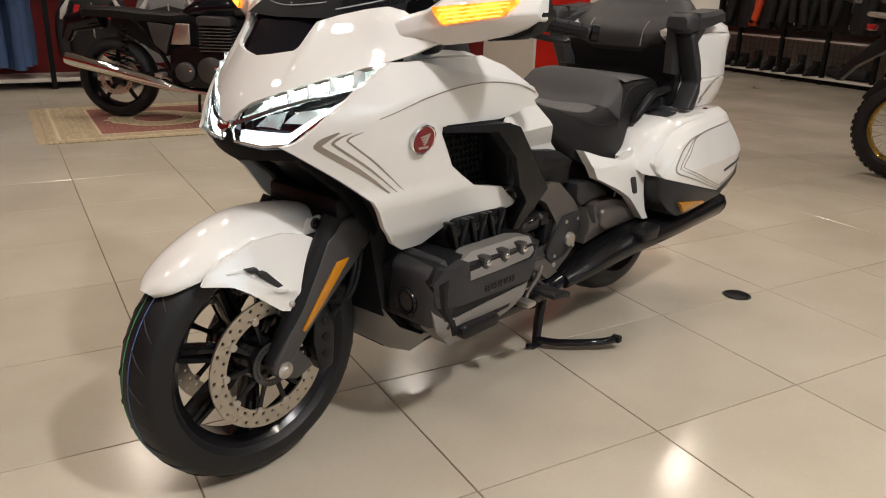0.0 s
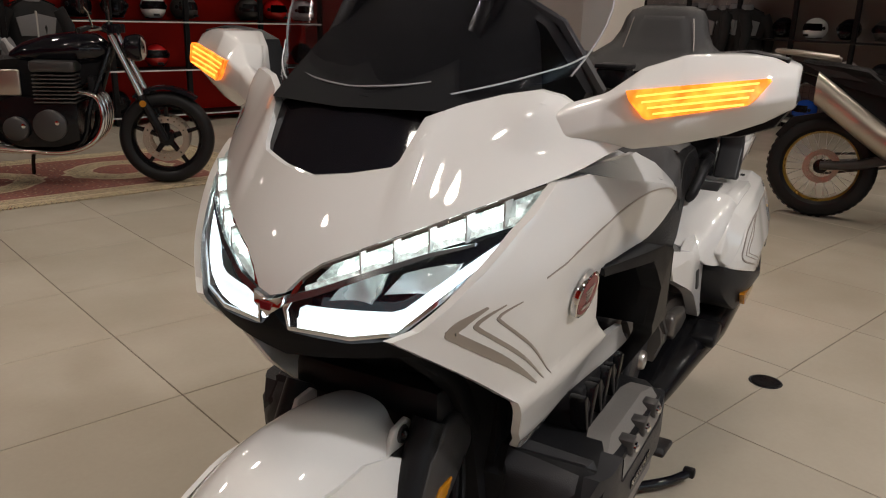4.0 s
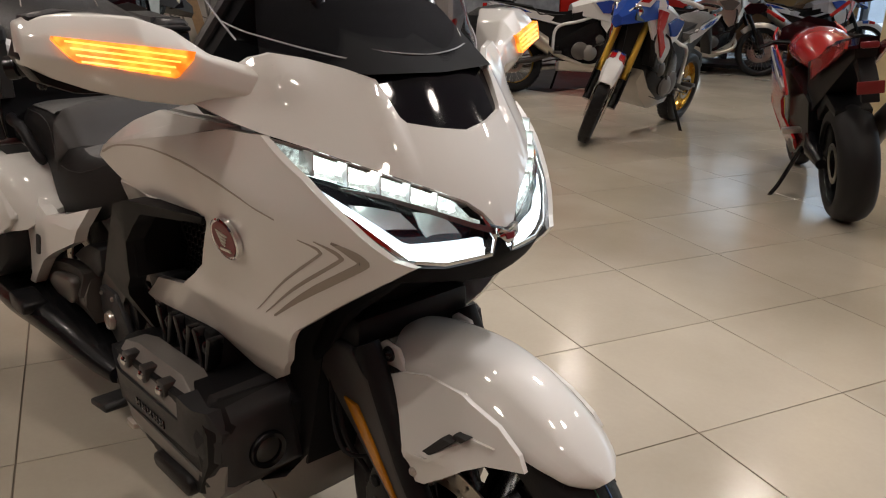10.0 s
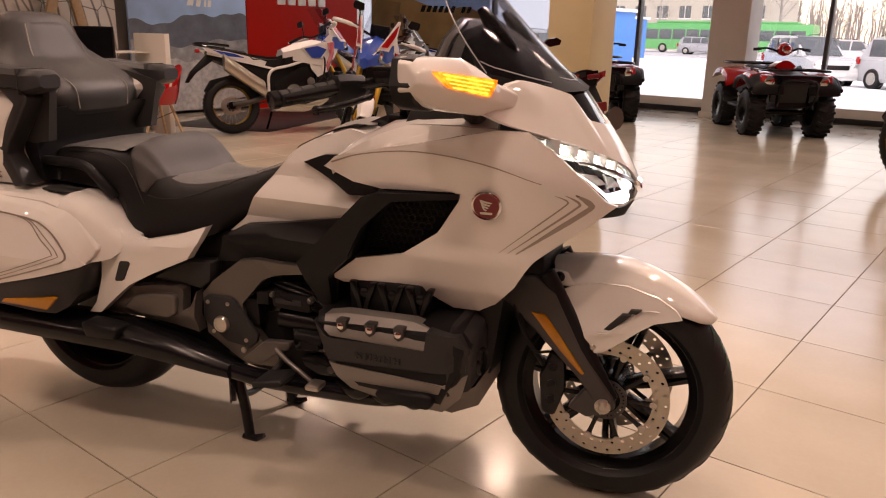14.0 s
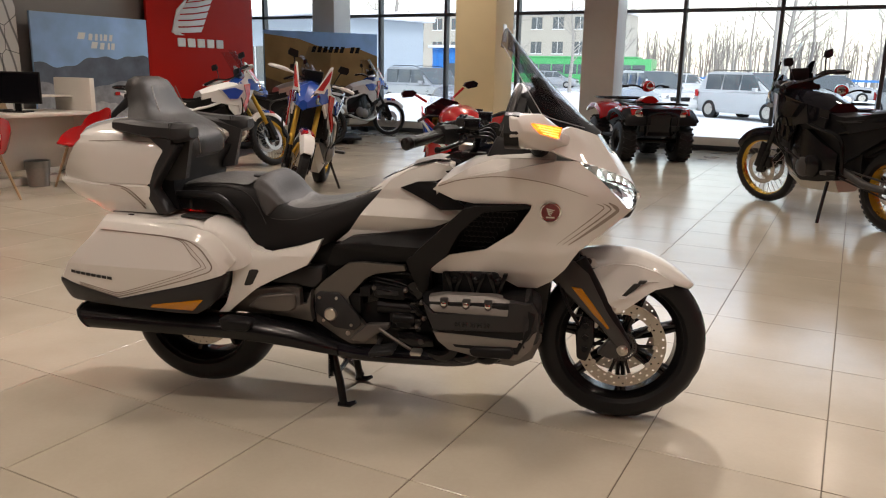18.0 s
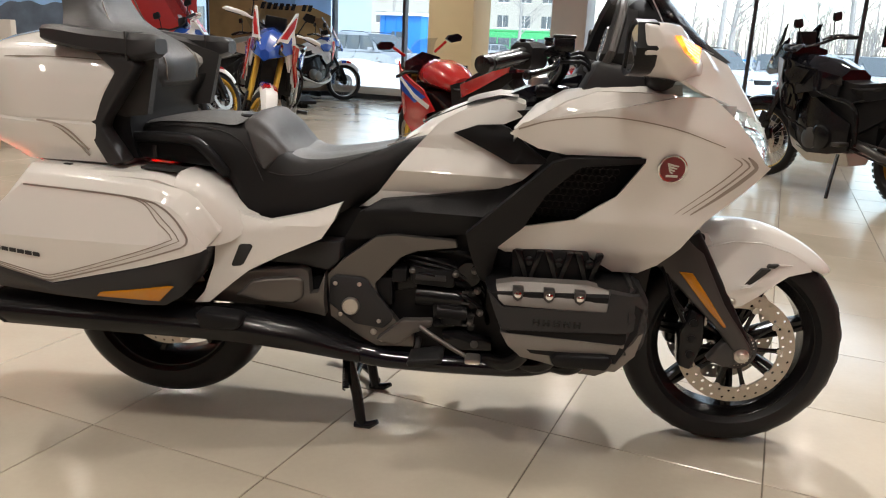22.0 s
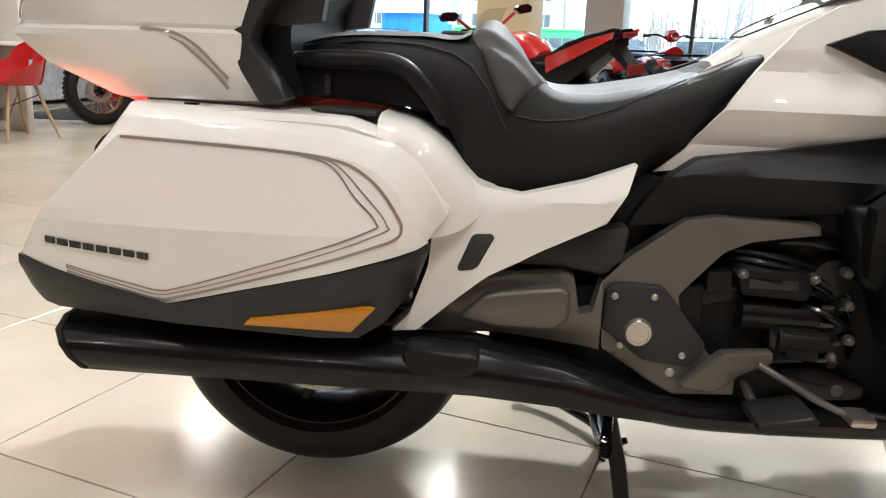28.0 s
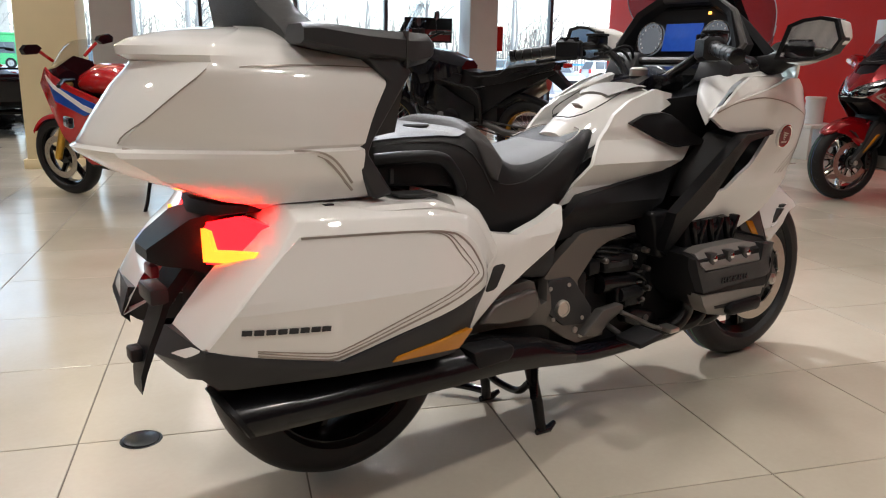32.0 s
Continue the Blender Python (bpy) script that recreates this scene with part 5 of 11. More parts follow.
for s in (-1, 1):
    part("tank_side", shell(TANK, tank_y, side(s), 0.012, 0.012, 0.004), WHITE, gw, "white tank side panel", smooth=14)
    part("tank_insert", shell(PAD, lambda x, z: tank_y(x, z) + 0.012 + 0.18 * max(0.0, x - 0.93), side(s), 0.025, 0.03, 0.005), BLACKM, gw, "matt black knee panel")
    rim = []
    for x, yi, zi, yo, zo in ((1.03, 0.3, 0.902, 0.31, 0.9), (1.05, 0.268, 0.925, 0.308, 0.914), (1.08, 0.225, 0.955, 0.303, 0.932), (1.15, 0.178, 0.992, 0.282, 0.973), (1.22, 0.198, 1.004, 0.27, 0.998), (1.32, 0.225, 1.012, 0.265, 1.0), (1.42, 0.24, 1.018, 0.262, 0.998)):
        rim.append([Vector((x, s * y, z)) for y, z in ((yi, zi - 0.03), (yi, zi), (yi * 0.8 + yo * 0.2, zi + 0.005), ((yi + yo) / 2, (zi + zo) / 2 + 0.007), (yo, zo + 0.002), (yo - 0.004, zo - 0.02))])
    part("cockpit_rim", loft(rim), WHITE, gw, "white rim round the cockpit")
    # dark mid panels
    part("mid_panel", shell([(0.60, 0.572), (0.645, 0.655), (0.70, 0.688), (0.82, 0.704), (1.005, 0.738), (1.06, 0.77), (1.14, 0.82), (1.03, 0.70), (0.935, 0.612), (0.77, 0.588)], lambda x, z: 0.175 + 0.08 * max(0.0, x - 0.8) + 0.03 * max(0.0, 1 - abs(z - 0.655) / 0.05), side(s), 0.03, 0.035, 0.005), BLACKM, gw, "matt black lower tank panel")
    part("lower_duct", slab([(0.93, 0.63), (1.02, 0.63), (1.005, 0.55), (1.0, 0.49), (0.965, 0.50), (0.95, 0.57)], 0.1, 0.23, s, 0.012, 3), BLACKM, gw)
    # frame and pivot plate
    fr = part("frame_plate", shell([(0.562, 0.478), (0.60, 0.52), (0.69, 0.59), (0.74, 0.598), (0.90, 0.592), (0.905, 0.575), (0.80, 0.56), (0.757, 0.54), (0.69, 0.462), (0.70, 0.42), (0.76, 0.35), (0.80, 0.325), (0.80, 0.29), (0.70, 0.285), (0.66, 0.305), (0.572, 0.362)], lambda x, z: 0.196, side(s), 0.03, 0.05, 0.008), GREYM, gw, "titanium-grey frame plate")
    part("pivot_cover", slab([(0.567, 0.402), (0.57, 0.468), (0.585, 0.48), (0.66, 0.478), (0.672, 0.468), (0.742, 0.382), (0.74, 0.36), (0.715, 0.338), (0.64, 0.347)], 0.19, 0.206, s, 0.004), CHARCOAL, fr, "charcoal pivot cover")
    part("pivot_cap", lathe([(0.0, s * 0.214), (0.017, s * 0.214), (0.018, s * 0.217), (0.021, s * 0.217), (0.024, s * 0.212), (0.025, s * 0.2), (0.0, s * 0.2)], 28, "Y", (0.628, 0, 0.398)), SILVER, fr, "round silver pivot cap")
    bl = bmesh.new()
    for x, z in ((0.585, 0.458), (0.65, 0.46), (0.705, 0.36), (0.60, 0.372)):
        bolt_bm((x, s * 0.206, z), 0.006, 0.005, (0, s, 0), bl)
    for x, z in ((0.713, 0.308), (0.755, 0.333), (0.69, 0.325)):
        bolt_bm((x, s * 0.196, z), 0.009, 0.007, (0, s, 0), bl)
    pieces("bolt", bl, SILVER, fr)
    # side cover in front of the pannier
    part("side_cover", shell([(0.215, 0.392), (0.30, 0.468), (0.42, 0.492), (0.50, 0.498), (0.515, 0.49), (0.525, 0.435), (0.545, 0.44), (0.56, 0.49), (0.562, 0.37), (0.50, 0.378), (0.40, 0.39)], lambda x, z: 0.222 + 0.02 * max(0.0, 1 - abs(z - 0.43) / 0.05), side(s), 0.035, 0.03, 0.005), GREYM, gw, "titanium-grey side cover")
    part("side_box", slab([(0.325, 0.418), (0.37, 0.462), (0.40, 0.47), (0.492, 0.482), (0.508, 0.472), (0.508, 0.424), (0.48, 0.405), (0.39, 0.405)], 0.225, 0.252, s, 0.012, 3), GREYM, gw)
    part("upper_cover", slab([(0.40, 0.505), (0.47, 0.545), (0.53, 0.57), (0.60, 0.573), (0.595, 0.52), (0.565, 0.49), (0.50, 0.50)], 0.14, 0.205, s, 0.008), CHARCOAL, gw)
    # black plate added to darken the gap between side cover and exhaust
    part("inner_guard", slab([(0.375, 0.33), (0.62, 0.28), (0.62, 0.46), (0.4, 0.47)], 0.16, 0.175, s, 0.003), BLACKM, gw)
    part("under_seat", slab([(0.36, 0.50), (0.45, 0.60), (0.62, 0.66), (0.72, 0.64), (0.66, 0.52), (0.5, 0.45)], 0.08, 0.15, s, 0.01), BLACKM, gw)
    # white rail under the seat
    RAIL = [(0.222, 0.398), (0.25, 0.43), (0.278, 0.51), (0.286, 0.60), (0.3, 0.66), (0.33, 0.66), (0.355, 0.64), (0.42, 0.63), (0.52, 0.652), (0.60, 0.678), (0.585, 0.635), (0.555, 0.588), (0.45, 0.54), (0.37, 0.497), (0.315, 0.45), (0.262, 0.402)]
    rail = part("seat_rail_cover", shell(RAIL, lambda x, z: 0.268 - 0.16 * max(0.0, x - 0.42) - 0.5 * max(0.0, z - 0.61 - 0.1 * max(0.0, x - 0.4)), side(s), 0.03, 0.02, 0.005), WHITE, gw, "white panel under the seat", smooth=20)
    # slot shade put on as a dark plate; the panel has no opening
    part("slot", slab([(0.345, 0.563), (0.352, 0.567), (0.376, 0.568), (0.381, 0.562), (0.357, 0.514), (0.348, 0.508), (0.328, 0.505), (0.324, 0.51)], 0.25, 0.2705, s, 0.002), SEAM, rail, "dark oval plate in place of a slot")
    # engine
    cvx = lambda x, z: 0.345 - 0.6 * max(0.0, x - 1.34) - 0.2 * max(0.0, 1.02 - x)
    head = part("cylinder_head", loft([[Vector((x, s * y, z)) for x, z in ((0.985, 0.52), (1.03, 0.40), (1.10, 0.335), (1.33, 0.32), (1.385, 0.42), (1.39, 0.49), (1.36, 0.53))] for y in (0.12, 0.3)] + [[Vector((x, s * 0.335, z)) for x, z in ((1.0, 0.505), (1.04, 0.41), (1.11, 0.352), (1.32, 0.34), (1.365, 0.42), (1.37, 0.48), (1.34, 0.51))]]), BLACKM, gw, "dark flat-six engine cylinder bank")
    part("head_cover", shell([(0.992, 0.512), (1.005, 0.475), (1.032, 0.412), (1.38, 0.424), (1.388, 0.482), (1.365, 0.518), (1.29, 0.525), (1.285, 0.475), (1.03, 0.472)], cvx, side(s), 0.04, 0.04, 0.008), CHARCOAL, head, "charcoal engine cover")
    vc = part("valve_cover", shell([(1.012, 0.522), (1.02, 0.49), (1.036, 0.476), (1.28, 0.472), (1.293, 0.482), (1.292, 0.522), (1.24, 0.532), (1.06, 0.53)], lambda x, z: 0.342 - 0.9 * max(0.0, z - 0.495), side(s), 0.04, 0.03, 0.006), VCOVER, head, "titanium-grey valve cover strip")
    for x in (1.067, 1.143, 1.218):
        cup = part("cup", slab([(x - 0.014, 0.522), (x + 0.014, 0.522), (x + 0.012, 0.496), (x, 0.487), (x - 0.012, 0.496)], 0.31, 0.3435, s, 0.003), GREYD, vc)
        part("bolt", bolt_bm((x, s * 0.343, 0.507), 0.009, 0.008, (0, s, 0)), CHROME, cup)
    lt = bmesh.new()
    for k in range(5):
        x = 1.108 + 0.025 * k
        for q in ((x, x + 0.005, 0.43, 0.446), (x + 0.012, x + 0.017, 0.43, 0.446), (x, x + 0.017, 0.4365, 0.4395)):
            box(q[0], q[1], s * 0.344, s * 0.3475, q[2], q[3], 0, bm=lt)
    pieces("raised_bar", lt, BLACKP, head)
    lw = part("lower_cover", shell([(1.03, 0.405), (1.05, 0.37), (1.085, 0.338), (1.17, 0.318), (1.325, 0.31), (1.37, 0.355), (1.386, 0.418), (1.33, 0.39), (1.05, 0.402)], lambda x, z: 0.338 + 0.35 * min(0.0, z - 0.37) - 0.5 * max(0.0, x - 1.33), side(s), 0.05, 0.03, 0.006), VCOVER, head, "titanium-grey lower engine cover")
    part("slider_pad", slab([(1.155, 0.345), (1.175, 0.36), (1.30, 0.365), (1.315, 0.35), (1.30, 0.322), (1.17, 0.322)], 0.28, 0.35, s, 0.01), BLACKM, lw)
    fog = part("fog_lamp", lathe([(0.0, -0.02), (0.02, -0.012), (0.024, -0.004), (0.0255, 0.01), (0.033, 0.012), (0.036, 0.006), (0.036, -0.03), (0.0, -0.03)], 28, "X", (1.392, s * 0.238, 0.425)), BLACKS, head, "round fog lamp in a black bezel")
    part("reflector_bowl", lathe([(0.0, -0.016), (0.012, -0.012), (0.0195, -0.002), (0.021, -0.002), (0.021, -0.011)], 24, "X", (1.393, s * 0.238, 0.425)), REFL, fog)
    part("lens", lathe([(0.0, 0.012), (0.014, 0.01), (0.0225, 0.005), (0.0225, 0.003), (0.0, 0.008)], 24, "X", (1.393, s * 0.238, 0.425)), CLEAR, fog).visible_shadow = False
    part("front_block", loft([[Vector((1.34, s * y, z)) for y, z in ((0.15, 0.36), (0.33, 0.36), (0.345, 0.47), (0.31, 0.535), (0.17, 0.54))], [Vector((1.385, s * y, z)) for y, z in ((0.16, 0.37), (0.30, 0.37), (0.32, 0.46), (0.29, 0.51), (0.18, 0.515))], [Vector((1.395, s * y, z)) for y, z in ((0.18, 0.385), (0.285, 0.385), (0.3, 0.455), (0.28, 0.49), (0.19, 0.495))]]), CHARCOAL, head)
    # intake side above the head
    part("intake_block", slab([(1.045, 0.605), (1.24, 0.60), (1.26, 0.525), (1.05, 0.51)], 0.1, 0.255, s, 0.01), BLACKM, gw)
    for k in range(3):
        x = 1.065 + 0.075 * k
        v = bmesh.new()
        join(v, slab([(x - 0.012, 0.60), (x + 0.008, 0.60), (x + 0.026, 0.528), (x + 0.014, 0.528)], 0.24, 0.27, s, 0.004))
        join(v, slab([(x + 0.062, 0.60), (x + 0.045, 0.60), (x + 0.026, 0.528), (x + 0.038, 0.528)], 0.24, 0.27, s, 0.004))
        part("intake_rib", v, BLACKS, gw)
        part("port", bolt_bm((x + 0.027, s * 0.255, 0.57), 0.014, 0.012, (0, s, 0)), BLACKS, gw)
    # gearbox and starter cluster
    gb = part("gearbox", slab([(0.69, 0.46), (0.76, 0.53), (0.98, 0.55), (1.02, 0.45), (0.99, 0.31), (0.80, 0.29), (0.72, 0.38)], 0.05, 0.15, s, 0.015, 3), BLACKS, gw, "black gearbox and starter cluster")
    part("cover_box", slab([(0.78, 0.515), (0.90, 0.513), (0.905, 0.475), (0.90, 0.462), (0.79, 0.468)], 0.14, 0.2, s, 0.008), BLACKM, gb)
    pb = bmesh.new()
    for x, z in ((0.79, 0.505), (0.905, 0.502), (0.955, 0.515), (0.965, 0.46), (0.975, 0.4), (0.95, 0.37)):
        bolt_bm((x, s * 0.2, z), 0.0075, 0.008, (0, s, 0), pb)
        cyl((x, s * 0.14, z), (x, s * 0.2, z), 0.009, 10, pb)
    pieces("stud", pb, GREYM, gb)
    # small fittings on the gearbox
    part("relay_box", slab([(0.672, 0.478), (0.735, 0.478), (0.738, 0.4), (0.69, 0.395)], 0.13, 0.185, s, 0.006), BLACKM, gb)
    part("cover_plate", slab([(0.735, 0.505), (0.775, 0.508), (0.775, 0.47), (0.735, 0.468)], 0.14, 0.196, s, 0.005), BLACKM, gb)
    part("badge_plate", slab([(0.80, 0.498), (0.88, 0.498), (0.88, 0.482), (0.80, 0.482)], 0.19, 0.203, s, 0.002), CHARCOAL, gb)
    part("pump_body", slab([(0.845, 0.418), (0.912, 0.42), (0.915, 0.352), (0.85, 0.348)], 0.12, 0.196, s, 0.008), BLACKS, gb)
    part("ring_bolt", lathe([(0.006, s * 0.2), (0.011, s * 0.202), (0.013, s * 0.199), (0.013, s * 0.19), (0.006, s * 0.19)], 18, "Y", (0.874, 0, 0.388)), GREYM, gb)
    for k in range(5):
        zf = 0.455 - 0.031 * k
        con = part("connector", cyl((0.93 + 0.004 * (k % 2), s * 0.13, zf), (0.95 + 0.004 * (k % 2), s * 0.2, zf - 0.004), 0.0095, 12, None, 0.002), BLACKM, gb)
        part("clip", box(0.925, 0.962, s * 0.196 - 0.004, s * 0.196 + 0.004, zf - 0.003, zf + 0.003, 0.001), GREYD, con)
    part("lower_bracket", slab([(0.875, 0.338), (0.93, 0.345), (1.01, 0.325), (1.015, 0.296), (0.93, 0.292), (0.885, 0.31)], 0.17, 0.205, s, 0.005), BLACKS, gb)
    part("bracket_bolt", bolt_bm((0.965, s * 0.204, 0.313), 0.011, 0.006, (0, s, 0)), GREYD, gb)
    for k in range(4):
        zh = 0.53 - 0.012 * k
        part("hose", tube(curve([(0.72 + 0.02 * k, s * 0.12, zh), (0.8, s * (0.175 + 0.006 * k), zh + 0.008), (0.9, s * (0.18 + 0.004 * k), zh - 0.012), (0.975, s * 0.17, zh - 0.06), (0.985, s * 0.15, zh - 0.12)], 5), 0.0055, 8), BLACKS, gb)
    part("starter", cyl((0.80, s * 0.165, 0.43), (0.93, s * 0.165, 0.425), 0.03, 18, None, 0.004), BLACKS, gb)
    part("solenoid", cyl((0.86, s * 0.19, 0.395), (0.94, s * 0.19, 0.392), 0.02, 16, None, 0.003), BLACKM, gb)
    part("rocker_box", slab([(0.865, 0.415), (0.93, 0.415), (0.93, 0.36), (0.875, 0.36)], 0.14, 0.205, s, 0.006), BLACKM, gb)
    part("cam_barrel", cyl((0.94, s * 0.1, 0.50), (0.94, s * 0.185, 0.50), 0.033, 20, None, 0.004), BLACKS, gb)
    hs = bmesh.new()
    tube(curve([(0.80, s * 0.15, 0.545), (0.88, s * 0.17, 0.56), (0.95, s * 0.165, 0.545), (1.0, s * 0.15, 0.5)], 5), 0.009, 8, hs)
    tube(curve([(0.90, s * 0.17, 0.45), (0.94, s * 0.2, 0.44), (0.985, s * 0.18, 0.40), (1.0, s * 0.15, 0.35)], 5), 0.007, 8, hs)
    pieces("hose", hs, BLACKS, gb)
    # foot rest, lever
    peg = part("footrest", slab([(0.80, 0.289), (0.798, 0.304), (0.88, 0.322), (0.892, 0.314), (0.885, 0.302)], 0.245, 0.335, s, 0.005), RUBBER, gw, "rubber rider footrest")
    part("bracket", slab([(0.70, 0.31), (0.77, 0.372), (0.85, 0.378), (0.85, 0.36), (0.80, 0.335), (0.76, 0.30)], 0.19, 0.222, s, 0.005), GREYM, peg)
    part("pivot_pin", cyl((0.815, s * 0.2, 0.315), (0.815, s * 0.25, 0.303), 0.008, 12), GREYD, peg)
    part("pedal_lever", tube(curve([(0.82, s * 0.24, 0.365), (0.86, s * 0.255, 0.345), (0.92, s * 0.265, 0.315), (0.955, s * 0.28, 0.305)], 5), [0.0065] * 10 + [0.006] * 6, 10), GREYM, peg)
    part("pedal_tip", box(0.945, 0.985, s * 0.265, s * 0.315, 0.298, 0.314, 0.006), SILVER, peg)
    ex = part("exhaust", loft([[Vector((x - (0.026 * b if x < -0.27 else 0.0), s * (y0 + a * hw), z0 + b * hh)) for a, b in ((1, 0.25), (0.8, 0.75), (0.3, 1), (-0.5, 1), (-1, 0.6), (-1, -0.6), (-0.5, -1), (0.4, -1), (0.85, -0.7), (1, -0.2))] for x, y0, z0, hw, hh in ((-0.285, 0.26, 0.357, 0.079, 0.043), (-0.272, 0.261, 0.356, 0.08, 0.0435), (0.0, 0.262, 0.352, 0.078, 0.042), (0.2, 0.262, 0.349, 0.076, 0.041), (0.26, 0.26, 0.346, 0.072, 0.04), (0.36, 0.25, 0.34, 0.065, 0.044), (0.5, 0.235, 0.315, 0.055, 0.04), (0.6, 0.22, 0.285, 0.045, 0.03), (0.66, 0.205, 0.265, 0.036, 0.024))]), BLACKS, gw, "black silencer and heat shield")
    OV = ((1, 0.25), (0.8, 0.75), (0.3, 1), (-0.5, 1), (-1, 0.6), (-1, -0.6), (-0.5, -1), (0.4, -1), (0.85, -0.7), (1, -0.2))
    part("end_cap", loft([[Vector((x - 0.026 * b, s * (0.26 + a * hw), 0.357 + b * hh)) for a, b in OV] for x, hw, hh in ((-0.282, 0.081, 0.045), (-0.292, 0.0805, 0.0445), (-0.296, 0.076, 0.041), (-0.288, 0.07, 0.036), (-0.27, 0.06, 0.03))]), BLACKM, ex, "matt black silencer end cap")
    part("clamp", slab([(0.245, 0.392), (0.275, 0.396), (0.36, 0.39), (0.37, 0.375), (0.355, 0.352), (0.26, 0.348)], 0.27, 0.335, s, 0.01), BLACKM, ex)
    part("pipe", tube(curve([(0.64, s * 0.205, 0.265), (0.75, s * 0.2, 0.25), (0.95, s * 0.19, 0.245), (1.12, s * 0.18, 0.25), (1.22, s * 0.2, 0.3)], 5), 0.026, 14), BLACKP, ex)
    for k in range(3):
        part("header", tube(curve([(0.98 + 0.09 * k, s * 0.17, 0.262), (1.06 + 0.08 * k, s * 0.225, 0.275), (1.1 + 0.08 * k, s * 0.24, 0.32), (1.1 + 0.08 * k, s * 0.24, 0.36)], 5), 0.021, 12), BLACKS, ex)
part("belly", loft([[Vector((x, y, z)) for y, z in ((-w, zt), (w, zt), (w, zb + 0.02), (w - 0.03, zb), (-w + 0.03, zb), (-w, zb + 0.02))] for x, w, zt, zb in ((0.45, 0.12, 0.4, 0.27), (0.7, 0.15, 0.42, 0.235), (1.0, 0.16, 0.5, 0.225), (1.25, 0.17, 0.5, 0.225), (1.36, 0.15, 0.42, 0.25))]), BLACKM, gw, "black engine case and under tray")
part("skid_plate", loft([[Vector((x, y, z)) for y, z in ((-w, zt), (w, zt), (w * 0.8, zb), (-w * 0.8, zb))] for x, w, zt, zb in ((1.2, 0.19, 0.29, 0.235), (1.3, 0.2, 0.29, 0.228), (1.37, 0.19, 0.33, 0.26), (1.4, 0.16, 0.38, 0.32))]), VCOVER, gw, "grey metal scoop under the engine")
part("core_frame", loft([[Vector((x, y, z)) for y, z in ((-w, zt), (w, zt), (w, zb), (-w, zb))] for x, w, zt, zb in ((0.3, 0.12, 0.7, 0.42), (0.6, 0.13, 0.7, 0.4), (0.9, 0.15, 0.85, 0.45), (1.2, 0.17, 0.9, 0.45), (1.38, 0.16, 0.95, 0.5))]), BLACKM, gw)
part("swingarm", slab([(0.62, 0.47), (0.5, 0.45), (0.12, 0.37), (0.02, 0.36), (0.02, 0.3), (0.12, 0.3), (0.5, 0.33), (0.62, 0.34)], 0.115, 0.155, 1, 0.01), BLACKS, gw, "black single swingarm")
part("rear_hugger", slab([(-0.27, 0.45), (-0.25, 0.64), (0.1, 0.72), (0.36, 0.68), (0.42, 0.5), (0.34, 0.46), (0.2, 0.65), (-0.1, 0.68), (-0.22, 0.6), (-0.24, 0.46)], -0.11, 0.11, 1, 0.01), BLACKM, gw)

# centre stand
st = part("centre_stand", cyl((0.60, -0.13, 0.225), (0.60, 0.13, 0.225), 0.016, 14), BLACKS, gw, "black centre stand, down")
for s in (-1, 1):
    part("stand_leg", tube([(0.60, s * 0.115, 0.23), (0.635, s * 0.122, 0.1), (0.65, s * 0.128, 0.012)], [0.017, 0.016, 0.015], 12), BLACKS, st)
    part("stand_foot", tube([(0.63, s * 0.132, 0.009), (0.675, s * 0.132, 0.01), (0.70, s * 0.128, 0.022)], [0.009, 0.012, 0.007], 10), BLACKP, st)
part("stand_bow", tube(curve([(0.61, -0.115, 0.16), (0.61, -0.06, 0.115), (0.61, 0.06, 0.115), (0.61, 0.115, 0.16)], 5), 0.011, 10), BLACKS, st)
part("stand_tang", tube(curve([(0.655, 0.13, 0.03), (0.62, 0.2, 0.03), (0.54, 0.29, 0.035), (0.475, 0.335, 0.04)], 5), 0.012, 10), BLACKP, st)
part("tang_tip", box(0.465, 0.49, 0.318, 0.35, 0.03, 0.055, 0.006), BLACKM, st)
spring = bmesh.new()
tube([(0.605 + 0.009 * math.cos(k * 0.9), -0.14 + 0.009 * math.sin(k * 0.9), 0.22 - 0.0011 * k) for k in range(90)], 0.0025, 5, spring)
part("spring", spring, BLACKP, st)

# ---- seat ----
zt = ease([0.02, 0.1, 0.25, 0.325, 0.345, 0.37, 0.4, 0.435, 0.465, 0.52, 0.6, 0.7, 0.77, 0.81], [0.845, 0.862, 0.868, 0.871, 0.886, 0.884, 0.856, 0.812, 0.793, 0.786, 0.797, 0.82, 0.846, 0.856])
zb = ease([0.02, 0.2, 0.3, 0.35, 0.4, 0.46, 0.6, 0.7, 0.78, 0.81], [0.77, 0.765, 0.72, 0.63, 0.617, 0.615, 0.65, 0.72, 0.81, 0.838])
hw = ease([0.02, 0.1, 0.3, 0.4, 0.5, 0.6, 0.7, 0.78, 0.81], [0.15, 0.185, 0.198, 0.2, 0.195, 0.175, 0.145, 0.118, 0.095])
dome = lambda x, u: 0.035 * max(0.0, 1 - abs(x - 0.375) / 0.06) * max(0.0, abs(u) - 0.35)  # the bolster falls off to both sides
crown = [(-1.0, 0.0), (-1.03, 0.3), (-1.0, 0.62), (-0.93, 0.86), (-0.8, 0.97), (-0.5, 1.0), (0, 1.0), (0.5, 1.0), (0.8, 0.97), (0.93, 0.86), (1.0, 0.62), (1.03, 0.3), (1.0, 0.0)]
rings = []
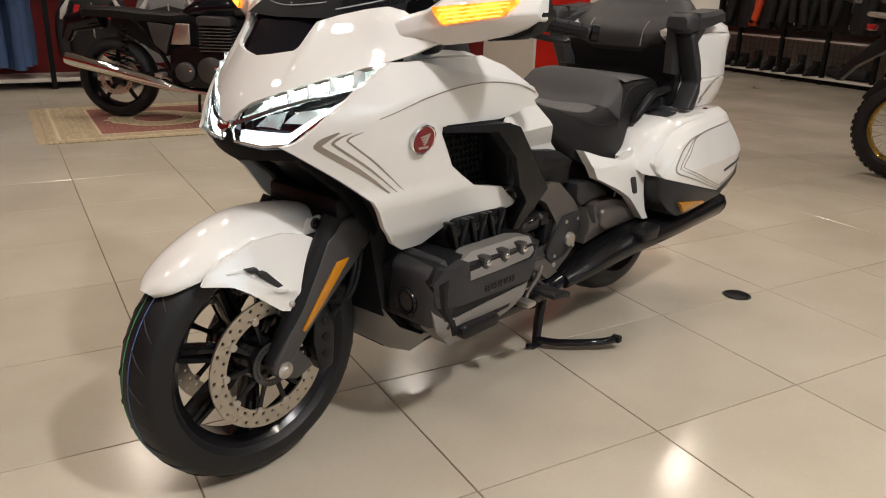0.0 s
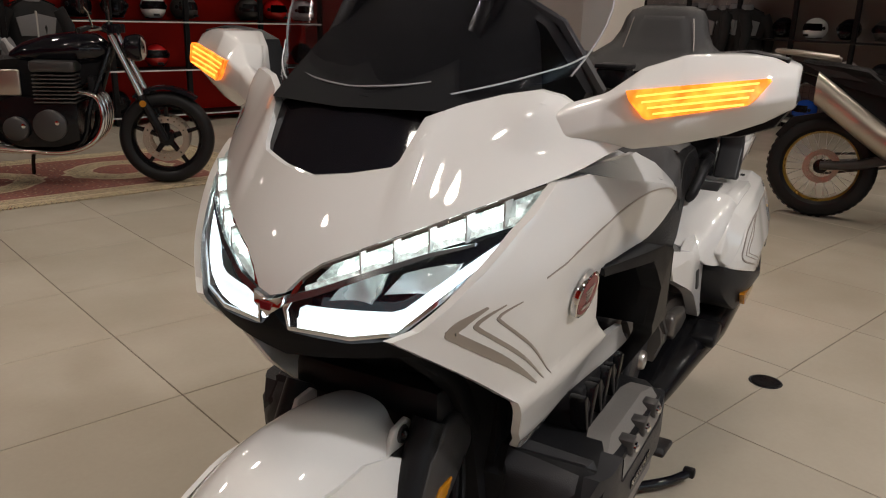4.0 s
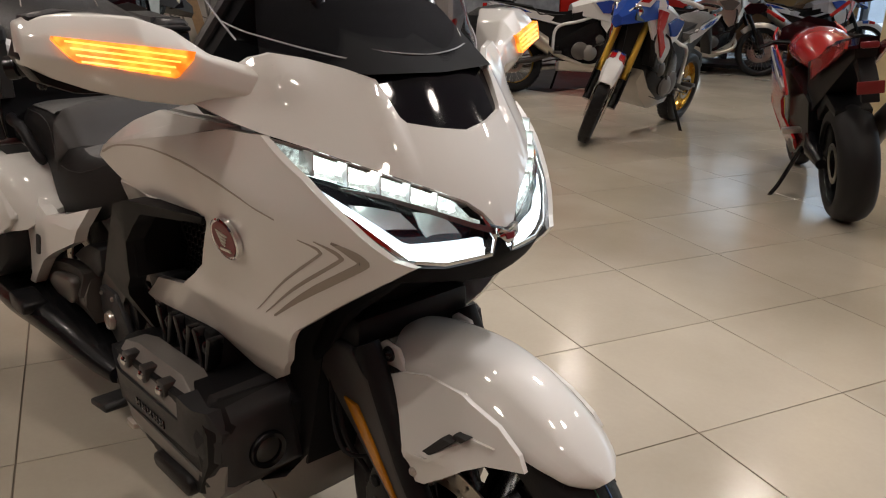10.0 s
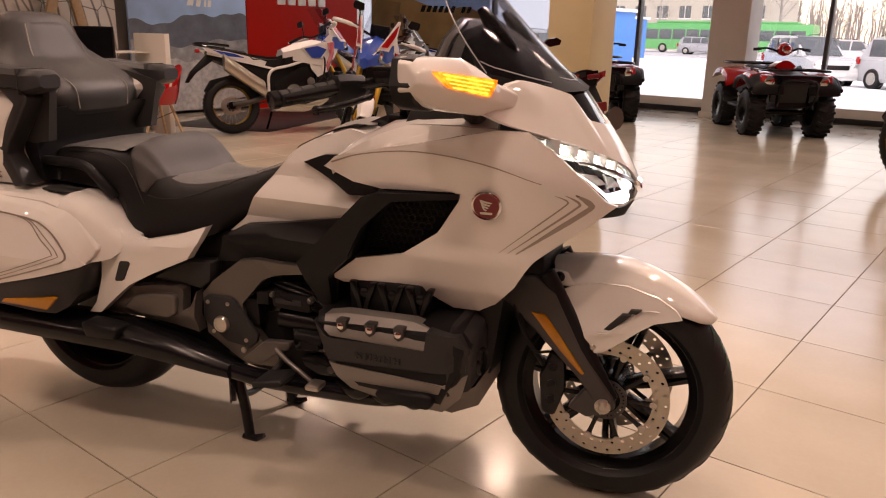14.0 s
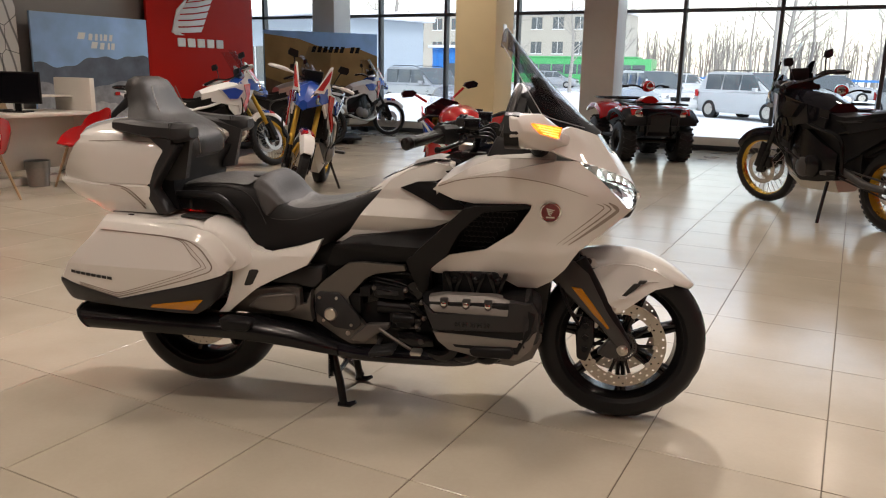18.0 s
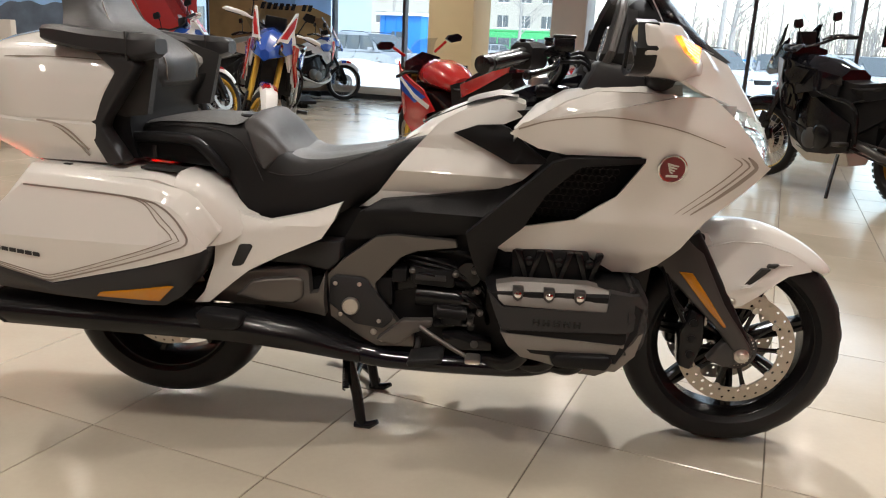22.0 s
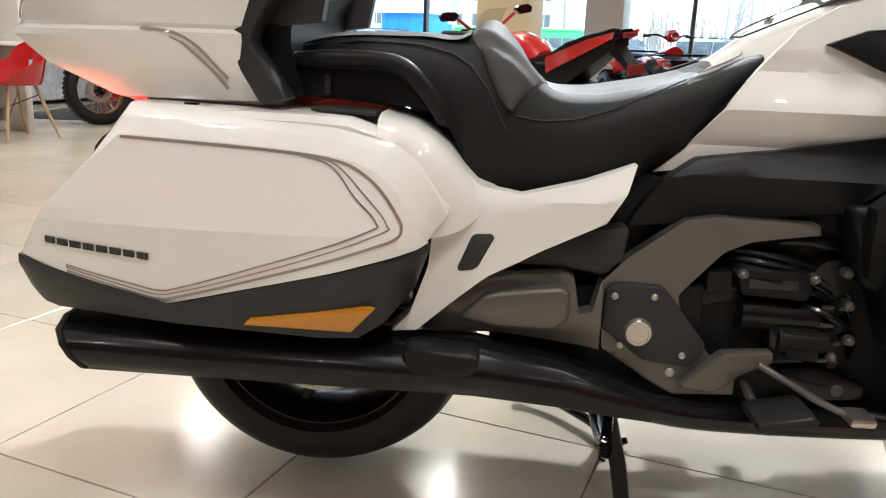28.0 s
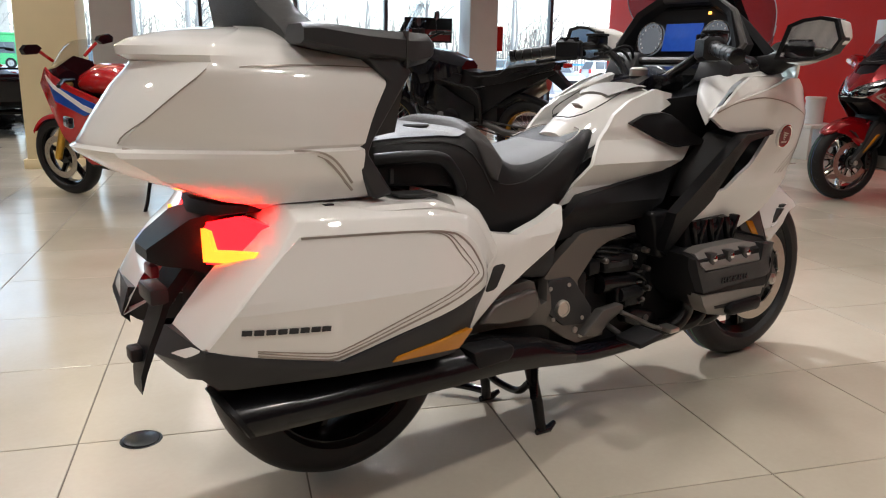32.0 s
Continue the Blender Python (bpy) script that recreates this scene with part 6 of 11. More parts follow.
for x in [0.02, 0.03, 0.06, 0.1, 0.16, 0.22, 0.28, 0.3] + [0.31 + 0.01 * k for k in range(16)] + [0.48 + 0.02 * k for k in range(15)] + [0.77, 0.785, 0.798, 0.81]:
    t, b, w = zt(x), zb(x), hw(x)
    rings.append([Vector((x, w * u, b + (t - b) * c - 0.006 * (1 - abs(u)) * (x > 0.42) - dome(x, u))) for u, c in crown])
seat = part("seat", loft(rings), LEATHER, gw, "black vinyl two-up seat with grey inserts", smooth=75)
for nm, xs, lift, lab in (("rider_insert", [0.455 + 0.01 * k for k in range(26)], 0.002, "grey rider seat insert"), ("passenger_insert", [0.05 + 0.0185 * k for k in range(16)], 0.003, "grey passenger seat insert")):
    rr = []
    for x in xs:
        w = hw(x) * (0.8 if x > 0.4 else 0.86)
        rr.append([Vector((x, w * u, zt(x) + lift - 0.006 * (1 - abs(u)) * (x > 0.42) - 0.008 * abs(u) ** 6)) for u in np.linspace(-1, 1, 9)] + [Vector((x, 0, zt(x) - 0.02))])
    part(nm, loft(rr), LEATHER2, seat, lab, smooth=75)
cu, cc = [q[0] for q in crown], [q[1] for q in crown]


def on_seat(x, k, out):
    """A point of the seat's surface: k runs over the crown from one side to the other; out: metres proud."""
    u, c = float(np.interp(k, range(13), cu)), float(np.interp(k, range(13), cc))
    t, b = zt(x), zb(x)
    up = max(0.0, c - 0.3) / 0.7
    return Vector((x, (hw(x) + out * (1 - up)) * u + (out * 0.6 if u > 0 else -out * 0.6) * (abs(u) > 0.9), b + (t - b) * c - 0.006 * (1 - abs(u)) * (x > 0.42) - dome(x, u) + out * up))


bol = []
for n in range(41):
    k = 2.0 + 8.0 * n / 40
    edge = abs(k - 6) / 4.0
    xa, xb = 0.325 + 0.062 * edge ** 4, 0.462 - 0.062 * edge ** 2
    bol.append([on_seat(xa + (xb - xa) * v, k, 0.0015 + 0.0085 * math.sin(math.pi * v) ** 0.5) for v in np.linspace(0, 1, 13)] + [on_seat(xb - 0.01, k, -0.012), on_seat(xa + 0.01, k, -0.012)])
part("lumbar_bolster", loft(bol), LEATHER4, seat, "dark grey lumbar bolster", smooth=80)
for s in (-1, 1):
    pts = curve([(0.70, s * 0.11, 0.822), (0.735, s * 0.106, 0.835), (0.77, s * 0.09, 0.85), (0.785, s * 0.05, 0.857), (0.787, 0, 0.858)], 4)
    part("piping", tube(pts, 0.0016, 5), STRIPE, seat)
    part("stitching", tube([on_seat(x, k if s < 0 else 12 - k, 0.002) for x, k in ((0.405, 1.95), (0.43, 2.05), (0.45, 2.2), (0.5, 2.5), (0.56, 2.8), (0.62, 3.2), (0.68, 3.8))], 0.0012, 5), LEATHER3, seat)
    part("stitching", tube([on_seat(x, k if s < 0 else 12 - k, 0.002) for x, k in ((0.06, 2.9), (0.15, 2.9), (0.25, 2.9), (0.3, 2.8), (0.33, 2.6), (0.36, 2.2), (0.39, 1.6))], 0.0014, 5), LEATHER3, seat)
    gr = part("grab_rail", tube(curve([(0.04, s * 0.2, 0.818), (0.13, s * 0.225, 0.825), (0.215, s * 0.23, 0.82), (0.255, s * 0.225, 0.79), (0.285, s * 0.215, 0.75), (0.29, s * 0.2, 0.735)], 5), [0.014] * 25 + [0.01], 12), BLACKM, gw, "black passenger grab rail")
    part("rail_pocket", slab([(0.04, 0.81), (0.21, 0.81), (0.27, 0.75), (0.2, 0.755), (0.06, 0.765)], 0.17, 0.205, s, 0.006), BLACKM, gr)
    part("latch", box(0.1, 0.11, s * 0.205, s * 0.212, 0.768, 0.8, 0.002), SEAM, gr)
cap = part("seat_cap", lathe([(0, 0.0), (0.03, 0.0), (0.034, -0.004), (0.034, -0.012), (0, -0.012)], 24, "Z", (0.30, 0, 0.876)), CHARCOAL, seat)

# ---- panniers ----
pbot = ease([-0.35, -0.295, -0.118, 0.018, 0.27, 0.295], [0.515, 0.502, 0.456, 0.491, 0.557, 0.566])
pout = ease([-0.35, -0.3, -0.15, 0.0, 0.2, 0.26, 0.30], [0.345, 0.362, 0.382, 0.389, 0.38, 0.354, 0.31])
PMID = lambda x: 0.578 - 0.03 * x
py = lambda x, z: pout(x) - float(np.interp(z, [0.44, PMID(x), 0.71], [0.02, 0.0, 0.031]))
PSIDE = [(-0.347, 0.517), (-0.325, 0.548), (-0.304, 0.579), (-0.26, 0.628), (-0.215, 0.671), (-0.172, 0.709), (-0.11, 0.7075), (-0.057, 0.705), (0.03, 0.701), (0.094, 0.697), (0.145, 0.692), (0.178, 0.684), (0.205, 0.671), (0.228, 0.65), (0.248, 0.62), (0.266, 0.592), (0.282, 0.564), (0.268, 0.557), (0.15, 0.5255), (0.018, 0.491), (-0.118, 0.456), (-0.2, 0.4775), (-0.295, 0.502)]
POFF = [  # for the top, front and foot of the rim: (dx, dz, y) of three inner rings, y from the rim where negative
    (),
    ((0.0, 0.026, -0.014), (0.0, 0.044, 0.305), (0.0, 0.047, 0.14)),
    ((0.012, 0.016, -0.018), (0.03, 0.04, 0.315), (0.03, 0.04, 0.14)),
    ((0.0, -0.003, -0.01), (0.0, -0.004, 0.3), (0.0, -0.004, 0.14)),
]
PKIND = [0] * 5 + [1] * 7 + [2] * 5 + [3] * 6
for s in (-1, 1):
    rim = [[], [], [], []]
    for (x, z), kind in zip(PSIDE, PKIND):
        y0 = py(x, z)
        rim[0].append(Vector((x, s * (y0 - 0.001), z)))
        low = (0.709 - z) / 0.192 if kind == 0 else 0.0  # towards its foot the tail end reaches further back and in
        tail_end = ((-0.003, 0.003, -0.006), (-0.022 - 0.008 * low, -0.004 - 0.028 * low, 0.255 + 0.031 * low), (-0.04 - 0.003 * low, -0.02 - 0.04 * low, 0.17 - 0.034 * low))
        for n, (dx, dz, yy) in enumerate(tail_end if kind == 0 else POFF[kind]):
            rim[n + 1].append(Vector((x + dx, s * (y0 + yy if yy < 0 else yy), z + dz)))
    pb = loft(rim, caps=False)
    bmesh.ops.recalc_face_normals(pb, faces=pb.faces)
    bevel_all(pb, 0.005, 3, 24)
    pn = part("pannier", pb, WHITE, gw, "glossy white side pannier", smooth=45)
    part("lid_face", shell(PSIDE, py, side(s), 0.006, 0.02, 0.0), WHITE, pn, smooth=5)
    part("top_lip", loft([[Vector((x, s * (y + dy), z + dz)) for dy, dz in ((-0.03, -0.004), (-0.03, 0.006), (-0.004, 0.004), (0.006, -0.006), (0.004, -0.016))] for x, y, z in ((-0.03, 0.318, 0.741), (0.0, 0.322, 0.742), (0.09, 0.322, 0.741), (0.16, 0.32, 0.737), (0.205, 0.316, 0.722), (0.245, 0.312, 0.69), (0.285, 0.305, 0.645), (0.31, 0.295, 0.615))]), WHITE, pn, "raised lip along the lid")
    part("pannier_base", loft([[Vector((x, s * y, z)) for x, y, z in ((-0.393, 0.136, 0.459), (-0.379, 0.286, 0.487), (-0.378, 0.284, 0.473), (-0.366, 0.265, 0.445), (-0.372, 0.15, 0.435))]] + [[Vector((x - q, s * y, z)) for y, z, q in ((0.15, pbot(x) + 0.004, 0.02), (pout(x) - 0.008, pbot(x) + 0.001, 0), (pout(x) - 0.006, pbot(x) - 0.012, 0), (pout(x) - 0.035, zl, 0), (0.17, zl - 0.005, 0.02))] for x, zl in ((-0.352, 0.455), (-0.335, 0.44), (-0.325, 0.434), (-0.3, 0.43), (-0.1, 0.421), (0.12, 0.414), (0.18, 0.414), (0.22, 0.438), (0.263, 0.49), (0.283, 0.548))]), CHARCOAL, pn, "charcoal pannier lower shell")
    part("reflector", slab([(0.011, 0.434), (0.022, 0.446), (0.198, 0.472), (0.21, 0.47), (0.175, 0.432)], 0.362, 0.3765, s, 0.002), AMBER, pn, "amber side reflector")
    lines = (
        ([(-0.17, 0.7055), (-0.057, 0.702), (0.094, 0.694), (0.15, 0.686), (0.18, 0.674), (0.211, 0.648), (0.238, 0.609), (0.245, 0.59), (0.237, 0.576), (0.2, 0.562), (0.018, 0.503), (-0.09, 0.471), (-0.118, 0.466), (-0.15, 0.471), (-0.264, 0.499)], 0.0042),
        ([(0.1, 0.693), (0.135, 0.687), (0.158, 0.675), (0.19, 0.641), (0.224, 0.597), (0.205, 0.58), (0.018, 0.512), (-0.09, 0.4785), (-0.118, 0.4735), (-0.15, 0.478), (-0.264, 0.505)], 0.002),
        ([(0.1, 0.692), (0.13, 0.685), (0.152, 0.671), (0.178, 0.636), (0.209, 0.6), (0.19, 0.584), (0.018, 0.521), (-0.09, 0.485), (-0.118, 0.48), (-0.15, 0.485), (-0.264, 0.509)], 0.0024),
    )
    for pts, wd in lines:
        part("stripe", strip(rounded(pts, 5), wd, py, side(s), 0.0012), STRIPE, pn, "bronze-grey pinstripe")
    for k in range(8):
        x = -0.292 + 0.0212 * k
        z = 0.5435 - 0.09 * (x + 0.292)
        part("lettering_bar", strip([(x, z + 0.005), (x + 0.0165, z + 0.005 - 0.0015)], 0.01, py, side(s), 0.0035), CHARCOAL, pn, "plain dark raised bar")
    part("top_recess", slab([(0.09, 0.752), (0.19, 0.747), (0.19, 0.741), (0.09, 0.746)], 0.2, 0.262, s, 0.001), SEAM, pn)
    part("lid_catch", box(-0.095, -0.075, s * 0.29 - 0.006, s * 0.29 + 0.006, 0.748, 0.7535, 0.001), BLACKP, pn)
    part("pannier_link", loft([[Vector((x, s * y, z)) for y, z in ((0.13, zb2), (0.13, zt2), (yo - 0.05, zt2), (yo - 0.02, zt2 - 0.008), (yo, zt2 - 0.03), (yo, zb2))] for x, zb2, zt2, yo in ((0.2, 0.56, 0.748, 0.322), (0.25, 0.562, 0.735, 0.318), (0.28, 0.565, 0.717, 0.31), (0.305, 0.568, 0.695, 0.298), (0.33, 0.575, 0.665, 0.283), (0.35, 0.59, 0.645, 0.27), (0.38, 0.61, 0.634, 0.25))]), WHITE, gw, smooth=50)
    # tail lamp
    TL = ((-0.264, 0.065, 0.693), (-0.227, 0.176, 0.722), (-0.178, 0.338, 0.714), (-0.228, 0.297, 0.66), (-0.262, 0.2, 0.634), (-0.278, 0.13, 0.622))
    tl = part("tail_lamp", loft([[Vector((x, s * y, z)) for x, y, z in TL], [Vector((x + 0.012, s * (y - 0.004), z)) for x, y, z in TL]]), TAILR, gw, "lit red tail lamp")
    # opaque back added to keep the lens glow out of the pannier gap
    part("lamp_housing", loft([[Vector((x + 0.014, s * (y - 0.004), z)) for x, y, z in TL], [Vector((x + 0.07, s * (y - 0.03), z - 0.004)) for x, y, z in TL]]), BLACKM, tl)
    TG = ((-0.272, 0.085, 0.686), (-0.264, 0.11, 0.684), (-0.27, 0.155, 0.655), (-0.236, 0.288, 0.674), (-0.236, 0.285, 0.662), (-0.267, 0.2, 0.638), (-0.284, 0.13, 0.627))
    part("light_guide", loft([[Vector((x, s * y, z)) for x, y, z in TG], [Vector((x + 0.012, s * y, z)) for x, y, z in TG]]), TAILY, tl, "bright orange light guide")
part("tail_bridge", loft([[Vector((x, y, z)) for x, z in q] for y, q in ((-0.2, ((-0.215, 0.734), (-0.21, 0.744), (-0.16, 0.752), (-0.16, 0.734))), (-0.12, ((-0.25, 0.716), (-0.245, 0.738), (-0.16, 0.752), (-0.16, 0.715))), (0.0, ((-0.275, 0.705), (-0.265, 0.735), (-0.16, 0.754), (-0.16, 0.705))), (0.12, ((-0.25, 0.716), (-0.245, 0.738), (-0.16, 0.752), (-0.16, 0.715))), (0.2, ((-0.215, 0.734), (-0.21, 0.744), (-0.16, 0.752), (-0.16, 0.734))))]), BLACKM, gw, "black bridge between tail and top case")
tail = part("tail_unit", loft([[Vector((x, y, z)) for y, z in ((-w, zt2), (w, zt2), (w * 1.1, (zt2 + zb2) / 2), (w, zb2), (-w, zb2), (-w * 1.1, (zt2 + zb2) / 2))] for x, w, zt2, zb2 in ((-0.372, 0.045, 0.645, 0.622), (-0.35, 0.06, 0.664, 0.612), (-0.29, 0.075, 0.705, 0.6), (-0.1, 0.1, 0.74, 0.5))]), BLACKM, gw, "black tail unit")
# unseen plate added to stop tail lamp glow leaking towards the seat
part("bulkhead", box(-0.16, -0.15, -0.275, 0.275, 0.6, 0.738, 0.002), BLACKM, tail)
part("reflector", box(-0.362, -0.345, -0.03, 0.03, 0.578, 0.604, 0.004), BADGER, tail)
part("plate_bracket", loft([[Vector((x, y, z)) for y, z in ((-w, z0 + 0.02), (w, z0 + 0.02), (w, z0 - 0.02), (-w, z0 - 0.02))] for x, w, z0 in ((-0.28, 0.055, 0.61), (-0.335, 0.05, 0.54), (-0.358, 0.045, 0.47), (-0.385, 0.04, 0.4), (-0.398, 0.036, 0.352))]), BLACKM, tail, "black plate bracket")
part("plate_lamp", box(-0.372, -0.32, -0.05, 0.05, 0.525, 0.56, 0.006), CHARCOAL, tail)
part("bracket_screw", box(-0.412, -0.385, -0.022, 0.022, 0.4, 0.43, 0.005), BLACKM, tail)

# ---- top case ----
# levels: z, front x, half width, crease x and y, rear x
lev = (
    (0.738, 0.03, 0.21, -0.19, 0.15, -0.21), (0.757, 0.04, 0.265, -0.26, 0.19, -0.3), (0.80, 0.02, 0.288, -0.36, 0.19, -0.41), (0.845, 0.0, 0.3, -0.432, 0.165, -0.48), (0.855, -0.005, 0.302, -0.44, 0.155, -0.487),
    (0.861, -0.005, 0.297, -0.43, 0.148, -0.476), (0.867, 0.0, 0.3, -0.43, 0.145, -0.474), (0.92, 0.025, 0.297, -0.385, 0.195, -0.44), (0.97, 0.06, 0.289, -0.335, 0.235, -0.405), (1.0, 0.082, 0.279, -0.302, 0.252, -0.376),
    (1.016, 0.08, 0.268, -0.287, 0.25, -0.365), (1.028, 0.065, 0.258, -0.287, 0.247, -0.39), (1.044, 0.03, 0.236, -0.275, 0.225, -0.394), (1.058, 0.0, 0.2, -0.25, 0.19, -0.37), (1.076, -0.06, 0.15, -0.2, 0.14, -0.3), (1.086, -0.1, 0.1, -0.17, 0.09, -0.22),
)
fine = []
for a, b in zip(lev, lev[1:]):
    fine += [tuple(p + (q - p) * n / 3 for p, q in zip(a, b)) for n in range(3)]
rings = []
for z, xf, w, xc, yc, xr in fine + [lev[-1]]:
    flank_ = [(xf, w * 0.97), (xf - 0.02, w), (-0.07, w), (-0.13, w * 0.999), (-0.19, w * 0.99 if xc < -0.25 else w * 0.96)]
    p0, p1 = Vector(flank_[-1]), Vector((xc, yc))
    bend = (p0 + p1) / 2 + Vector((-0.006, 0.014))
    turn_ = [tuple((1 - t) ** 2 * p0 + 2 * t * (1 - t) * bend + t * t * p1) for t in (0.25, 0.5, 0.75, 0.92)]
    tail_ = [(xc + (xr - xc) * f, yc * g) for f, g in ((0.06, 0.96), (0.25, 0.82), (0.5, 0.62), (0.75, 0.38), (0.92, 0.16))]
    half = flank_ + turn_ + [(xc, yc)] + tail_ + [(xr, 0.0)]
    rings.append([Vector((x, -y, z)) for x, y in half] + [Vector((x, y, z)) for x, y in half[-2::-1]])
case = part("top_case", loft(rings), WHITE, gw, "glossy white top case with red lamp glow below", smooth=28)
zs_ = [q[0] for q in lev]
case_w, case_xc, case_yc = ease(zs_, [q[2] for q in lev]), ease(zs_, [q[3] for q in lev]), ease(zs_, [q[4] for q in lev])


def case_d(x, z):
    w, xc, yc = case_w(z), case_xc(z), case_yc(z)
    if x > -0.15:
        return w
    f = min(1.0, (x + 0.15) / (xc + 0.15))
    return w + (yc - w) * f + 0.018 * 4 * f * (1 - f) * 0.5


for s in (-1, 1):
    part("lid_seam", strip([(-0.425 + 0.02 * k, 0.862 - 0.0002 * k) for k in range(15)] + rounded([(-0.13, 0.858), (-0.1, 0.853), (-0.07, 0.835), (-0.03, 0.79)], 4), 0.004, case_d, side(s), 0.0015), STRIPE, case)
    part("lid_seam", tube([(case_xc(z) - 0.0005, s * (case_yc(z) + 0.0005), z) for z in np.linspace(0.87, 1.005, 16)], 0.0014, 5), STRIPE, case)
    part("lid_seam", strip(rounded([(-0.27, 1.006), (-0.2, 1.012), (-0.1, 1.014), (0.0, 1.012), (0.06, 1.008)], 5), 0.0022, case_d, side(s), 0.0008), STRIPE, case)
    part("stripe", strip(rounded([(-0.11, 0.848), (-0.09, 0.838), (-0.06, 0.81), (-0.03, 0.775)], 4), [0.002] * 4 + [0.004] * 9, case_d, side(s), 0.0015), STRIPE, case)
    part("case_trim", slab([(0.062, 1.035), (0.105, 1.005), (0.015, 0.87), (0.005, 0.845), (0.062, 0.762), (0.02, 0.752), (-0.035, 0.845), (-0.025, 0.87), (0.05, 0.985), (0.0, 1.03)], 0.225, 0.293, s, 0.008, 3), CHARCOAL, gw, "charcoal trim along the top case")
    arm = part("armrest", loft([[Vector((x, s * (0.255 + a * w), z0 + b * h)) for a, b in ((-1, -0.7), (-0.6, -1), (0.6, -1), (1, -0.6), (1, 0.5), (0.7, 1), (-0.7, 1), (-1, 0.5))] for x, w, z0, h in ((-0.13, 0.04, 1.07, 0.018), (-0.1, 0.05, 1.068, 0.024), (0.0, 0.05, 1.055, 0.028), (0.075, 0.045, 1.05, 0.03), (0.1, 0.045, 1.046, 0.034), (0.14, 0.045, 1.05, 0.028), (0.155, 0.035, 1.05, 0.018))]), CHARCOAL, gw, "charcoal passenger armrest")
    part("arm_joint", box(0.084, 0.088, s * 0.255 - 0.047, s * 0.255 + 0.047, 1.012, 1.082, 0.0), SEAM, arm)
part("case_latch", box(-0.49, -0.48, -0.03, 0.03, 0.89, 0.91, 0.003), BLACKP, case)

# backrest
brs = ((0.935, 0.06, -0.06, 0.14), (0.942, 0.085, -0.06, 0.18), (0.965, 0.1, -0.08, 0.21), (1.0, 0.105, -0.09, 0.222), (1.03, 0.09, -0.1, 0.226), (1.055, 0.055, -0.12, 0.224), (1.08, 0.0, -0.13, 0.215), (1.10, -0.035, -0.14, 0.19), (1.125, -0.055, -0.155, 0.155), (1.16, -0.072, -0.168, 0.135), (1.2, -0.09, -0.178, 0.125), (1.222, -0.105, -0.175, 0.11), (1.236, -0.13, -0.165, 0.075))
rings = []
for z, xf, xb, w in brs:
    d = xf - xb
    rings.append([Vector((xb + d * (1 - 0.35 * abs(u) ** 4), w * u, z)) for u in np.linspace(-1, 1, 15)] + [Vector((xb, w * 0.9 * u, z)) for u in np.linspace(1, -1, 5)])
part("seat_back_panel", loft([[Vector((x, 0.224 * u, z)) for u in np.linspace(-1, 1, 9)] + [Vector((x - 0.05, 0.22, z)), Vector((x - 0.05, -0.22, z))] for x, z in ((0.07, 0.765), (0.058, 0.8), (0.05, 0.85), (0.055, 0.9), (0.085, 0.95), (0.09, 0.97))]), BLACKM, gw, "black panel below the passenger backrest")
rest_ = part("backrest", loft(rings), LEATHER3, gw, "black vinyl passenger backrest with piping", smooth=75)
bz_, bf_, bb_, bw_ = [q[0] for q in brs], ease([q[0] for q in brs], [q[1] for q in brs]), ease([q[0] for q in brs], [q[2] for q in brs]), ease([q[0] for q in brs], [q[3] for q in brs])
rings = []
for n in range(19):
    z = 0.956 + 0.25 * n / 18
    half = min(0.105, 0.8 * bw_(z)) * (1 - 0.35 * (n / 18) ** 3)
    rings.append([Vector((bb_(z) + (bf_(z) - bb_(z)) * (1 - 0.35 * abs(half * u / bw_(z)) ** 4) + 0.005 * (1 - u ** 8) - 0.002, half * u, z)) for u in np.linspace(-1, 1, 13)] + [Vector((bf_(z) - 0.03, 0, z))])
part("backrest_insert", loft(rings), LEATHER3, rest_, "grey stitched backrest insert", smooth=75)
for s in (-1, 1):
    part("wing", loft([[Vector((x, s * y, z)) for x, y, z in ((-0.06, 0.15, 0.9), (-0.06, 0.15, 1.08), (-0.1, 0.22, 1.09), (-0.09, 0.23, 0.9))], [Vector((x, s * y, z)) for x, y, z in ((0.03, 0.18, 0.87), (0.03, 0.19, 1.06), (0.05, 0.23, 1.07), (0.04, 0.225, 0.87))], [Vector((x, s * y, z)) for x, y, z in ((0.10, 0.2, 0.88), (0.13, 0.21, 1.03), (0.13, 0.235, 1.03), (0.10, 0.23, 0.88))]]), LEATHER3, rest_)
    part("piping", tube(curve([(0.1, s * 0.1, 0.962), (0.088, s * 0.108, 1.03), (-0.02, s * 0.11, 1.08), (-0.055, s * 0.105, 1.12), (-0.085, s * 0.09, 1.2)], 5), 0.002, 5), STRIPE, rest_)


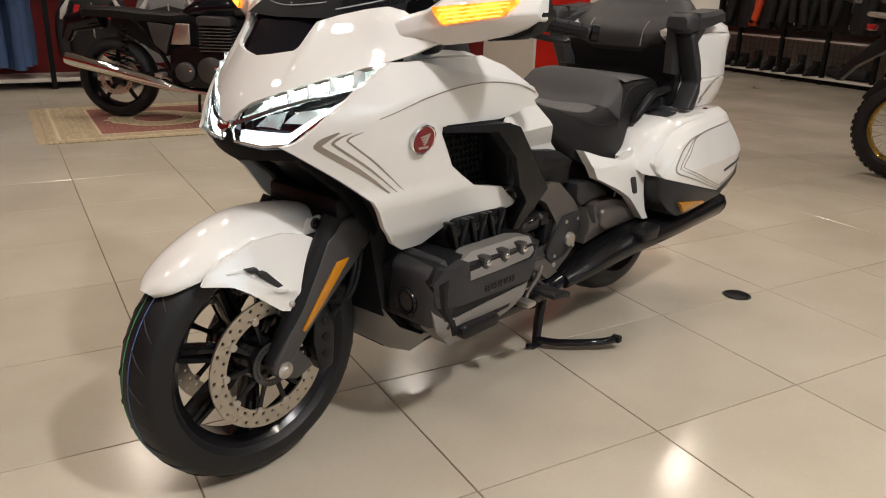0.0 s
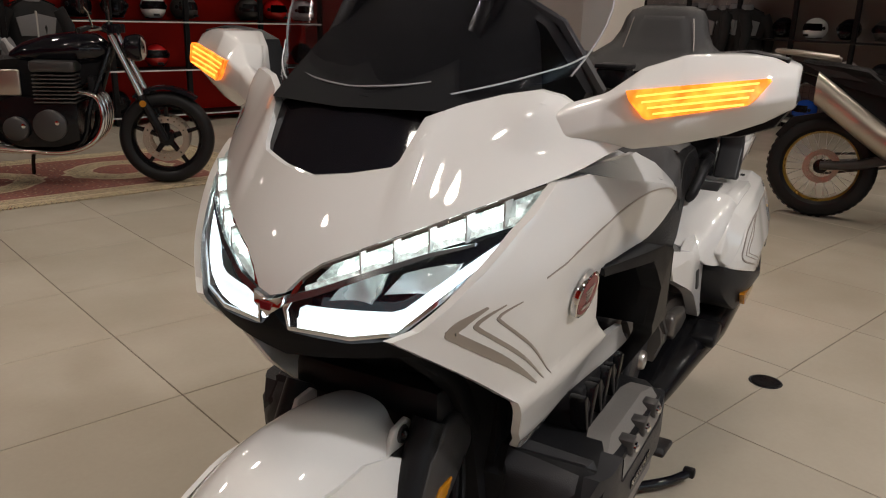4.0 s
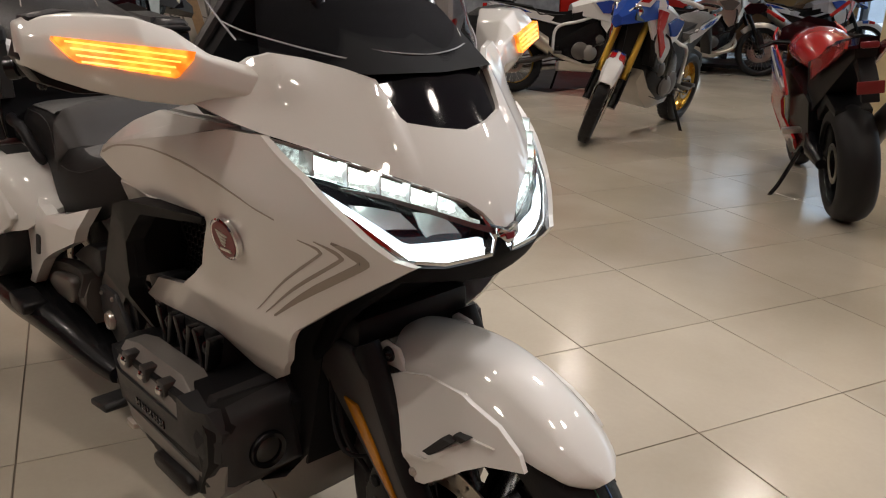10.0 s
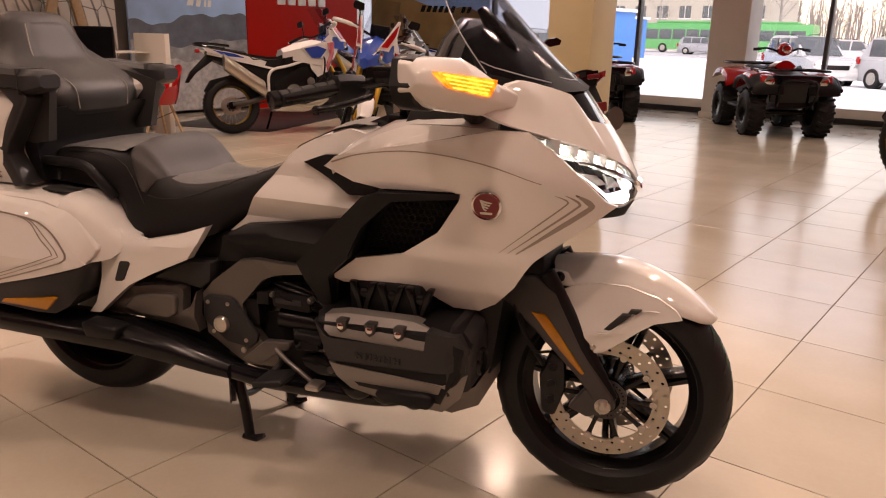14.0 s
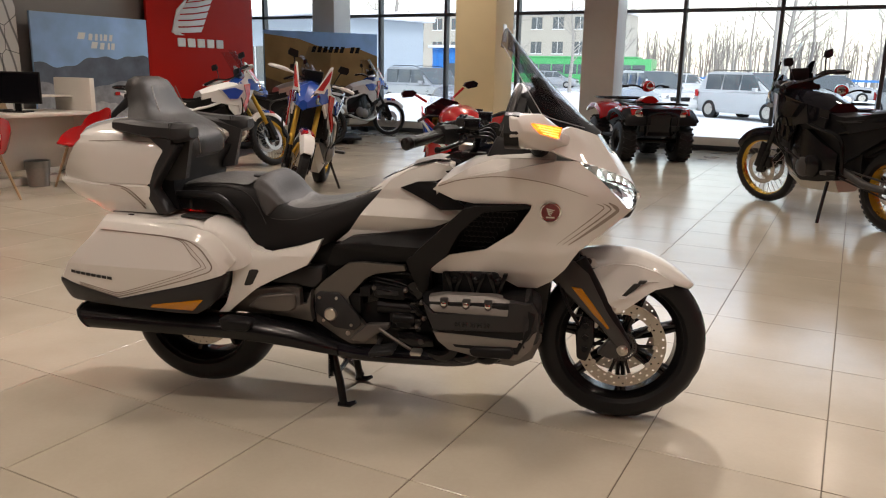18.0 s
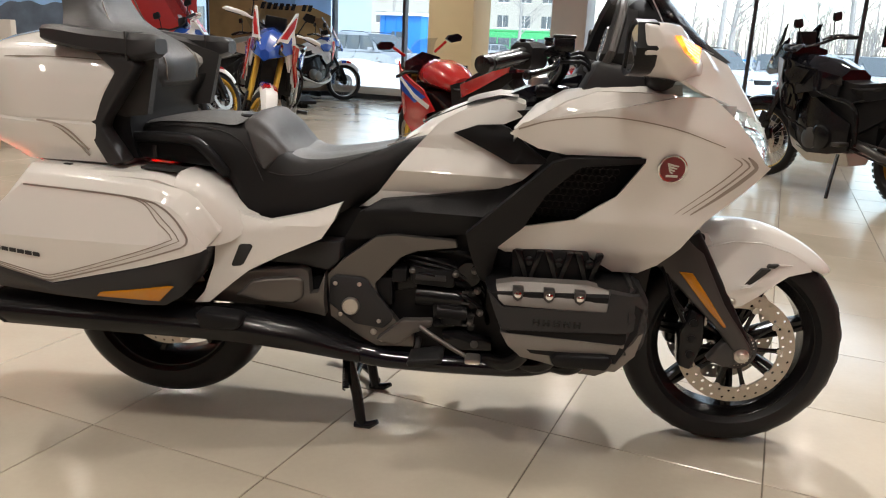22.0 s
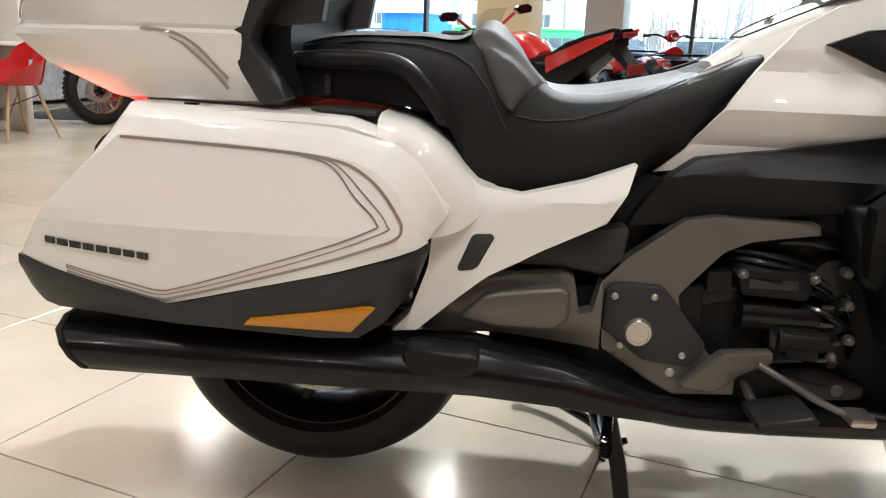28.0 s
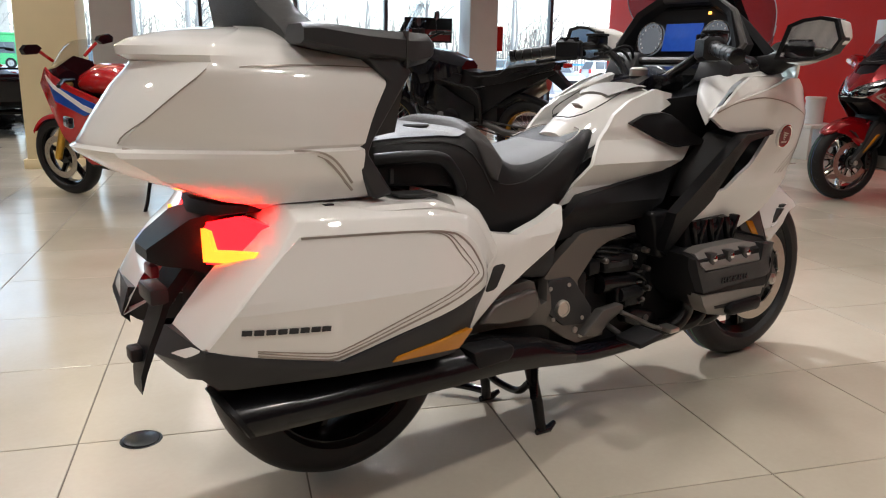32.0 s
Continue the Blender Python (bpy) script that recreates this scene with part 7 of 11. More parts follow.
# ---- other motorcycles ----
def wire_wheel(parent, name, c, r, w, rimr, rim_mat, disc=0.13, seg=48):
    wh = part(name, rim_bm(rimr, w * 0.7, c, 0.014, seg), rim_mat, parent)
    part("tyre", tyre_bm(r, w, rimr, c, seg), RUBBER, wh)
    kn = bmesh.new()
    for k in range(44):
        for s in (-1, 1):
            a = 2 * math.pi * (k + 0.25 * s) / 44
            p = Vector(c) + Vector(((r - 0.002) * math.cos(a), s * w * 0.2, (r - 0.002) * math.sin(a)))
            join(kn, box(-0.014, 0.014, -w * 0.15, w * 0.15, -0.004, 0.0015), Matrix.Translation(p) @ Matrix.Rotation(math.pi / 2 - a, 4, "Y"))
    tagged(part("tread", kn, RUBBER, wh, smooth=0), kind="stuff")
    part("hub", lathe([(0.0, -0.06), (0.045, -0.055), (0.03, -0.02), (0.03, 0.02), (0.045, 0.055), (0.0, 0.06)], 20, "Y", c), BLACKS, wh)
    sp = bmesh.new()
    for k in range(32):
        a = 2 * math.pi * k / 32
        b = a + (0.5 if k % 2 else -0.5)
        s = 1 if (k // 2) % 2 else -1
        tube([Vector(c) + Vector((0.042 * math.cos(b), s * 0.045, 0.042 * math.sin(b))), Vector(c) + Vector(((rimr - 0.01) * math.cos(a), 0, (rimr - 0.01) * math.sin(a)))], 0.0022, 4, sp)
    tagged(part("wire_spokes", sp, SILVER, wh, smooth=0), kind="stuff")
    for s in (-1, 1) if disc > 0 else ():
        part("brake_disc", disc_bm(disc * 0.72, disc, s * 0.068, 0.005, c, 20, 1, 0.006), STEEL, wh)
    return wh


def cast_wheel(parent, name, c, r, w, rimr, m, spokes=5, disc=0.15):
    wh = part(name, rim_bm(rimr, w * 0.8, c, 0.018, 48), m, parent)
    part("tyre", tyre_bm(r, w, rimr, c, 56), RUBBER, wh)
    part("hub", lathe([(0.0, -0.06), (0.05, -0.055), (0.05, 0.055), (0.0, 0.06)], 20, "Y", c), m, wh)
    for k in range(spokes):
        part("spoke", spoke_bm(c, 0.04, rimr - 0.01, 2 * math.pi * k / spokes + 0.3, 0.04, 0.024, 0.04, 0.05), m, wh)
    for s in (-1, 1):
        part("brake_disc", disc_bm(disc * 0.72, disc, s * 0.075, 0.005, c, 20, 1, 0.006), STEEL, wh)
    return wh


def bars(parent, x, z, w, mirror=True, guard=None):
    b = part("handlebar", tube(curve([(x - 0.09, -w, z - 0.02), (x - 0.04, -w * 0.55, z), (x + 0.03, -0.12, z - 0.03), (x + 0.03, 0.12, z - 0.03), (x - 0.04, w * 0.55, z), (x - 0.09, w, z - 0.02)], 5), 0.012, 8), BLACKS, parent)
    for s in (-1, 1):
        part("grip", tube([(x - 0.055, s * w * 0.7, z - 0.005), (x - 0.09, s * w, z - 0.02)], 0.018, 10), RUBBER, b)
        part("lever", tube([(x + 0.0, s * w * 0.55, z), (x + 0.02, s * w * 0.7, z - 0.01), (x - 0.03, s * w * 0.95, z - 0.02)], 0.006, 6), SILVER, b)
        if mirror:
            m = part("mirror", loft([[Vector((x - 0.02 + d, s * (w * 0.62 + 0.055 * a), z + 0.17 + 0.04 * q)) for a, q in ((-1, -0.6), (-0.4, -1), (0.8, -0.8), (1, 0), (0.8, 0.9), (-0.7, 0.8))] for d in (0.0, 0.02)]), BLACKM, b, "black mirror")
            part("stem", tube([(x - 0.02, s * w * 0.5, z), (x, s * w * 0.56, z + 0.12), (x - 0.01, s * w * 0.62, z + 0.15)], 0.006, 6), BLACKM, m)
        if guard:
            part("hand_guard", tube(curve([(x - 0.1, s * (w + 0.02), z - 0.02), (x - 0.02, s * (w + 0.0), z - 0.01), (x + 0.06, s * w * 0.75, z + 0.0), (x + 0.06, s * w * 0.45, z - 0.01)], 4), [0.009] * 3 + [0.018] * 7 + [0.01] * 3, 8), guard, b, "plastic hand guard")
    return b


def adventure(m, label, group, body, accent, side_c, rim, forkm, frame=BLACKS, seatm=LEATHER, rack=False, steer=0.0):
    """A tall adventure motorcycle; x ahead, its rear axle at x = 0; steer: degrees to its left."""
    g = thing("adventure_motorcycle", label, "motorcycle", group, m)
    L = 1.545
    F, R = (L, 0, 0.338), (0, 0, 0.325)
    turned = [wire_wheel(g, "front_wheel", F, 0.338, 0.095, 0.268, rim, 0.15)]
    wire_wheel(g, "rear_wheel", R, 0.325, 0.15, 0.226, rim, 0.105)
    for s in (-1, 1):
        fk = part("fork", cyl((L - 0.005, s * 0.1, 0.34), (1.17, s * 0.1, 1.12), 0.026, 14), forkm, g)
        part("fork_lower", cyl((L, s * 0.1, 0.32), (L - 0.1, s * 0.1, 0.53), 0.034, 14), BLACKS, fk)
        part("fork_guard", slab([(L - 0.03, 0.36), (L + 0.03, 0.38), (L - 0.07, 0.62), (L - 0.12, 0.6)], 0.125, 0.138, s, 0.004), BLACKM, fk)
        part("caliper", box(L - 0.13, L - 0.06, s * 0.075 - 0.02, s * 0.075 + 0.03, 0.36, 0.46, 0.01), BLACKS, fk)
        turned.append(fk)
    rings = []
    for k in range(13):
        a = 0.62 + 1.75 * k / 12
        w = 0.034 + 0.034 * math.sin(math.pi * min(1.0, (k + 2) / 12))
        rr = 0.385 + 0.02 * k / 12
        rings.append([Vector((L + q * math.cos(a), w * u, 0.338 + q * math.sin(a))) for u, q in ((-1.05, rr - 0.075), (-1, rr - 0.035), (-0.75, rr - 0.008), (0, rr), (0.75, rr - 0.008), (1, rr - 0.035), (1.05, rr - 0.075), (0.95, rr - 0.075), (0.7, rr - 0.02), (-0.7, rr - 0.02), (-0.95, rr - 0.075))])
    guard = part("front_mudguard", loft(rings), body, g, "front mudguard")
    turned.append(guard)
    for s in (-1, 1):
        if accent is BLUEP:
            for a0, paint in ((1.25, REDP), (1.5, BLUEP)):
                part("flash", loft([[Vector((L + q * math.cos(a), s * y, 0.338 + q * math.sin(a))) for y, q in ((0.012, 0.4), (0.012, 0.404), (0.05, 0.396), (0.066, 0.366), (0.066, 0.355))] for a in (a0, a0 + 0.08, a0 + 0.16, a0 + 0.22)]), paint, guard)
    part("core", loft([[Vector((x, y, z)) for y, z in ((-w, z0), (-w, z1), (w, z1), (w, z0))] for x, w, z0, z1 in ((0.3, 0.07, 0.42, 0.8), (0.6, 0.12, 0.38, 0.9), (0.9, 0.13, 0.34, 0.96), (1.12, 0.11, 0.5, 1.0), (1.2, 0.07, 0.75, 1.05))]), BLACKM, g, "dark frame and engine core")
    for s in (-1, 1):
        part("radiator_guard", slab([(1.0, 0.56), (1.04, 0.84), (1.2, 0.92), (1.23, 0.84), (1.14, 0.6)], 0.15, 0.185, s, 0.008), BLACKM, g, "black slatted radiator guard")
        for q in range(4):
            part("guard_slat", slab([(1.04 + 0.012 * q, 0.62 + 0.06 * q), (1.15 + 0.012 * q, 0.65 + 0.06 * q), (1.15 + 0.012 * q, 0.665 + 0.06 * q), (1.04 + 0.012 * q, 0.635 + 0.06 * q)], 0.18, 0.192, s, 0.002), CHARCOAL, g)
        part("cylinder_cover", lathe([(0.0, s * 0.19), (0.045, s * 0.188), (0.06, s * 0.175), (0.062, s * 0.12)], 20, "Y", (0.93, 0, 0.58)), GREYM if accent is BLUEP else BLACKS, g)
        part("clutch_cover", lathe([(0.0, s * 0.225), (0.05, s * 0.223), (0.085, s * 0.2), (0.09, s * 0.15)], 24, "Y", (0.82, 0, 0.44)), VCOVER if accent is BLUEP else GREYD, g, "dark metal engine cover")
    part("radiator_shroud", loft([[Vector((x, y, z)) for y, z in ((-w, z0), (-w * 1.05, z1), (-w * 0.5, z2), (w * 0.5, z2), (w * 1.05, z1), (w, z0))] for x, w, z0, z1, z2 in ((0.62, 0.14, 0.86, 0.93, 0.98), (0.8, 0.19, 0.82, 0.97, 1.05), (1.0, 0.22, 0.78, 0.98, 1.09), (1.15, 0.2, 0.76, 0.95, 1.07))]), body, g, "fuel tank and shroud")
    for s in (-1, 1):
        part("side_fairing", shell([(0.82, 0.98), (1.0, 1.02), (1.22, 1.08), (1.34, 1.02), (1.26, 0.88), (1.14, 0.7), (1.08, 0.68), (1.06, 0.8), (0.93, 0.85)], lambda x, z: 0.215 - 0.35 * max(0, x - 1.12), side(s), 0.02, 0.08, 0.004), side_c, g, "side fairing")
        part("accent_panel", shell([(0.86, 0.97), (1.02, 1.0), (1.14, 0.96), (1.05, 0.86), (0.95, 0.86)], lambda x, z: 0.242 - 0.35 * max(0, x - 1.12), side(s), 0.015, 0.08, 0.003), accent, g)
        part("accent_stripe", shell([(1.16, 1.04), (1.26, 1.06), (1.24, 0.92), (1.14, 0.7), (1.12, 0.78), (1.18, 0.9)], lambda x, z: 0.24 - 0.35 * max(0, x - 1.12), side(s), 0.012, 0.08, 0.002), REDP if accent is BLUEP else SILVER, g)
        part("lower_fairing", shell([(0.92, 0.84), (1.06, 0.8), (1.1, 0.68), (1.02, 0.64), (0.94, 0.74)], lambda x, z: 0.205, side(s), 0.015, 0.06, 0.003), side_c, g)
        part("tail_panel", shell([(-0.3, 0.98), (0.0, 0.93), (0.3, 0.86), (0.42, 0.82), (0.38, 0.76), (0.1, 0.82), (-0.25, 0.93)], lambda x, z: 0.115 + 0.05 * (x + 0.3), side(s), 0.015, 0.08, 0.003), body if accent is BLUEP else BLACKM, g)
        part("tail_accent", shell([(-0.2, 0.955), (0.05, 0.91), (0.18, 0.86), (-0.05, 0.885)], lambda x, z: 0.122 + 0.05 * (x + 0.3), side(s), 0.012, 0.08, 0.002), accent, g)
    beak = part("front_cowl", loft([[Vector((x, y, z)) for y, z in ((-w, z0), (-w * 0.9, z1), (0, z2), (w * 0.9, z1), (w, z0), (0, z0 - 0.03))] for x, w, z0, z1, z2 in ((1.12, 0.2, 1.0, 1.12, 1.16), (1.3, 0.17, 0.98, 1.12, 1.18), (1.45, 0.11, 0.95, 1.05, 1.1), (1.56, 0.04, 0.93, 0.98, 1.0))]), accent, g, "front cowl with twin headlights")
    for s in (-1, 1):
        part("headlight", lathe([(0.0, 0.02), (0.04, 0.012), (0.055, 0.0), (0.05, -0.05), (0.0, -0.05)], 20, "X", (1.43, s * 0.07, 1.03)), CHROME, beak, "clear headlight")
        part("cowl_fin", shell([(1.1, 1.06), (1.2, 1.03), (1.36, 0.96), (1.44, 0.95), (1.5, 1.03), (1.4, 1.1), (1.27, 1.19), (1.2, 1.22), (1.2, 1.14)], lambda x, z: 0.185 - 0.42 * max(0.0, x - 1.2) - 0.2 * max(0.0, z - 1.1), side(s), 0.012, 0.06, 0.003), body, beak)
        for nm, paint, lift, q in (("screen_fin", body, 0.0, ((1.455, 0.075, 1.075), (1.36, 0.15, 1.07), (1.25, 0.182, 1.2), (1.215, 0.186, 1.33), (1.24, 0.168, 1.325), (1.34, 0.125, 1.2))), ("fin_stripe", REDP if accent is BLUEP else accent, 0.008, ((1.42, 0.09, 1.1), (1.365, 0.135, 1.1), (1.27, 0.17, 1.2), (1.232, 0.178, 1.3), (1.26, 0.16, 1.27), (1.34, 0.128, 1.19)))):
            part(nm, loft([[Vector((x + lift + d, s * (y + 0.6 * (lift + d)), z)) for x, y, z in q] for d in (0.0, -0.012)]), paint, beak)
        part("radiator", box(1.12, 1.16, s * 0.12 - 0.08, s * 0.12 + 0.08, 0.62, 0.9, 0.006), BLACKM, g)
        part("knee_pad", shell([(0.62, 0.86), (0.82, 0.9), (0.95, 0.84), (0.86, 0.76), (0.64, 0.78)], lambda x, z: 0.16 + 0.1 * (x - 0.62), side(s), 0.015, 0.08, 0.003), BLACKM, g)
    sc = bmesh.new()
    rows = []
    for k in range(6):
        v = k / 5
        rows.append([sc.verts.new((1.37 - 0.2 * v - 0.14 * u * u, 0.16 * u * (1 - 0.3 * v), 1.15 + 0.34 * v)) for u in np.linspace(-1, 1, 9)])
    for a, b in zip(rows, rows[1:]):
        for i in range(8):
            sc.faces.new((a[i], a[i + 1], b[i + 1], b[i]))
    part("windscreen", sc, SMOKE, g, "clear tall screen", fix=False).visible_shadow = False
    part("headlight_mask", loft([[Vector((x, y, z)) for y, z in ((-w, z0), (-w * 0.8, z1), (w * 0.8, z1), (w, z0))] for x, w, z0, z1 in ((1.35, 0.15, 0.96, 1.08), (1.46, 0.11, 0.97, 1.06), (1.475, 0.08, 0.99, 1.04))]), BLACKP, g, "dark headlight mask")
    part("dash", box(1.16, 1.2, -0.09, 0.09, 1.16, 1.27, 0.01), BLACKM, g)
    turned.append(bars(g, 1.08, 1.19, 0.42, True, BLACKM if accent is not BLUEP else body))
    axis = Vector((-0.46, 0, 0.888))
    spin = Matrix.Translation((1.25, 0, 0.95)) @ Matrix.Rotation(radians(steer), 4, axis) @ Matrix.Translation((-1.25, 0, -0.95))
    for ob in turned:
        ob.data.transform(spin)
        for sub in ob.children_recursive:
            sub.data.transform(spin)
    part("seat", loft([[Vector((x, w * u, z - 0.03 * abs(u) ** 3)) for u in np.linspace(-1, 1, 9)] + [Vector((x, w * 0.8, z - 0.09)), Vector((x, -w * 0.8, z - 0.09))] for x, w, z in ((-0.2, 0.1, 0.985), (0.0, 0.13, 0.975), (0.18, 0.14, 0.95), (0.26, 0.15, 0.885), (0.45, 0.15, 0.87), (0.6, 0.11, 0.885), (0.7, 0.08, 0.93))]), seatm, g, "stepped seat")
    part("rack", tube(curve([(0.0, -0.12, 1.0), (-0.22, -0.12, 1.02), (-0.36, -0.06, 1.03), (-0.36, 0.06, 1.03), (-0.22, 0.12, 1.02), (0.0, 0.12, 1.0)], 4), 0.014, 8), SILVER if rack else BLACKS, g, "grab rail")
    part("tail_plate", slab([(-0.24, 0.92), (-0.44, 0.72), (-0.5, 0.6), (-0.47, 0.59), (-0.38, 0.7), (-0.15, 0.86)], -0.05, 0.05, 1, 0.006), BLACKM, g, "black number plate holder")
    part("tail_lamp", box(-0.37, -0.32, -0.05, 0.05, 0.93, 0.97, 0.008), REDP, g)
    part("silencer", loft([[Vector((x, -0.2 + 0.072 * math.cos(a), z + 0.098 * math.sin(a))) for a in np.linspace(0, 2 * math.pi, 13)[:-1]] for x, z in ((0.36, 0.5), (0.28, 0.55), (-0.06, 0.79), (-0.09, 0.81))]), STEEL, g, "brushed steel silencer")
    part("exhaust_pipe", tube(curve([(1.1, -0.06, 0.6), (1.16, -0.1, 0.4), (0.9, -0.14, 0.3), (0.5, -0.17, 0.4), (0.34, -0.2, 0.51)], 5), 0.024, 10), STEEL, g)
    eng = part("engine", loft([[Vector((x, y, z)) for y, z in ((-w, z0), (-w * 1.1, (z0 + z1) / 2), (-w, z1), (w, z1), (w * 1.1, (z0 + z1) / 2), (w, z0))] for x, w, z0, z1 in ((0.5, 0.13, 0.36, 0.58), (0.65, 0.17, 0.33, 0.66), (0.85, 0.18, 0.32, 0.78), (1.0, 0.15, 0.36, 0.8), (1.08, 0.1, 0.45, 0.7))]), BLACKS, g, "black engine")
    for s in (-1, 1):
        part("case_cover", lathe([(0.0, s * 0.215), (0.07, s * 0.213), (0.095, s * 0.2), (0.1, s * 0.16)], 24, "Y", (0.72, 0, 0.46)), GREYM if accent is BLUEP else BLACKS, eng)
        part("frame_rail", tube(curve([(1.18, s * 0.06, 1.0), (1.0, s * 0.16, 0.88), (0.7, s * 0.17, 0.78), (0.45, s * 0.16, 0.7), (0.42, s * 0.15, 0.42)], 5), 0.017, 8), frame, g)
        part("swingarm", tube([(0.45, s * 0.11, 0.44), (0.2, s * 0.12, 0.36), (0.0, s * 0.1, 0.335)], [0.03, 0.032, 0.026], 10), GREYD, g)
        part("subframe", tube([(0.5, s * 0.13, 0.74), (0.1, s * 0.11, 0.84), (-0.25, s * 0.07, 0.92)], 0.014, 8), frame, g)
        part("footrest", box(0.42, 0.5, s * 0.2, s * 0.3, 0.42, 0.45, 0.006), GREYD, g)
    part("skid_plate", loft([[Vector((x, y, z)) for y, z in ((-w, z0 + 0.1), (w, z0 + 0.1), (w * 0.7, z0), (-w * 0.7, z0))] for x, w, z0 in ((0.5, 0.13, 0.25), (0.9, 0.17, 0.24), (1.08, 0.16, 0.34), (1.16, 0.12, 0.48))]), SILVER, g, "silver skid plate")
    part("crash_bar", tube(curve([(0.85, -0.2, 0.5), (1.05, -0.27, 0.62), (1.1, -0.25, 0.85), (1.12, 0.0, 0.9), (1.1, 0.25, 0.85), (1.05, 0.27, 0.62), (0.85, 0.2, 0.5)], 4), 0.01, 8), BLACKS, g)
    part("chain", tube([(0.5, 0.1, 0.46), (0.0, 0.09, 0.4), (0.0, 0.09, 0.27), (0.5, 0.1, 0.38)], 0.008, 6), GREYD, g)
    part("side_stand", tube([(0.55, 0.16, 0.34), (0.5, 0.26, 0.12), (0.47, 0.31, 0.008)], 0.014, 8), BLACKS, g)
    part("stand_foot", box(0.43, 0.51, 0.285, 0.335, 0.0, 0.012, 0.003), BLACKS, g)
    part("rear_mudguard", slab([(-0.3, 0.5), (-0.22, 0.62), (0.1, 0.7), (0.35, 0.6), (0.3, 0.56), (0.1, 0.66), (-0.18, 0.58), (-0.27, 0.48)], -0.06, 0.06, 1, 0.006), BLACKM, g)
    part("under_tail", loft([[Vector((x, y, z)) for y, z in ((-w, z0), (-w, z1), (w, z1), (w, z0))] for x, w, z0, z1 in ((-0.25, 0.06, 0.88, 0.95), (0.1, 0.1, 0.72, 0.93), (0.45, 0.12, 0.5, 0.88), (0.8, 0.12, 0.6, 0.9))]), BLACKM, g)
    part("shock", cyl((0.42, 0, 0.4), (0.5, 0, 0.75), 0.035, 12), REDP if accent is BLUEP else BLACKS, g)
    return g


def heading(front_p, rear_p, lean=0.0):
    f, r = Vector((*front_p, 0)), Vector((*rear_p, 0))
    d = (f - r).normalized()
    return Matrix.Translation(r) @ Matrix.Rotation(math.atan2(d.y, d.x), 4, "Z") @ Matrix.Rotation(radians(-lean), 4, "X")


ADV = "adventure motorcycles on show"
adventure(heading((-3.05, 1.97), (-3.1, 0.38), 5), "black adventure motorcycle with gold rims and a silver silencer", ADV, BLACKP, CHARCOAL, BLACKP, GOLD, BLACKS, rack=True)
adventure(heading((-2.36, 7.1), (-3.46, 5.95), 8), "white, blue and red adventure motorcycle with gold rims", ADV, WHITEP, BLUEP, WHITEP, GOLD, GOLD, WHITEP, steer=22)
adventure(heading((-1.1, 4.2), (-1.31, 5.75), 8), "white, blue and red adventure motorcycle on its side stand", ADV, WHITEP, BLUEP, WHITEP, GOLD, GOLD, WHITEP, LEATHER2, steer=24)
e_r, e_f = inb(-6.5, 9.75), inb(-5.95, 11.2)
adventure(heading((e_f.x, e_f.y), (e_r.x, e_r.y), 8), "white, blue and red adventure motorcycle beside the sand poster", ADV, WHITEP, BLUEP, WHITEP, SILVER, BLACKS, WHITEP, steer=-20)
e_r, e_f = inb(-6.3, 7.3), inb(-5.6, 8.7)
adventure(heading((e_f.x, e_f.y), (e_r.x, e_r.y), 8), "silver and grey adventure motorcycle with dark rims", ADV, SILVER, GREYM, SILVER, BLACKS, BLACKS, GREYD)
adventure(heading((3.57, 5.7), (4.27, 4.15), 3) @ Matrix.Scale(1.08, 4), "black adventure motorcycle with gold rims on its side stand", ADV, BLACKP, BLACKS, BLACKP, GOLD, BLACKS, rack=True, steer=14)


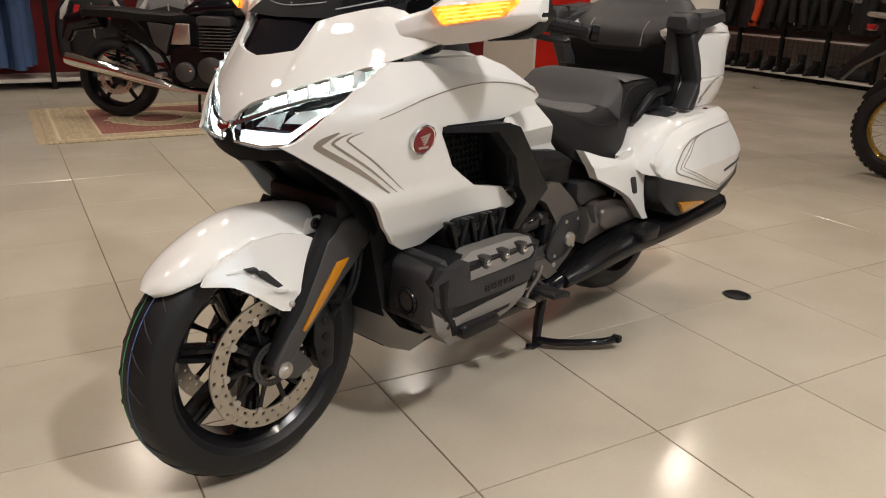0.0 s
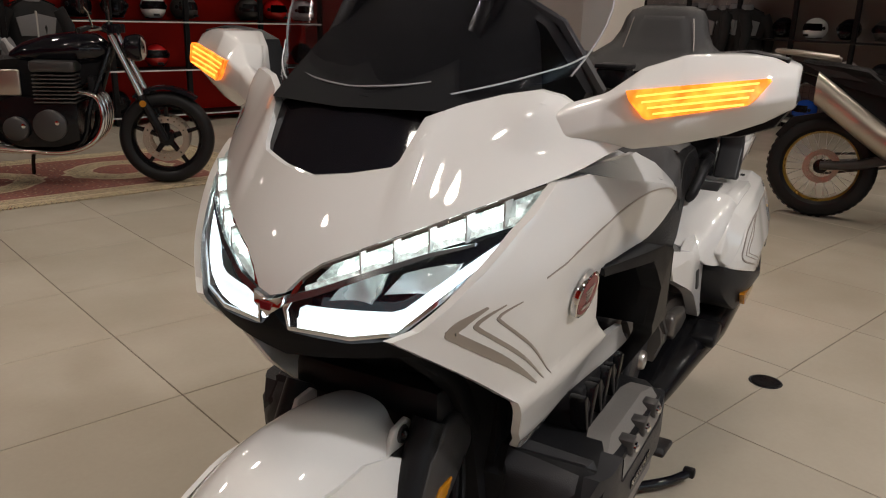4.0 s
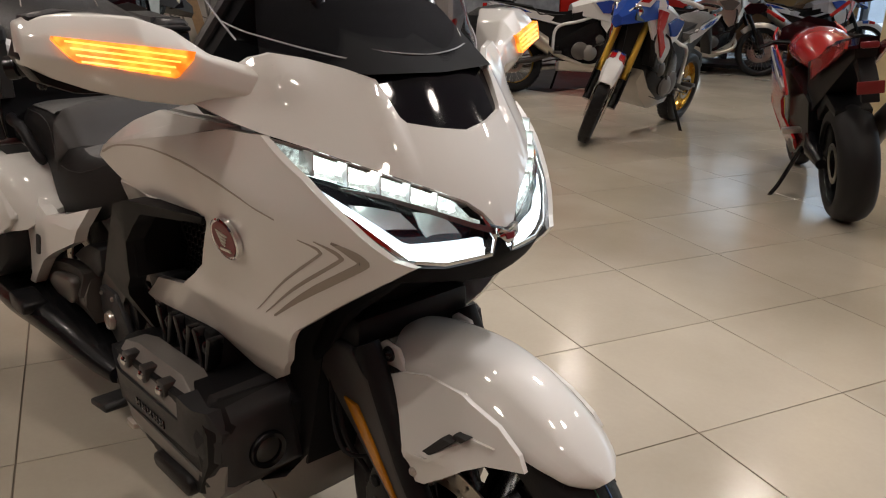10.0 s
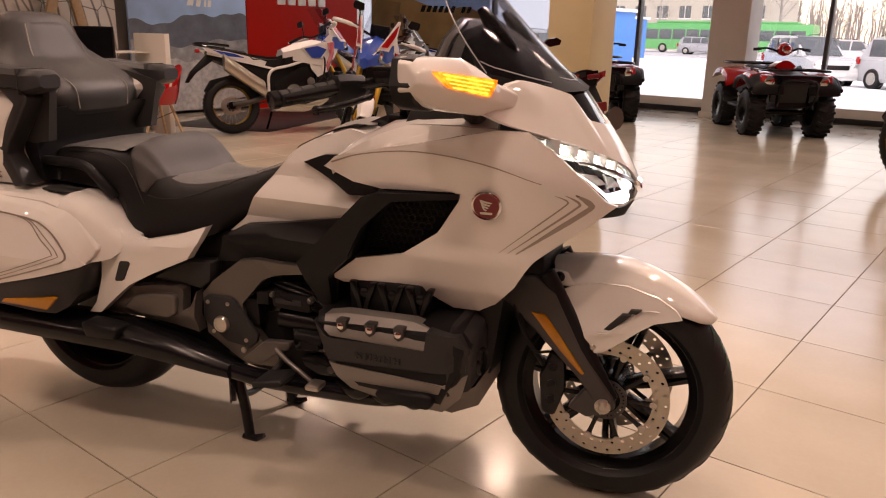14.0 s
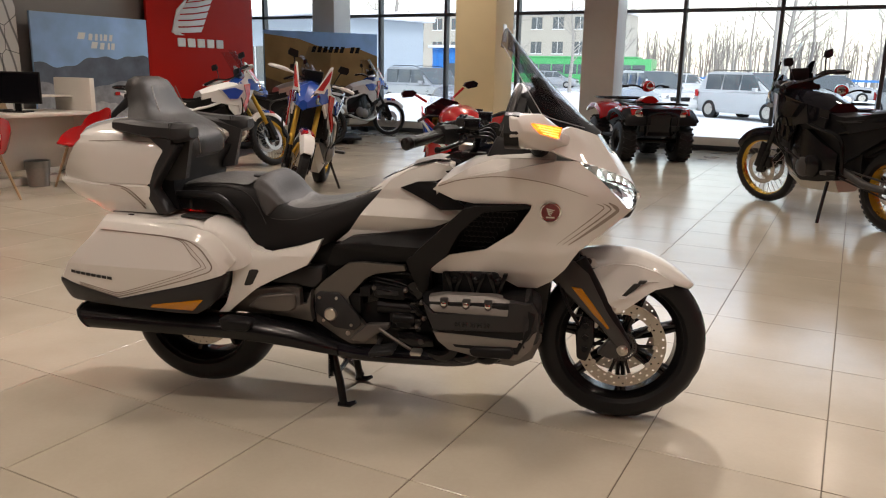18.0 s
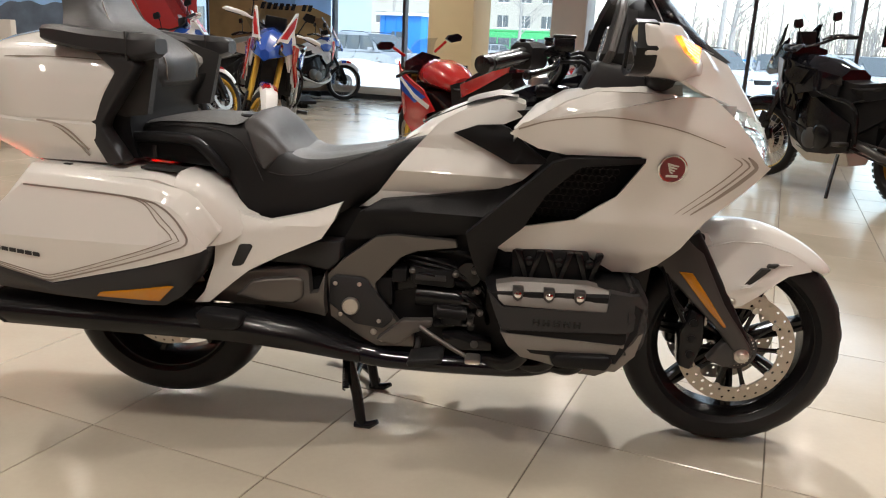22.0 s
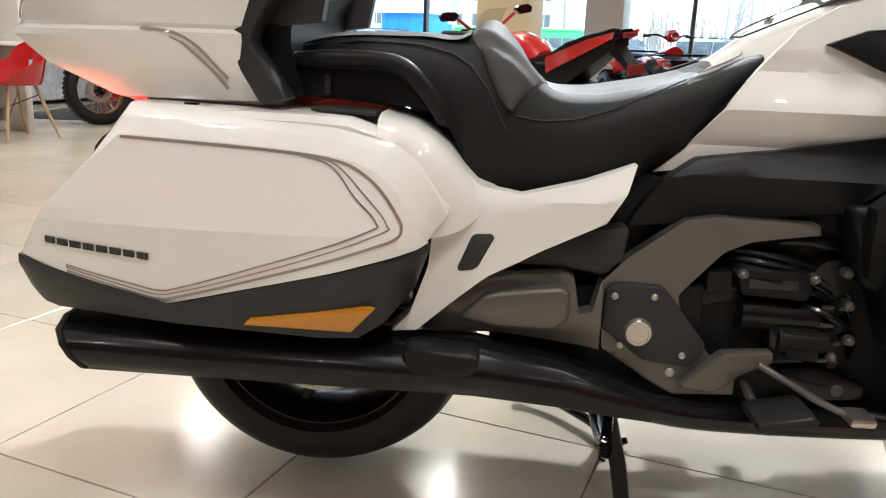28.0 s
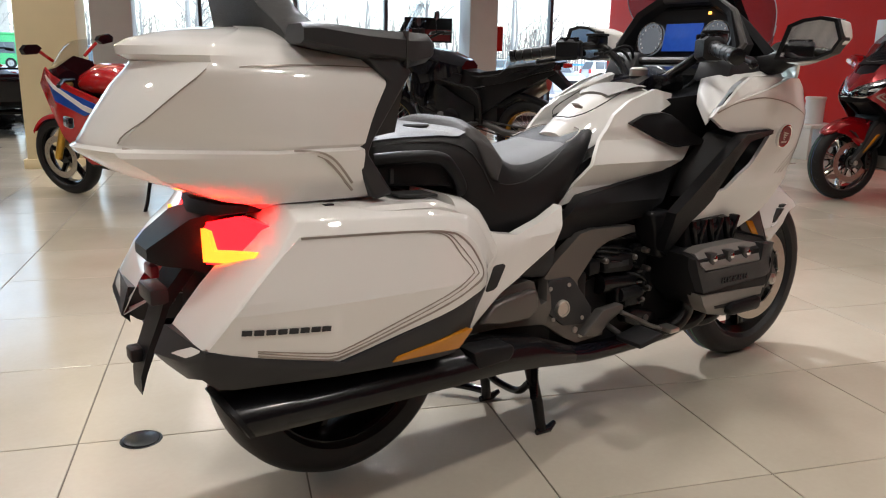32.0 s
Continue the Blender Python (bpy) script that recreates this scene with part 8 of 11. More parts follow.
def classic(m):
    g = thing("roadster_motorcycle", "black retro roadster motorcycle with chrome exhausts on a rug", "motorcycle", "", m)
    L = 1.49
    F, R = (L, 0, 0.31), (0, 0, 0.315)
    cast_wheel(g, "front_wheel", F, 0.31, 0.12, 0.225, BLACKS, 5, 0.15)
    cast_wheel(g, "rear_wheel", R, 0.315, 0.18, 0.225, BLACKS, 5, 0.13)
    for s in (-1, 1):
        fk = part("fork", cyl((L - 0.01, s * 0.1, 0.31), (1.2, s * 0.1, 0.98), 0.022, 14), CHROME, g)
        part("fork_lower", cyl((L, s * 0.1, 0.3), (L - 0.14, s * 0.1, 0.6), 0.03, 14), BLACKS, fk)
        part("reflector", cyl((L - 0.12, s * 0.13, 0.55), (L - 0.12, s * 0.14, 0.55), 0.022, 14), AMBER, fk)
        sh = bmesh.new()
        tube([(0.1 + 0.028 * math.cos(k * 0.7) + 0.05 * k / 70, s * 0.14 + 0.028 * math.sin(k * 0.7), 0.42 + 0.32 * k / 70) for k in range(70)], 0.006, 5, sh)
        part("shock", sh, BLACKS, g, "twin rear shock")
        part("swingarm", tube([(0.5, s * 0.13, 0.38), (0.0, s * 0.12, 0.315)], 0.026, 10), BLACKS, g)
        part("silencer", tube([(0.62, s * 0.17, 0.25), (0.5, s * 0.19, 0.27), (0.3, s * 0.21, 0.33), (-0.25, s * 0.24, 0.47), (-0.3, s * 0.243, 0.482)], [0.024, 0.03, 0.048, 0.052, 0.046], 18), CHROME, g, "polished chrome silencer")
        part("side_panel", slab([(0.32, 0.76), (0.52, 0.74), (0.45, 0.52), (0.36, 0.6)], 0.13, 0.16, s, 0.008), GREYD, g, "dark grey side panel")
        part("air_cover", slab([(0.5, 0.6), (0.55, 0.76), (0.66, 0.76), (0.66, 0.6)], 0.17, 0.19, s, 0.015, 3), STEEL, g, "champagne metal cover")
        part("frame_rail", tube(curve([(1.18, s * 0.05, 0.9), (1.05, s * 0.13, 0.55), (0.95, s * 0.14, 0.28), (0.55, s * 0.14, 0.27), (0.42, s * 0.13, 0.5), (0.2, s * 0.12, 0.78)], 5), 0.018, 8), BLACKS, g)
        part("footrest", box(0.4, 0.46, s * 0.18, s * 0.3, 0.36, 0.39, 0.006), SILVER, g)
    for k in range(4):
        part("header", tube(curve([(0.98, -0.12 + 0.08 * k, 0.62), (1.09, -0.13 + 0.085 * k, 0.58), (1.11, -0.14 + 0.09 * k, 0.42), (1.03, -0.15 + 0.095 * k, 0.29), (0.85, -0.16 + 0.1 * k, 0.235), (0.62, -0.17 + 0.11 * k, 0.25)], 5), 0.019, 10), CHROME, g, "chrome exhaust header")
    part("tank", loft([[Vector((x, w * math.cos(a), z + h * math.sin(a))) for a in np.linspace(0, 2 * math.pi, 17)[:-1]] for x, w, z, h in ((0.58, 0.08, 0.83, 0.04), (0.66, 0.12, 0.85, 0.075), (0.8, 0.15, 0.87, 0.1), (0.98, 0.165, 0.885, 0.11), (1.1, 0.14, 0.89, 0.095), (1.17, 0.07, 0.88, 0.05))]), BLACKP, g, "gloss black teardrop tank")
    part("seat", loft([[Vector((x, w * u, z - 0.025 * abs(u) ** 3)) for u in np.linspace(-1, 1, 9)] + [Vector((x, w * 0.9, z - 0.08)), Vector((x, -w * 0.9, z - 0.08))] for x, w, z in ((-0.22, 0.1, 0.85), (-0.18, 0.13, 0.865), (0.1, 0.14, 0.86), (0.25, 0.14, 0.845), (0.5, 0.13, 0.835), (0.66, 0.1, 0.85))]), LEATHER, g, "flat black seat")
    part("tail", tube([(-0.1, 0, 0.78), (-0.35, 0, 0.72), (-0.4, 0, 0.6)], [0.09, 0.07, 0.04], 12), BLACKP, g)
    eng = part("engine", loft([[Vector((x, y, z)) for y, z in ((-w, z0), (-w * 1.1, (z0 + z1) / 2), (-w, z1), (w, z1), (w * 1.1, (z0 + z1) / 2), (w, z0))] for x, w, z0, z1 in ((0.48, 0.15, 0.32, 0.55), (0.62, 0.2, 0.28, 0.6), (0.85, 0.22, 0.28, 0.58), (0.98, 0.2, 0.32, 0.55))]), BLACKS, g, "black air-cooled four-cylinder engine")
    for k in range(8):
        part("fin", box(0.74, 0.99, -0.24, 0.24, 0.56 + 0.024 * k, 0.568 + 0.024 * k, 0.003), GREYM, eng)
    part("head", box(0.73, 1.0, -0.25, 0.25, 0.75, 0.82, 0.02), GREYD, eng)
    for s in (-1, 1):
        for x, z, r in ((0.82, 0.42, 0.1), (0.62, 0.4, 0.075)):
            part("case_cover", lathe([(0.0, s * 0.265), (r * 0.8, s * 0.262), (r, s * 0.25), (r, s * 0.2)], 24, "Y", (x, 0, z)), GREYD, eng)
            part("chrome_plug", lathe([(0.0, s * 0.27), (0.014, s * 0.268), (0.016, s * 0.25)], 12, "Y", (x + 0.05, 0, z + 0.02)), CHROME, eng)
    hl = part("headlight", lathe([(0.0, 0.06), (0.06, 0.052), (0.085, 0.03), (0.088, 0.0), (0.07, -0.06), (0.0, -0.09)], 28, "X", (1.33, 0, 0.9)), BLACKP, g, "round headlight")
    part("lens", lathe([(0.0, 0.072), (0.05, 0.066), (0.08, 0.045), (0.0, 0.04)], 28, "X", (1.33, 0, 0.9)), CHROME, hl)
    for s in (-1, 1):
        part("meter", lathe([(0.0, 0.0), (0.045, 0.0), (0.045, 0.05), (0.04, 0.055), (0.0, 0.055)], 20, "Z", (1.22, s * 0.06, 0.99)), BLACKP, g)
        part("mirror", lathe([(0.0, 0.01), (0.05, 0.008), (0.055, 0.0), (0.03, -0.02), (0.0, -0.02)], 20, "X", (1.1, s * 0.36, 1.16)), BLACKS, g, "round mirror")
        part("mirror_stem", tube([(1.13, s * 0.24, 1.03), (1.12, s * 0.3, 1.12), (1.1, s * 0.35, 1.16)], 0.006, 6), CHROME, g)
    bars(g, 1.16, 1.03, 0.36, False)
    rings = []
    for k in range(9):
        a = 0.9 + 1.3 * k / 8
        rings.append([Vector((L + q * math.cos(a), 0.062 * u, 0.31 + q * math.sin(a))) for u, q in ((-1, 0.325), (-0.8, 0.345), (0, 0.352), (0.8, 0.345), (1, 0.325), (0.8, 0.335), (-0.8, 0.335))])
    part("front_mudguard", loft(rings), BLACKP, g)
    part("radiator", box(1.04, 1.08, -0.13, 0.13, 0.5, 0.72, 0.008), BLACKM, g)
    part("core_frame", loft([[Vector((x, y, z)) for y, z in ((-w, z0), (-w, z1), (w, z1), (w, z0))] for x, w, z0, z1 in ((0.0, 0.06, 0.72, 0.8), (0.4, 0.1, 0.5, 0.8), (0.8, 0.1, 0.55, 0.84), (1.15, 0.05, 0.75, 0.92))]), BLACKM, g)
    part("side_stand", tube([(0.6, 0.15, 0.28), (0.55, 0.24, 0.1), (0.53, 0.29, 0.008)], 0.013, 8), BLACKS, g)
    return g


classic(heading((-1.27, -3.66), (-0.38, -4.72)) @ Matrix.Translation((0, 0, 0.014)))


def sport(m):
    g = thing("sports_motorcycle", "red, white and blue sports motorcycle on its side stand", "motorcycle", "", m)
    L = 1.455
    F, R = (L, 0, 0.3), (0, 0, 0.32)
    cast_wheel(g, "front_wheel", F, 0.3, 0.12, 0.22, BLACKS, 5, 0.16)
    cast_wheel(g, "rear_wheel", R, 0.32, 0.2, 0.22, BLACKS, 5, 0.11)
    for s in (-1, 1):
        part("fork", cyl((L - 0.005, s * 0.1, 0.3), (1.18, s * 0.1, 0.86), 0.027, 14), GOLD, g)
        part("side_fairing", shell([(0.62, 0.62), (0.8, 0.78), (1.05, 0.86), (1.3, 0.98), (1.44, 0.86), (1.32, 0.66), (1.2, 0.5), (1.05, 0.3), (0.6, 0.28), (0.55, 0.36), (0.8, 0.45), (0.78, 0.58)], lambda x, z: 0.22 - 0.4 * max(0, x - 1.2) - 0.25 * max(0.0, 0.5 - z), side(s), 0.015, 0.08, 0.004), REDP, g, "red side fairing")
        part("blue_panel", shell([(0.75, 0.72), (1.0, 0.8), (1.28, 0.9), (1.22, 0.76), (0.95, 0.66)], lambda x, z: 0.226 - 0.4 * max(0, x - 1.2), side(s), 0.012, 0.08, 0.002), BLUEP, g)
        part("white_flash", shell([(0.7, 0.66), (0.95, 0.74), (1.3, 0.93), (1.28, 0.89), (0.95, 0.7), (0.72, 0.63)], lambda x, z: 0.23 - 0.4 * max(0, x - 1.2), side(s), 0.012, 0.08, 0.002), WHITEP, g)
        part("swingarm", tube([(0.48, s * 0.1, 0.4), (0.2, s * 0.14, 0.36), (0.0, s * 0.13, 0.32)], [0.035, 0.045, 0.03], 10), BLACKS, g)
        part("tail_fairing", shell([(0.3, 0.84), (-0.1, 0.95), (-0.32, 0.99), (-0.3, 0.95), (-0.05, 0.86), (0.3, 0.74)], lambda x, z: 0.1 + 0.07 * (x + 0.32), side(s), 0.015, 0.08, 0.003), REDP, g, "red tail fairing")
        part("mirror", loft([[Vector((1.2 + d, s * (0.32 + 0.075 * a), 1.12 + 0.035 * b)) for a, b in ((-1, 0), (-0.4, -1), (0.8, -0.8), (1, 0.2), (0.5, 1), (-0.6, 0.8))] for d in (0.0, 0.04)]), BLACKP, g, "black mirror")
        part("mirror_stem", tube([(1.25, s * 0.14, 1.02), (1.23, s * 0.25, 1.1)], 0.012, 8), REDP, g)
        part("footrest", box(0.36, 0.43, s * 0.17, s * 0.27, 0.43, 0.46, 0.006), SILVER, g)
        part("clip_on", tube([(1.16, s * 0.08, 0.88), (1.1, s * 0.22, 0.9), (1.02, s * 0.33, 0.88)], 0.015, 8), BLACKS, g)
    part("tank", loft([[Vector((x, w * math.cos(a), z + h * math.sin(a))) for a in np.linspace(0, 2 * math.pi, 17)[:-1]] for x, w, z, h in ((0.5, 0.09, 0.8, 0.06), (0.6, 0.14, 0.84, 0.1), (0.78, 0.17, 0.87, 0.12), (0.95, 0.16, 0.87, 0.12), (1.1, 0.1, 0.85, 0.08))]), REDP, g, "glossy red tank")
    part("nose", loft([[Vector((x, y, z)) for y, z in ((-w, z0), (-w * 0.85, z1), (0, z2), (w * 0.85, z1), (w, z0), (0, z0 - 0.05))] for x, w, z0, z1, z2 in ((1.2, 0.19, 0.84, 0.98, 1.04), (1.35, 0.15, 0.82, 0.95, 0.99), (1.46, 0.08, 0.8, 0.88, 0.9), (1.52, 0.02, 0.8, 0.82, 0.83))]), BLACKP, g, "black nose cowl")
    sc = bmesh.new()
    rows = []
    for k in range(6):
        v = k / 5
        rows.append([sc.verts.new((1.38 - 0.22 * v - 0.1 * u * u, 0.13 * u * (1 - 0.3 * v), 0.98 + 0.17 * math.sin(1.4 * v))) for u in np.linspace(-1, 1, 9)])
    for a, b in zip(rows, rows[1:]):
        for i in range(8):
            sc.faces.new((a[i], a[i + 1], b[i + 1], b[i]))
    part("windscreen", sc, SMOKE, g, fix=False).visible_shadow = False
    part("seat", loft([[Vector((x, w * u, z - 0.02 * abs(u) ** 3)) for u in np.linspace(-1, 1, 7)] + [Vector((x, 0, z - 0.08))] for x, w, z in ((0.12, 0.1, 0.86), (0.2, 0.14, 0.83), (0.4, 0.14, 0.815), (0.55, 0.09, 0.83))]), LEATHER, g)
    part("tail_top", loft([[Vector((x, y, z)) for y, z in ((-w, z - 0.05), (-w * 0.8, z), (w * 0.8, z), (w, z - 0.05))] for x, w, z in ((0.3, 0.13, 0.86), (0.12, 0.12, 0.93), (-0.1, 0.1, 0.975), (-0.33, 0.05, 1.0))]), BLACKP, g)
    part("pillion_pad", loft([[Vector((x, w * u, z + 0.012 * (1 - u * u))) for u in np.linspace(-1, 1, 7)] + [Vector((x, 0, z - 0.03))] for x, w, z in ((0.1, 0.08, 0.935), (-0.05, 0.085, 0.97), (-0.2, 0.06, 0.99))]), LEATHER, g)
    part("tail_lamp", box(-0.36, -0.31, -0.04, 0.04, 0.95, 0.98, 0.008), BADGER, g)
    part("plate_holder", slab([(-0.24, 0.94), (-0.38, 0.8), (-0.41, 0.7), (-0.38, 0.7), (-0.34, 0.78), (-0.15, 0.9)], -0.04, 0.04, 1, 0.006), BLACKM, g)
    part("number_plate", box(-0.4, -0.385, -0.06, 0.06, 0.74, 0.8, 0.004), REDD, g, "dark red display plate")
    part("silencer", loft([[Vector((x, -0.19 + 0.06 * math.cos(a), z + 0.08 * math.sin(a))) for a in np.linspace(0, 2 * math.pi, 13)[:-1]] for x, z in ((0.3, 0.4), (0.2, 0.46), (-0.2, 0.64), (-0.24, 0.655))]), GREYM, g, "dark titanium silencer")
    part("engine", loft([[Vector((x, y, z)) for y, z in ((-w, z0), (-w, z1), (w, z1), (w, z0))] for x, w, z0, z1 in ((0.4, 0.13, 0.3, 0.6), (0.7, 0.18, 0.25, 0.75), (1.05, 0.16, 0.28, 0.75), (1.2, 0.08, 0.45, 0.8))]), BLACKS, g)
    part("under_tail", loft([[Vector((x, y, z)) for y, z in ((-w, z0), (-w, z1), (w, z1), (w, z0))] for x, w, z0, z1 in ((-0.28, 0.05, 0.9, 0.97), (0.1, 0.09, 0.7, 0.9), (0.5, 0.12, 0.5, 0.82))]), BLACKM, g)
    rings = []
    for k in range(9):
        a = 0.6 + 1.5 * k / 8
        rings.append([Vector((L + q * math.cos(a), 0.065 * u, 0.3 + q * math.sin(a))) for u, q in ((-1, 0.29), (-0.8, 0.32), (0, 0.332), (0.8, 0.32), (1, 0.29), (0.8, 0.31), (-0.8, 0.31))])
    part("front_mudguard", loft(rings), REDP, g)
    part("rear_hugger", slab([(-0.1, 0.62), (0.15, 0.68), (0.38, 0.56), (0.34, 0.5), (0.15, 0.62), (-0.08, 0.58)], -0.09, 0.09, 1, 0.006), BLACKM, g)
    part("side_stand", tube([(0.5, 0.14, 0.32), (0.46, 0.28, 0.1), (0.44, 0.36, 0.008)], 0.013, 8), BLACKS, g)
    part("stand_foot", box(0.39, 0.49, 0.335, 0.385, 0, 0.012, 0.003), BLACKS, g)
    return g


sport(heading((0.3, 4.8), (1.05, 3.6), 8))


def quad(m, label):
    g = thing("quad_bike", label, "quad bike", "red quad bikes by the window", m)
    for x in (0.0, 1.28):
        for s in (-1, 1):
            c = (x, s * 0.43, 0.31)
            wh = part("wheel", lathe([(0.0, -0.06), (0.13, -0.08), (0.16, -0.1), (0.16, 0.1), (0.13, 0.08), (0.0, 0.06)], 24, "Y", c), BLACKS, g)
            part("tyre", tyre_bm(0.31, 0.24, 0.16, c, 36), RUBBER, wh)
            kn = bmesh.new()
            for k in range(22):
                a = 2 * math.pi * k / 22
                for q in (-1, 1):
                    p = Vector(c) + Vector((0.303 * math.cos(a + 0.07 * q), q * 0.055, 0.303 * math.sin(a + 0.07 * q)))
                    join(kn, box(-0.016, 0.016, -0.05, 0.05, -0.012, 0.014), Matrix.Translation(p) @ Matrix.Rotation(math.pi / 2 - a, 4, "Y") @ Matrix.Rotation(0.35 * q, 4, "Z"))
            tagged(part("tread", kn, RUBBER, wh, smooth=0), kind="stuff")
    for s in (-1, 1):
        part("front_wing", loft([[Vector((x, s * y, z + d)) for y, z in ((0.2, zt0), (0.36, zt0 + 0.02), (0.52, zt0 - 0.01), (0.55, zt0 - 0.07)) for d in ((0.0,))] + [Vector((x, s * y, z - 0.02)) for y, z in ((0.54, zt0 - 0.08), (0.36, zt0), (0.2, zt0 - 0.02))] for x, zt0 in ((0.85, 0.68), (0.98, 0.78), (1.15, 0.82), (1.3, 0.82), (1.4, 0.8))]), REDP, g, "red front wing")
        part("wing_tip", loft([[Vector((x, s * y, z)) for y, z in ((0.16, zt0), (0.36, zt0 + 0.015), (0.5, zt0 - 0.01), (0.545, zt0 - 0.07), (0.53, zb0), (0.16, zb0))] for x, zt0, zb0 in ((1.38, 0.8, 0.7), (1.5, 0.77, 0.6), (1.6, 0.7, 0.55), (1.63, 0.64, 0.56))]), BLACKM, g, "black front wing tip")
        part("lamp_surround", slab([(1.5, 0.68), (1.5, 0.8), (1.56, 0.79), (1.6, 0.72), (1.59, 0.66)], 0.22, 0.44, s, 0.008), REDP, g)
        part("rear_wing", loft([[Vector((x, s * y, z)) for y, z in ((0.15, zt0), (0.36, zt0 + 0.02), (0.54, zt0 - 0.01), (0.56, zt0 - 0.08), (0.36, zt0 - 0.01), (0.15, zt0 - 0.02))] for x, zt0 in ((-0.38, 0.74), (-0.2, 0.82), (0.1, 0.84), (0.35, 0.76), (0.42, 0.66))]), REDP, g, "red rear wing")
        part("wing_flare", tube(curve([(0.84, s * 0.55, 0.6), (1.0, s * 0.57, 0.72), (1.3, s * 0.57, 0.75), (1.6, s * 0.55, 0.62)], 4), 0.03, 8), BLACKM, g)
        hl = part("headlight", lathe([(0.0, 0.02), (0.05, 0.015), (0.07, 0.0), (0.06, -0.05)], 18, "X", (1.6, s * 0.33, 0.72)), CHROME, g, "headlight in the wing")
        part("shock", cyl((1.28, s * 0.3, 0.35), (1.2, s * 0.2, 0.75), 0.03, 10), BLACKS, g)
        part("foot_board", box(0.4, 0.88, s * 0.2, s * 0.5, 0.33, 0.37, 0.01), BLACKM, g)
    part("body", loft([[Vector((x, y, z)) for y, z in ((-w, z0), (-w, z1 - 0.05), (-w * 0.7, z1), (w * 0.7, z1), (w, z1 - 0.05), (w, z0))] for x, w, z0, z1 in ((-0.35, 0.2, 0.5, 0.74), (0.3, 0.17, 0.35, 0.76), (0.8, 0.16, 0.33, 0.82), (1.1, 0.2, 0.33, 0.84), (1.5, 0.2, 0.4, 0.8))]), BLACKM, g)
    part("seat", loft([[Vector((x, w * u, z - 0.03 * abs(u) ** 3)) for u in np.linspace(-1, 1, 7)] + [Vector((x, 0, z - 0.1))] for x, w, z in ((-0.2, 0.15, 0.88), (0.2, 0.16, 0.86), (0.55, 0.13, 0.86), (0.75, 0.1, 0.92))]), LEATHER, g)
    part("tank_cowl", loft([[Vector((x, w * u, z - 0.08 * abs(u) ** 2)) for u in np.linspace(-1, 1, 7)] + [Vector((x, 0, z - 0.15))] for x, w, z in ((0.72, 0.12, 0.92), (0.9, 0.16, 0.96), (1.1, 0.14, 0.97))]), REDP, g)
    fr = part("front_rack", tube(curve([(1.05, -0.38, 0.855), (1.62, -0.38, 0.855), (1.66, 0, 0.865), (1.62, 0.38, 0.855), (1.05, 0.38, 0.855), (1.05, -0.38, 0.855)], 3), 0.014, 8), BLACKS, g, "black tube rack")
    for y in (-0.22, -0.07, 0.07, 0.22):
        part("rack_bar", tube([(1.05, y, 0.855), (1.64, y, 0.86)], 0.009, 6), BLACKS, fr)
    rr = part("rear_rack", tube(curve([(-0.5, -0.38, 0.9), (0.08, -0.38, 0.9), (0.08, 0.38, 0.9), (-0.5, 0.38, 0.9), (-0.5, -0.38, 0.9)], 3), 0.014, 8), BLACKS, g)
    for y in (-0.22, -0.07, 0.07, 0.22):
        part("rack_bar", tube([(-0.5, y, 0.9), (0.08, y, 0.9)], 0.009, 6), BLACKS, rr)
    part("grille", slab([(1.55, 0.45), (1.6, 0.55), (1.62, 0.8), (1.56, 0.8), (1.5, 0.5)], -0.3, 0.3, 1, 0.008), BLACKP, g)
    part("bumper", tube(curve([(1.55, -0.2, 0.4), (1.68, -0.22, 0.5), (1.7, -0.2, 0.72), (1.7, 0.2, 0.72), (1.68, 0.22, 0.5), (1.55, 0.2, 0.4)], 3), 0.016, 8), BLACKS, g)
    hb = part("handlebar", tube(curve([(0.86, -0.36, 1.1), (0.92, -0.2, 1.12), (0.98, 0, 1.06), (0.92, 0.2, 1.12), (0.86, 0.36, 1.1)], 4), 0.013, 8), BLACKS, g)
    for s in (-1, 1):
        part("grip", tube([(0.89, s * 0.27, 1.11), (0.86, s * 0.37, 1.1)], 0.02, 8), RUBBER, hb)
    pod = part("handlebar_pod", loft([[Vector((x, w * math.cos(a), 1.11 + h * math.sin(a))) for a in np.linspace(0, 2 * math.pi, 13)[:-1]] for x, w, h in ((0.85, 0.05, 0.05), (0.95, 0.1, 0.09), (1.03, 0.09, 0.08), (1.06, 0.05, 0.05))]), REDP, g, "red headlight pod")
    part("lamp", lathe([(0.0, 0.02), (0.05, 0.012), (0.06, 0.0)], 16, "X", (1.06, 0, 1.11)), CHROME, pod)
    part("axle", cyl((0, -0.4, 0.31), (0, 0.4, 0.31), 0.04, 10), BLACKS, g)
    part("front_axle", cyl((1.28, -0.4, 0.31), (1.28, 0.4, 0.31), 0.035, 10), BLACKS, g)
    return g


q1 = quad(heading((2.78, 9.25), (2.46, 10.5)), "red quad bike with black racks and knobbly tyres")
copy_thing(q1, heading((0.28, 9.9), (-0.04, 11.15)))
copy_thing(q1, heading((5.2, 8.7), (5.6, 9.9)))


# ---- furniture and goods of the showroom ----
WOODL = mat("pale_beech_wood", (0.42, 0.29, 0.17), 0.45, grain=0.25, scale=30, bump=0.1)
DESKW = mat("white_laminate", (0.66, 0.63, 0.58), 0.35, grain=0.02)
REDPL = mat("gloss_red_plastic", (0.45, 0.012, 0.014), 0.12, 0.0, 0.4, grain=0.02)
DENIM = mat("blue_denim", (0.055, 0.1, 0.22), 0.85, grain=0.4, scale=260, bump=0.4, var=0.25, big=9.0)
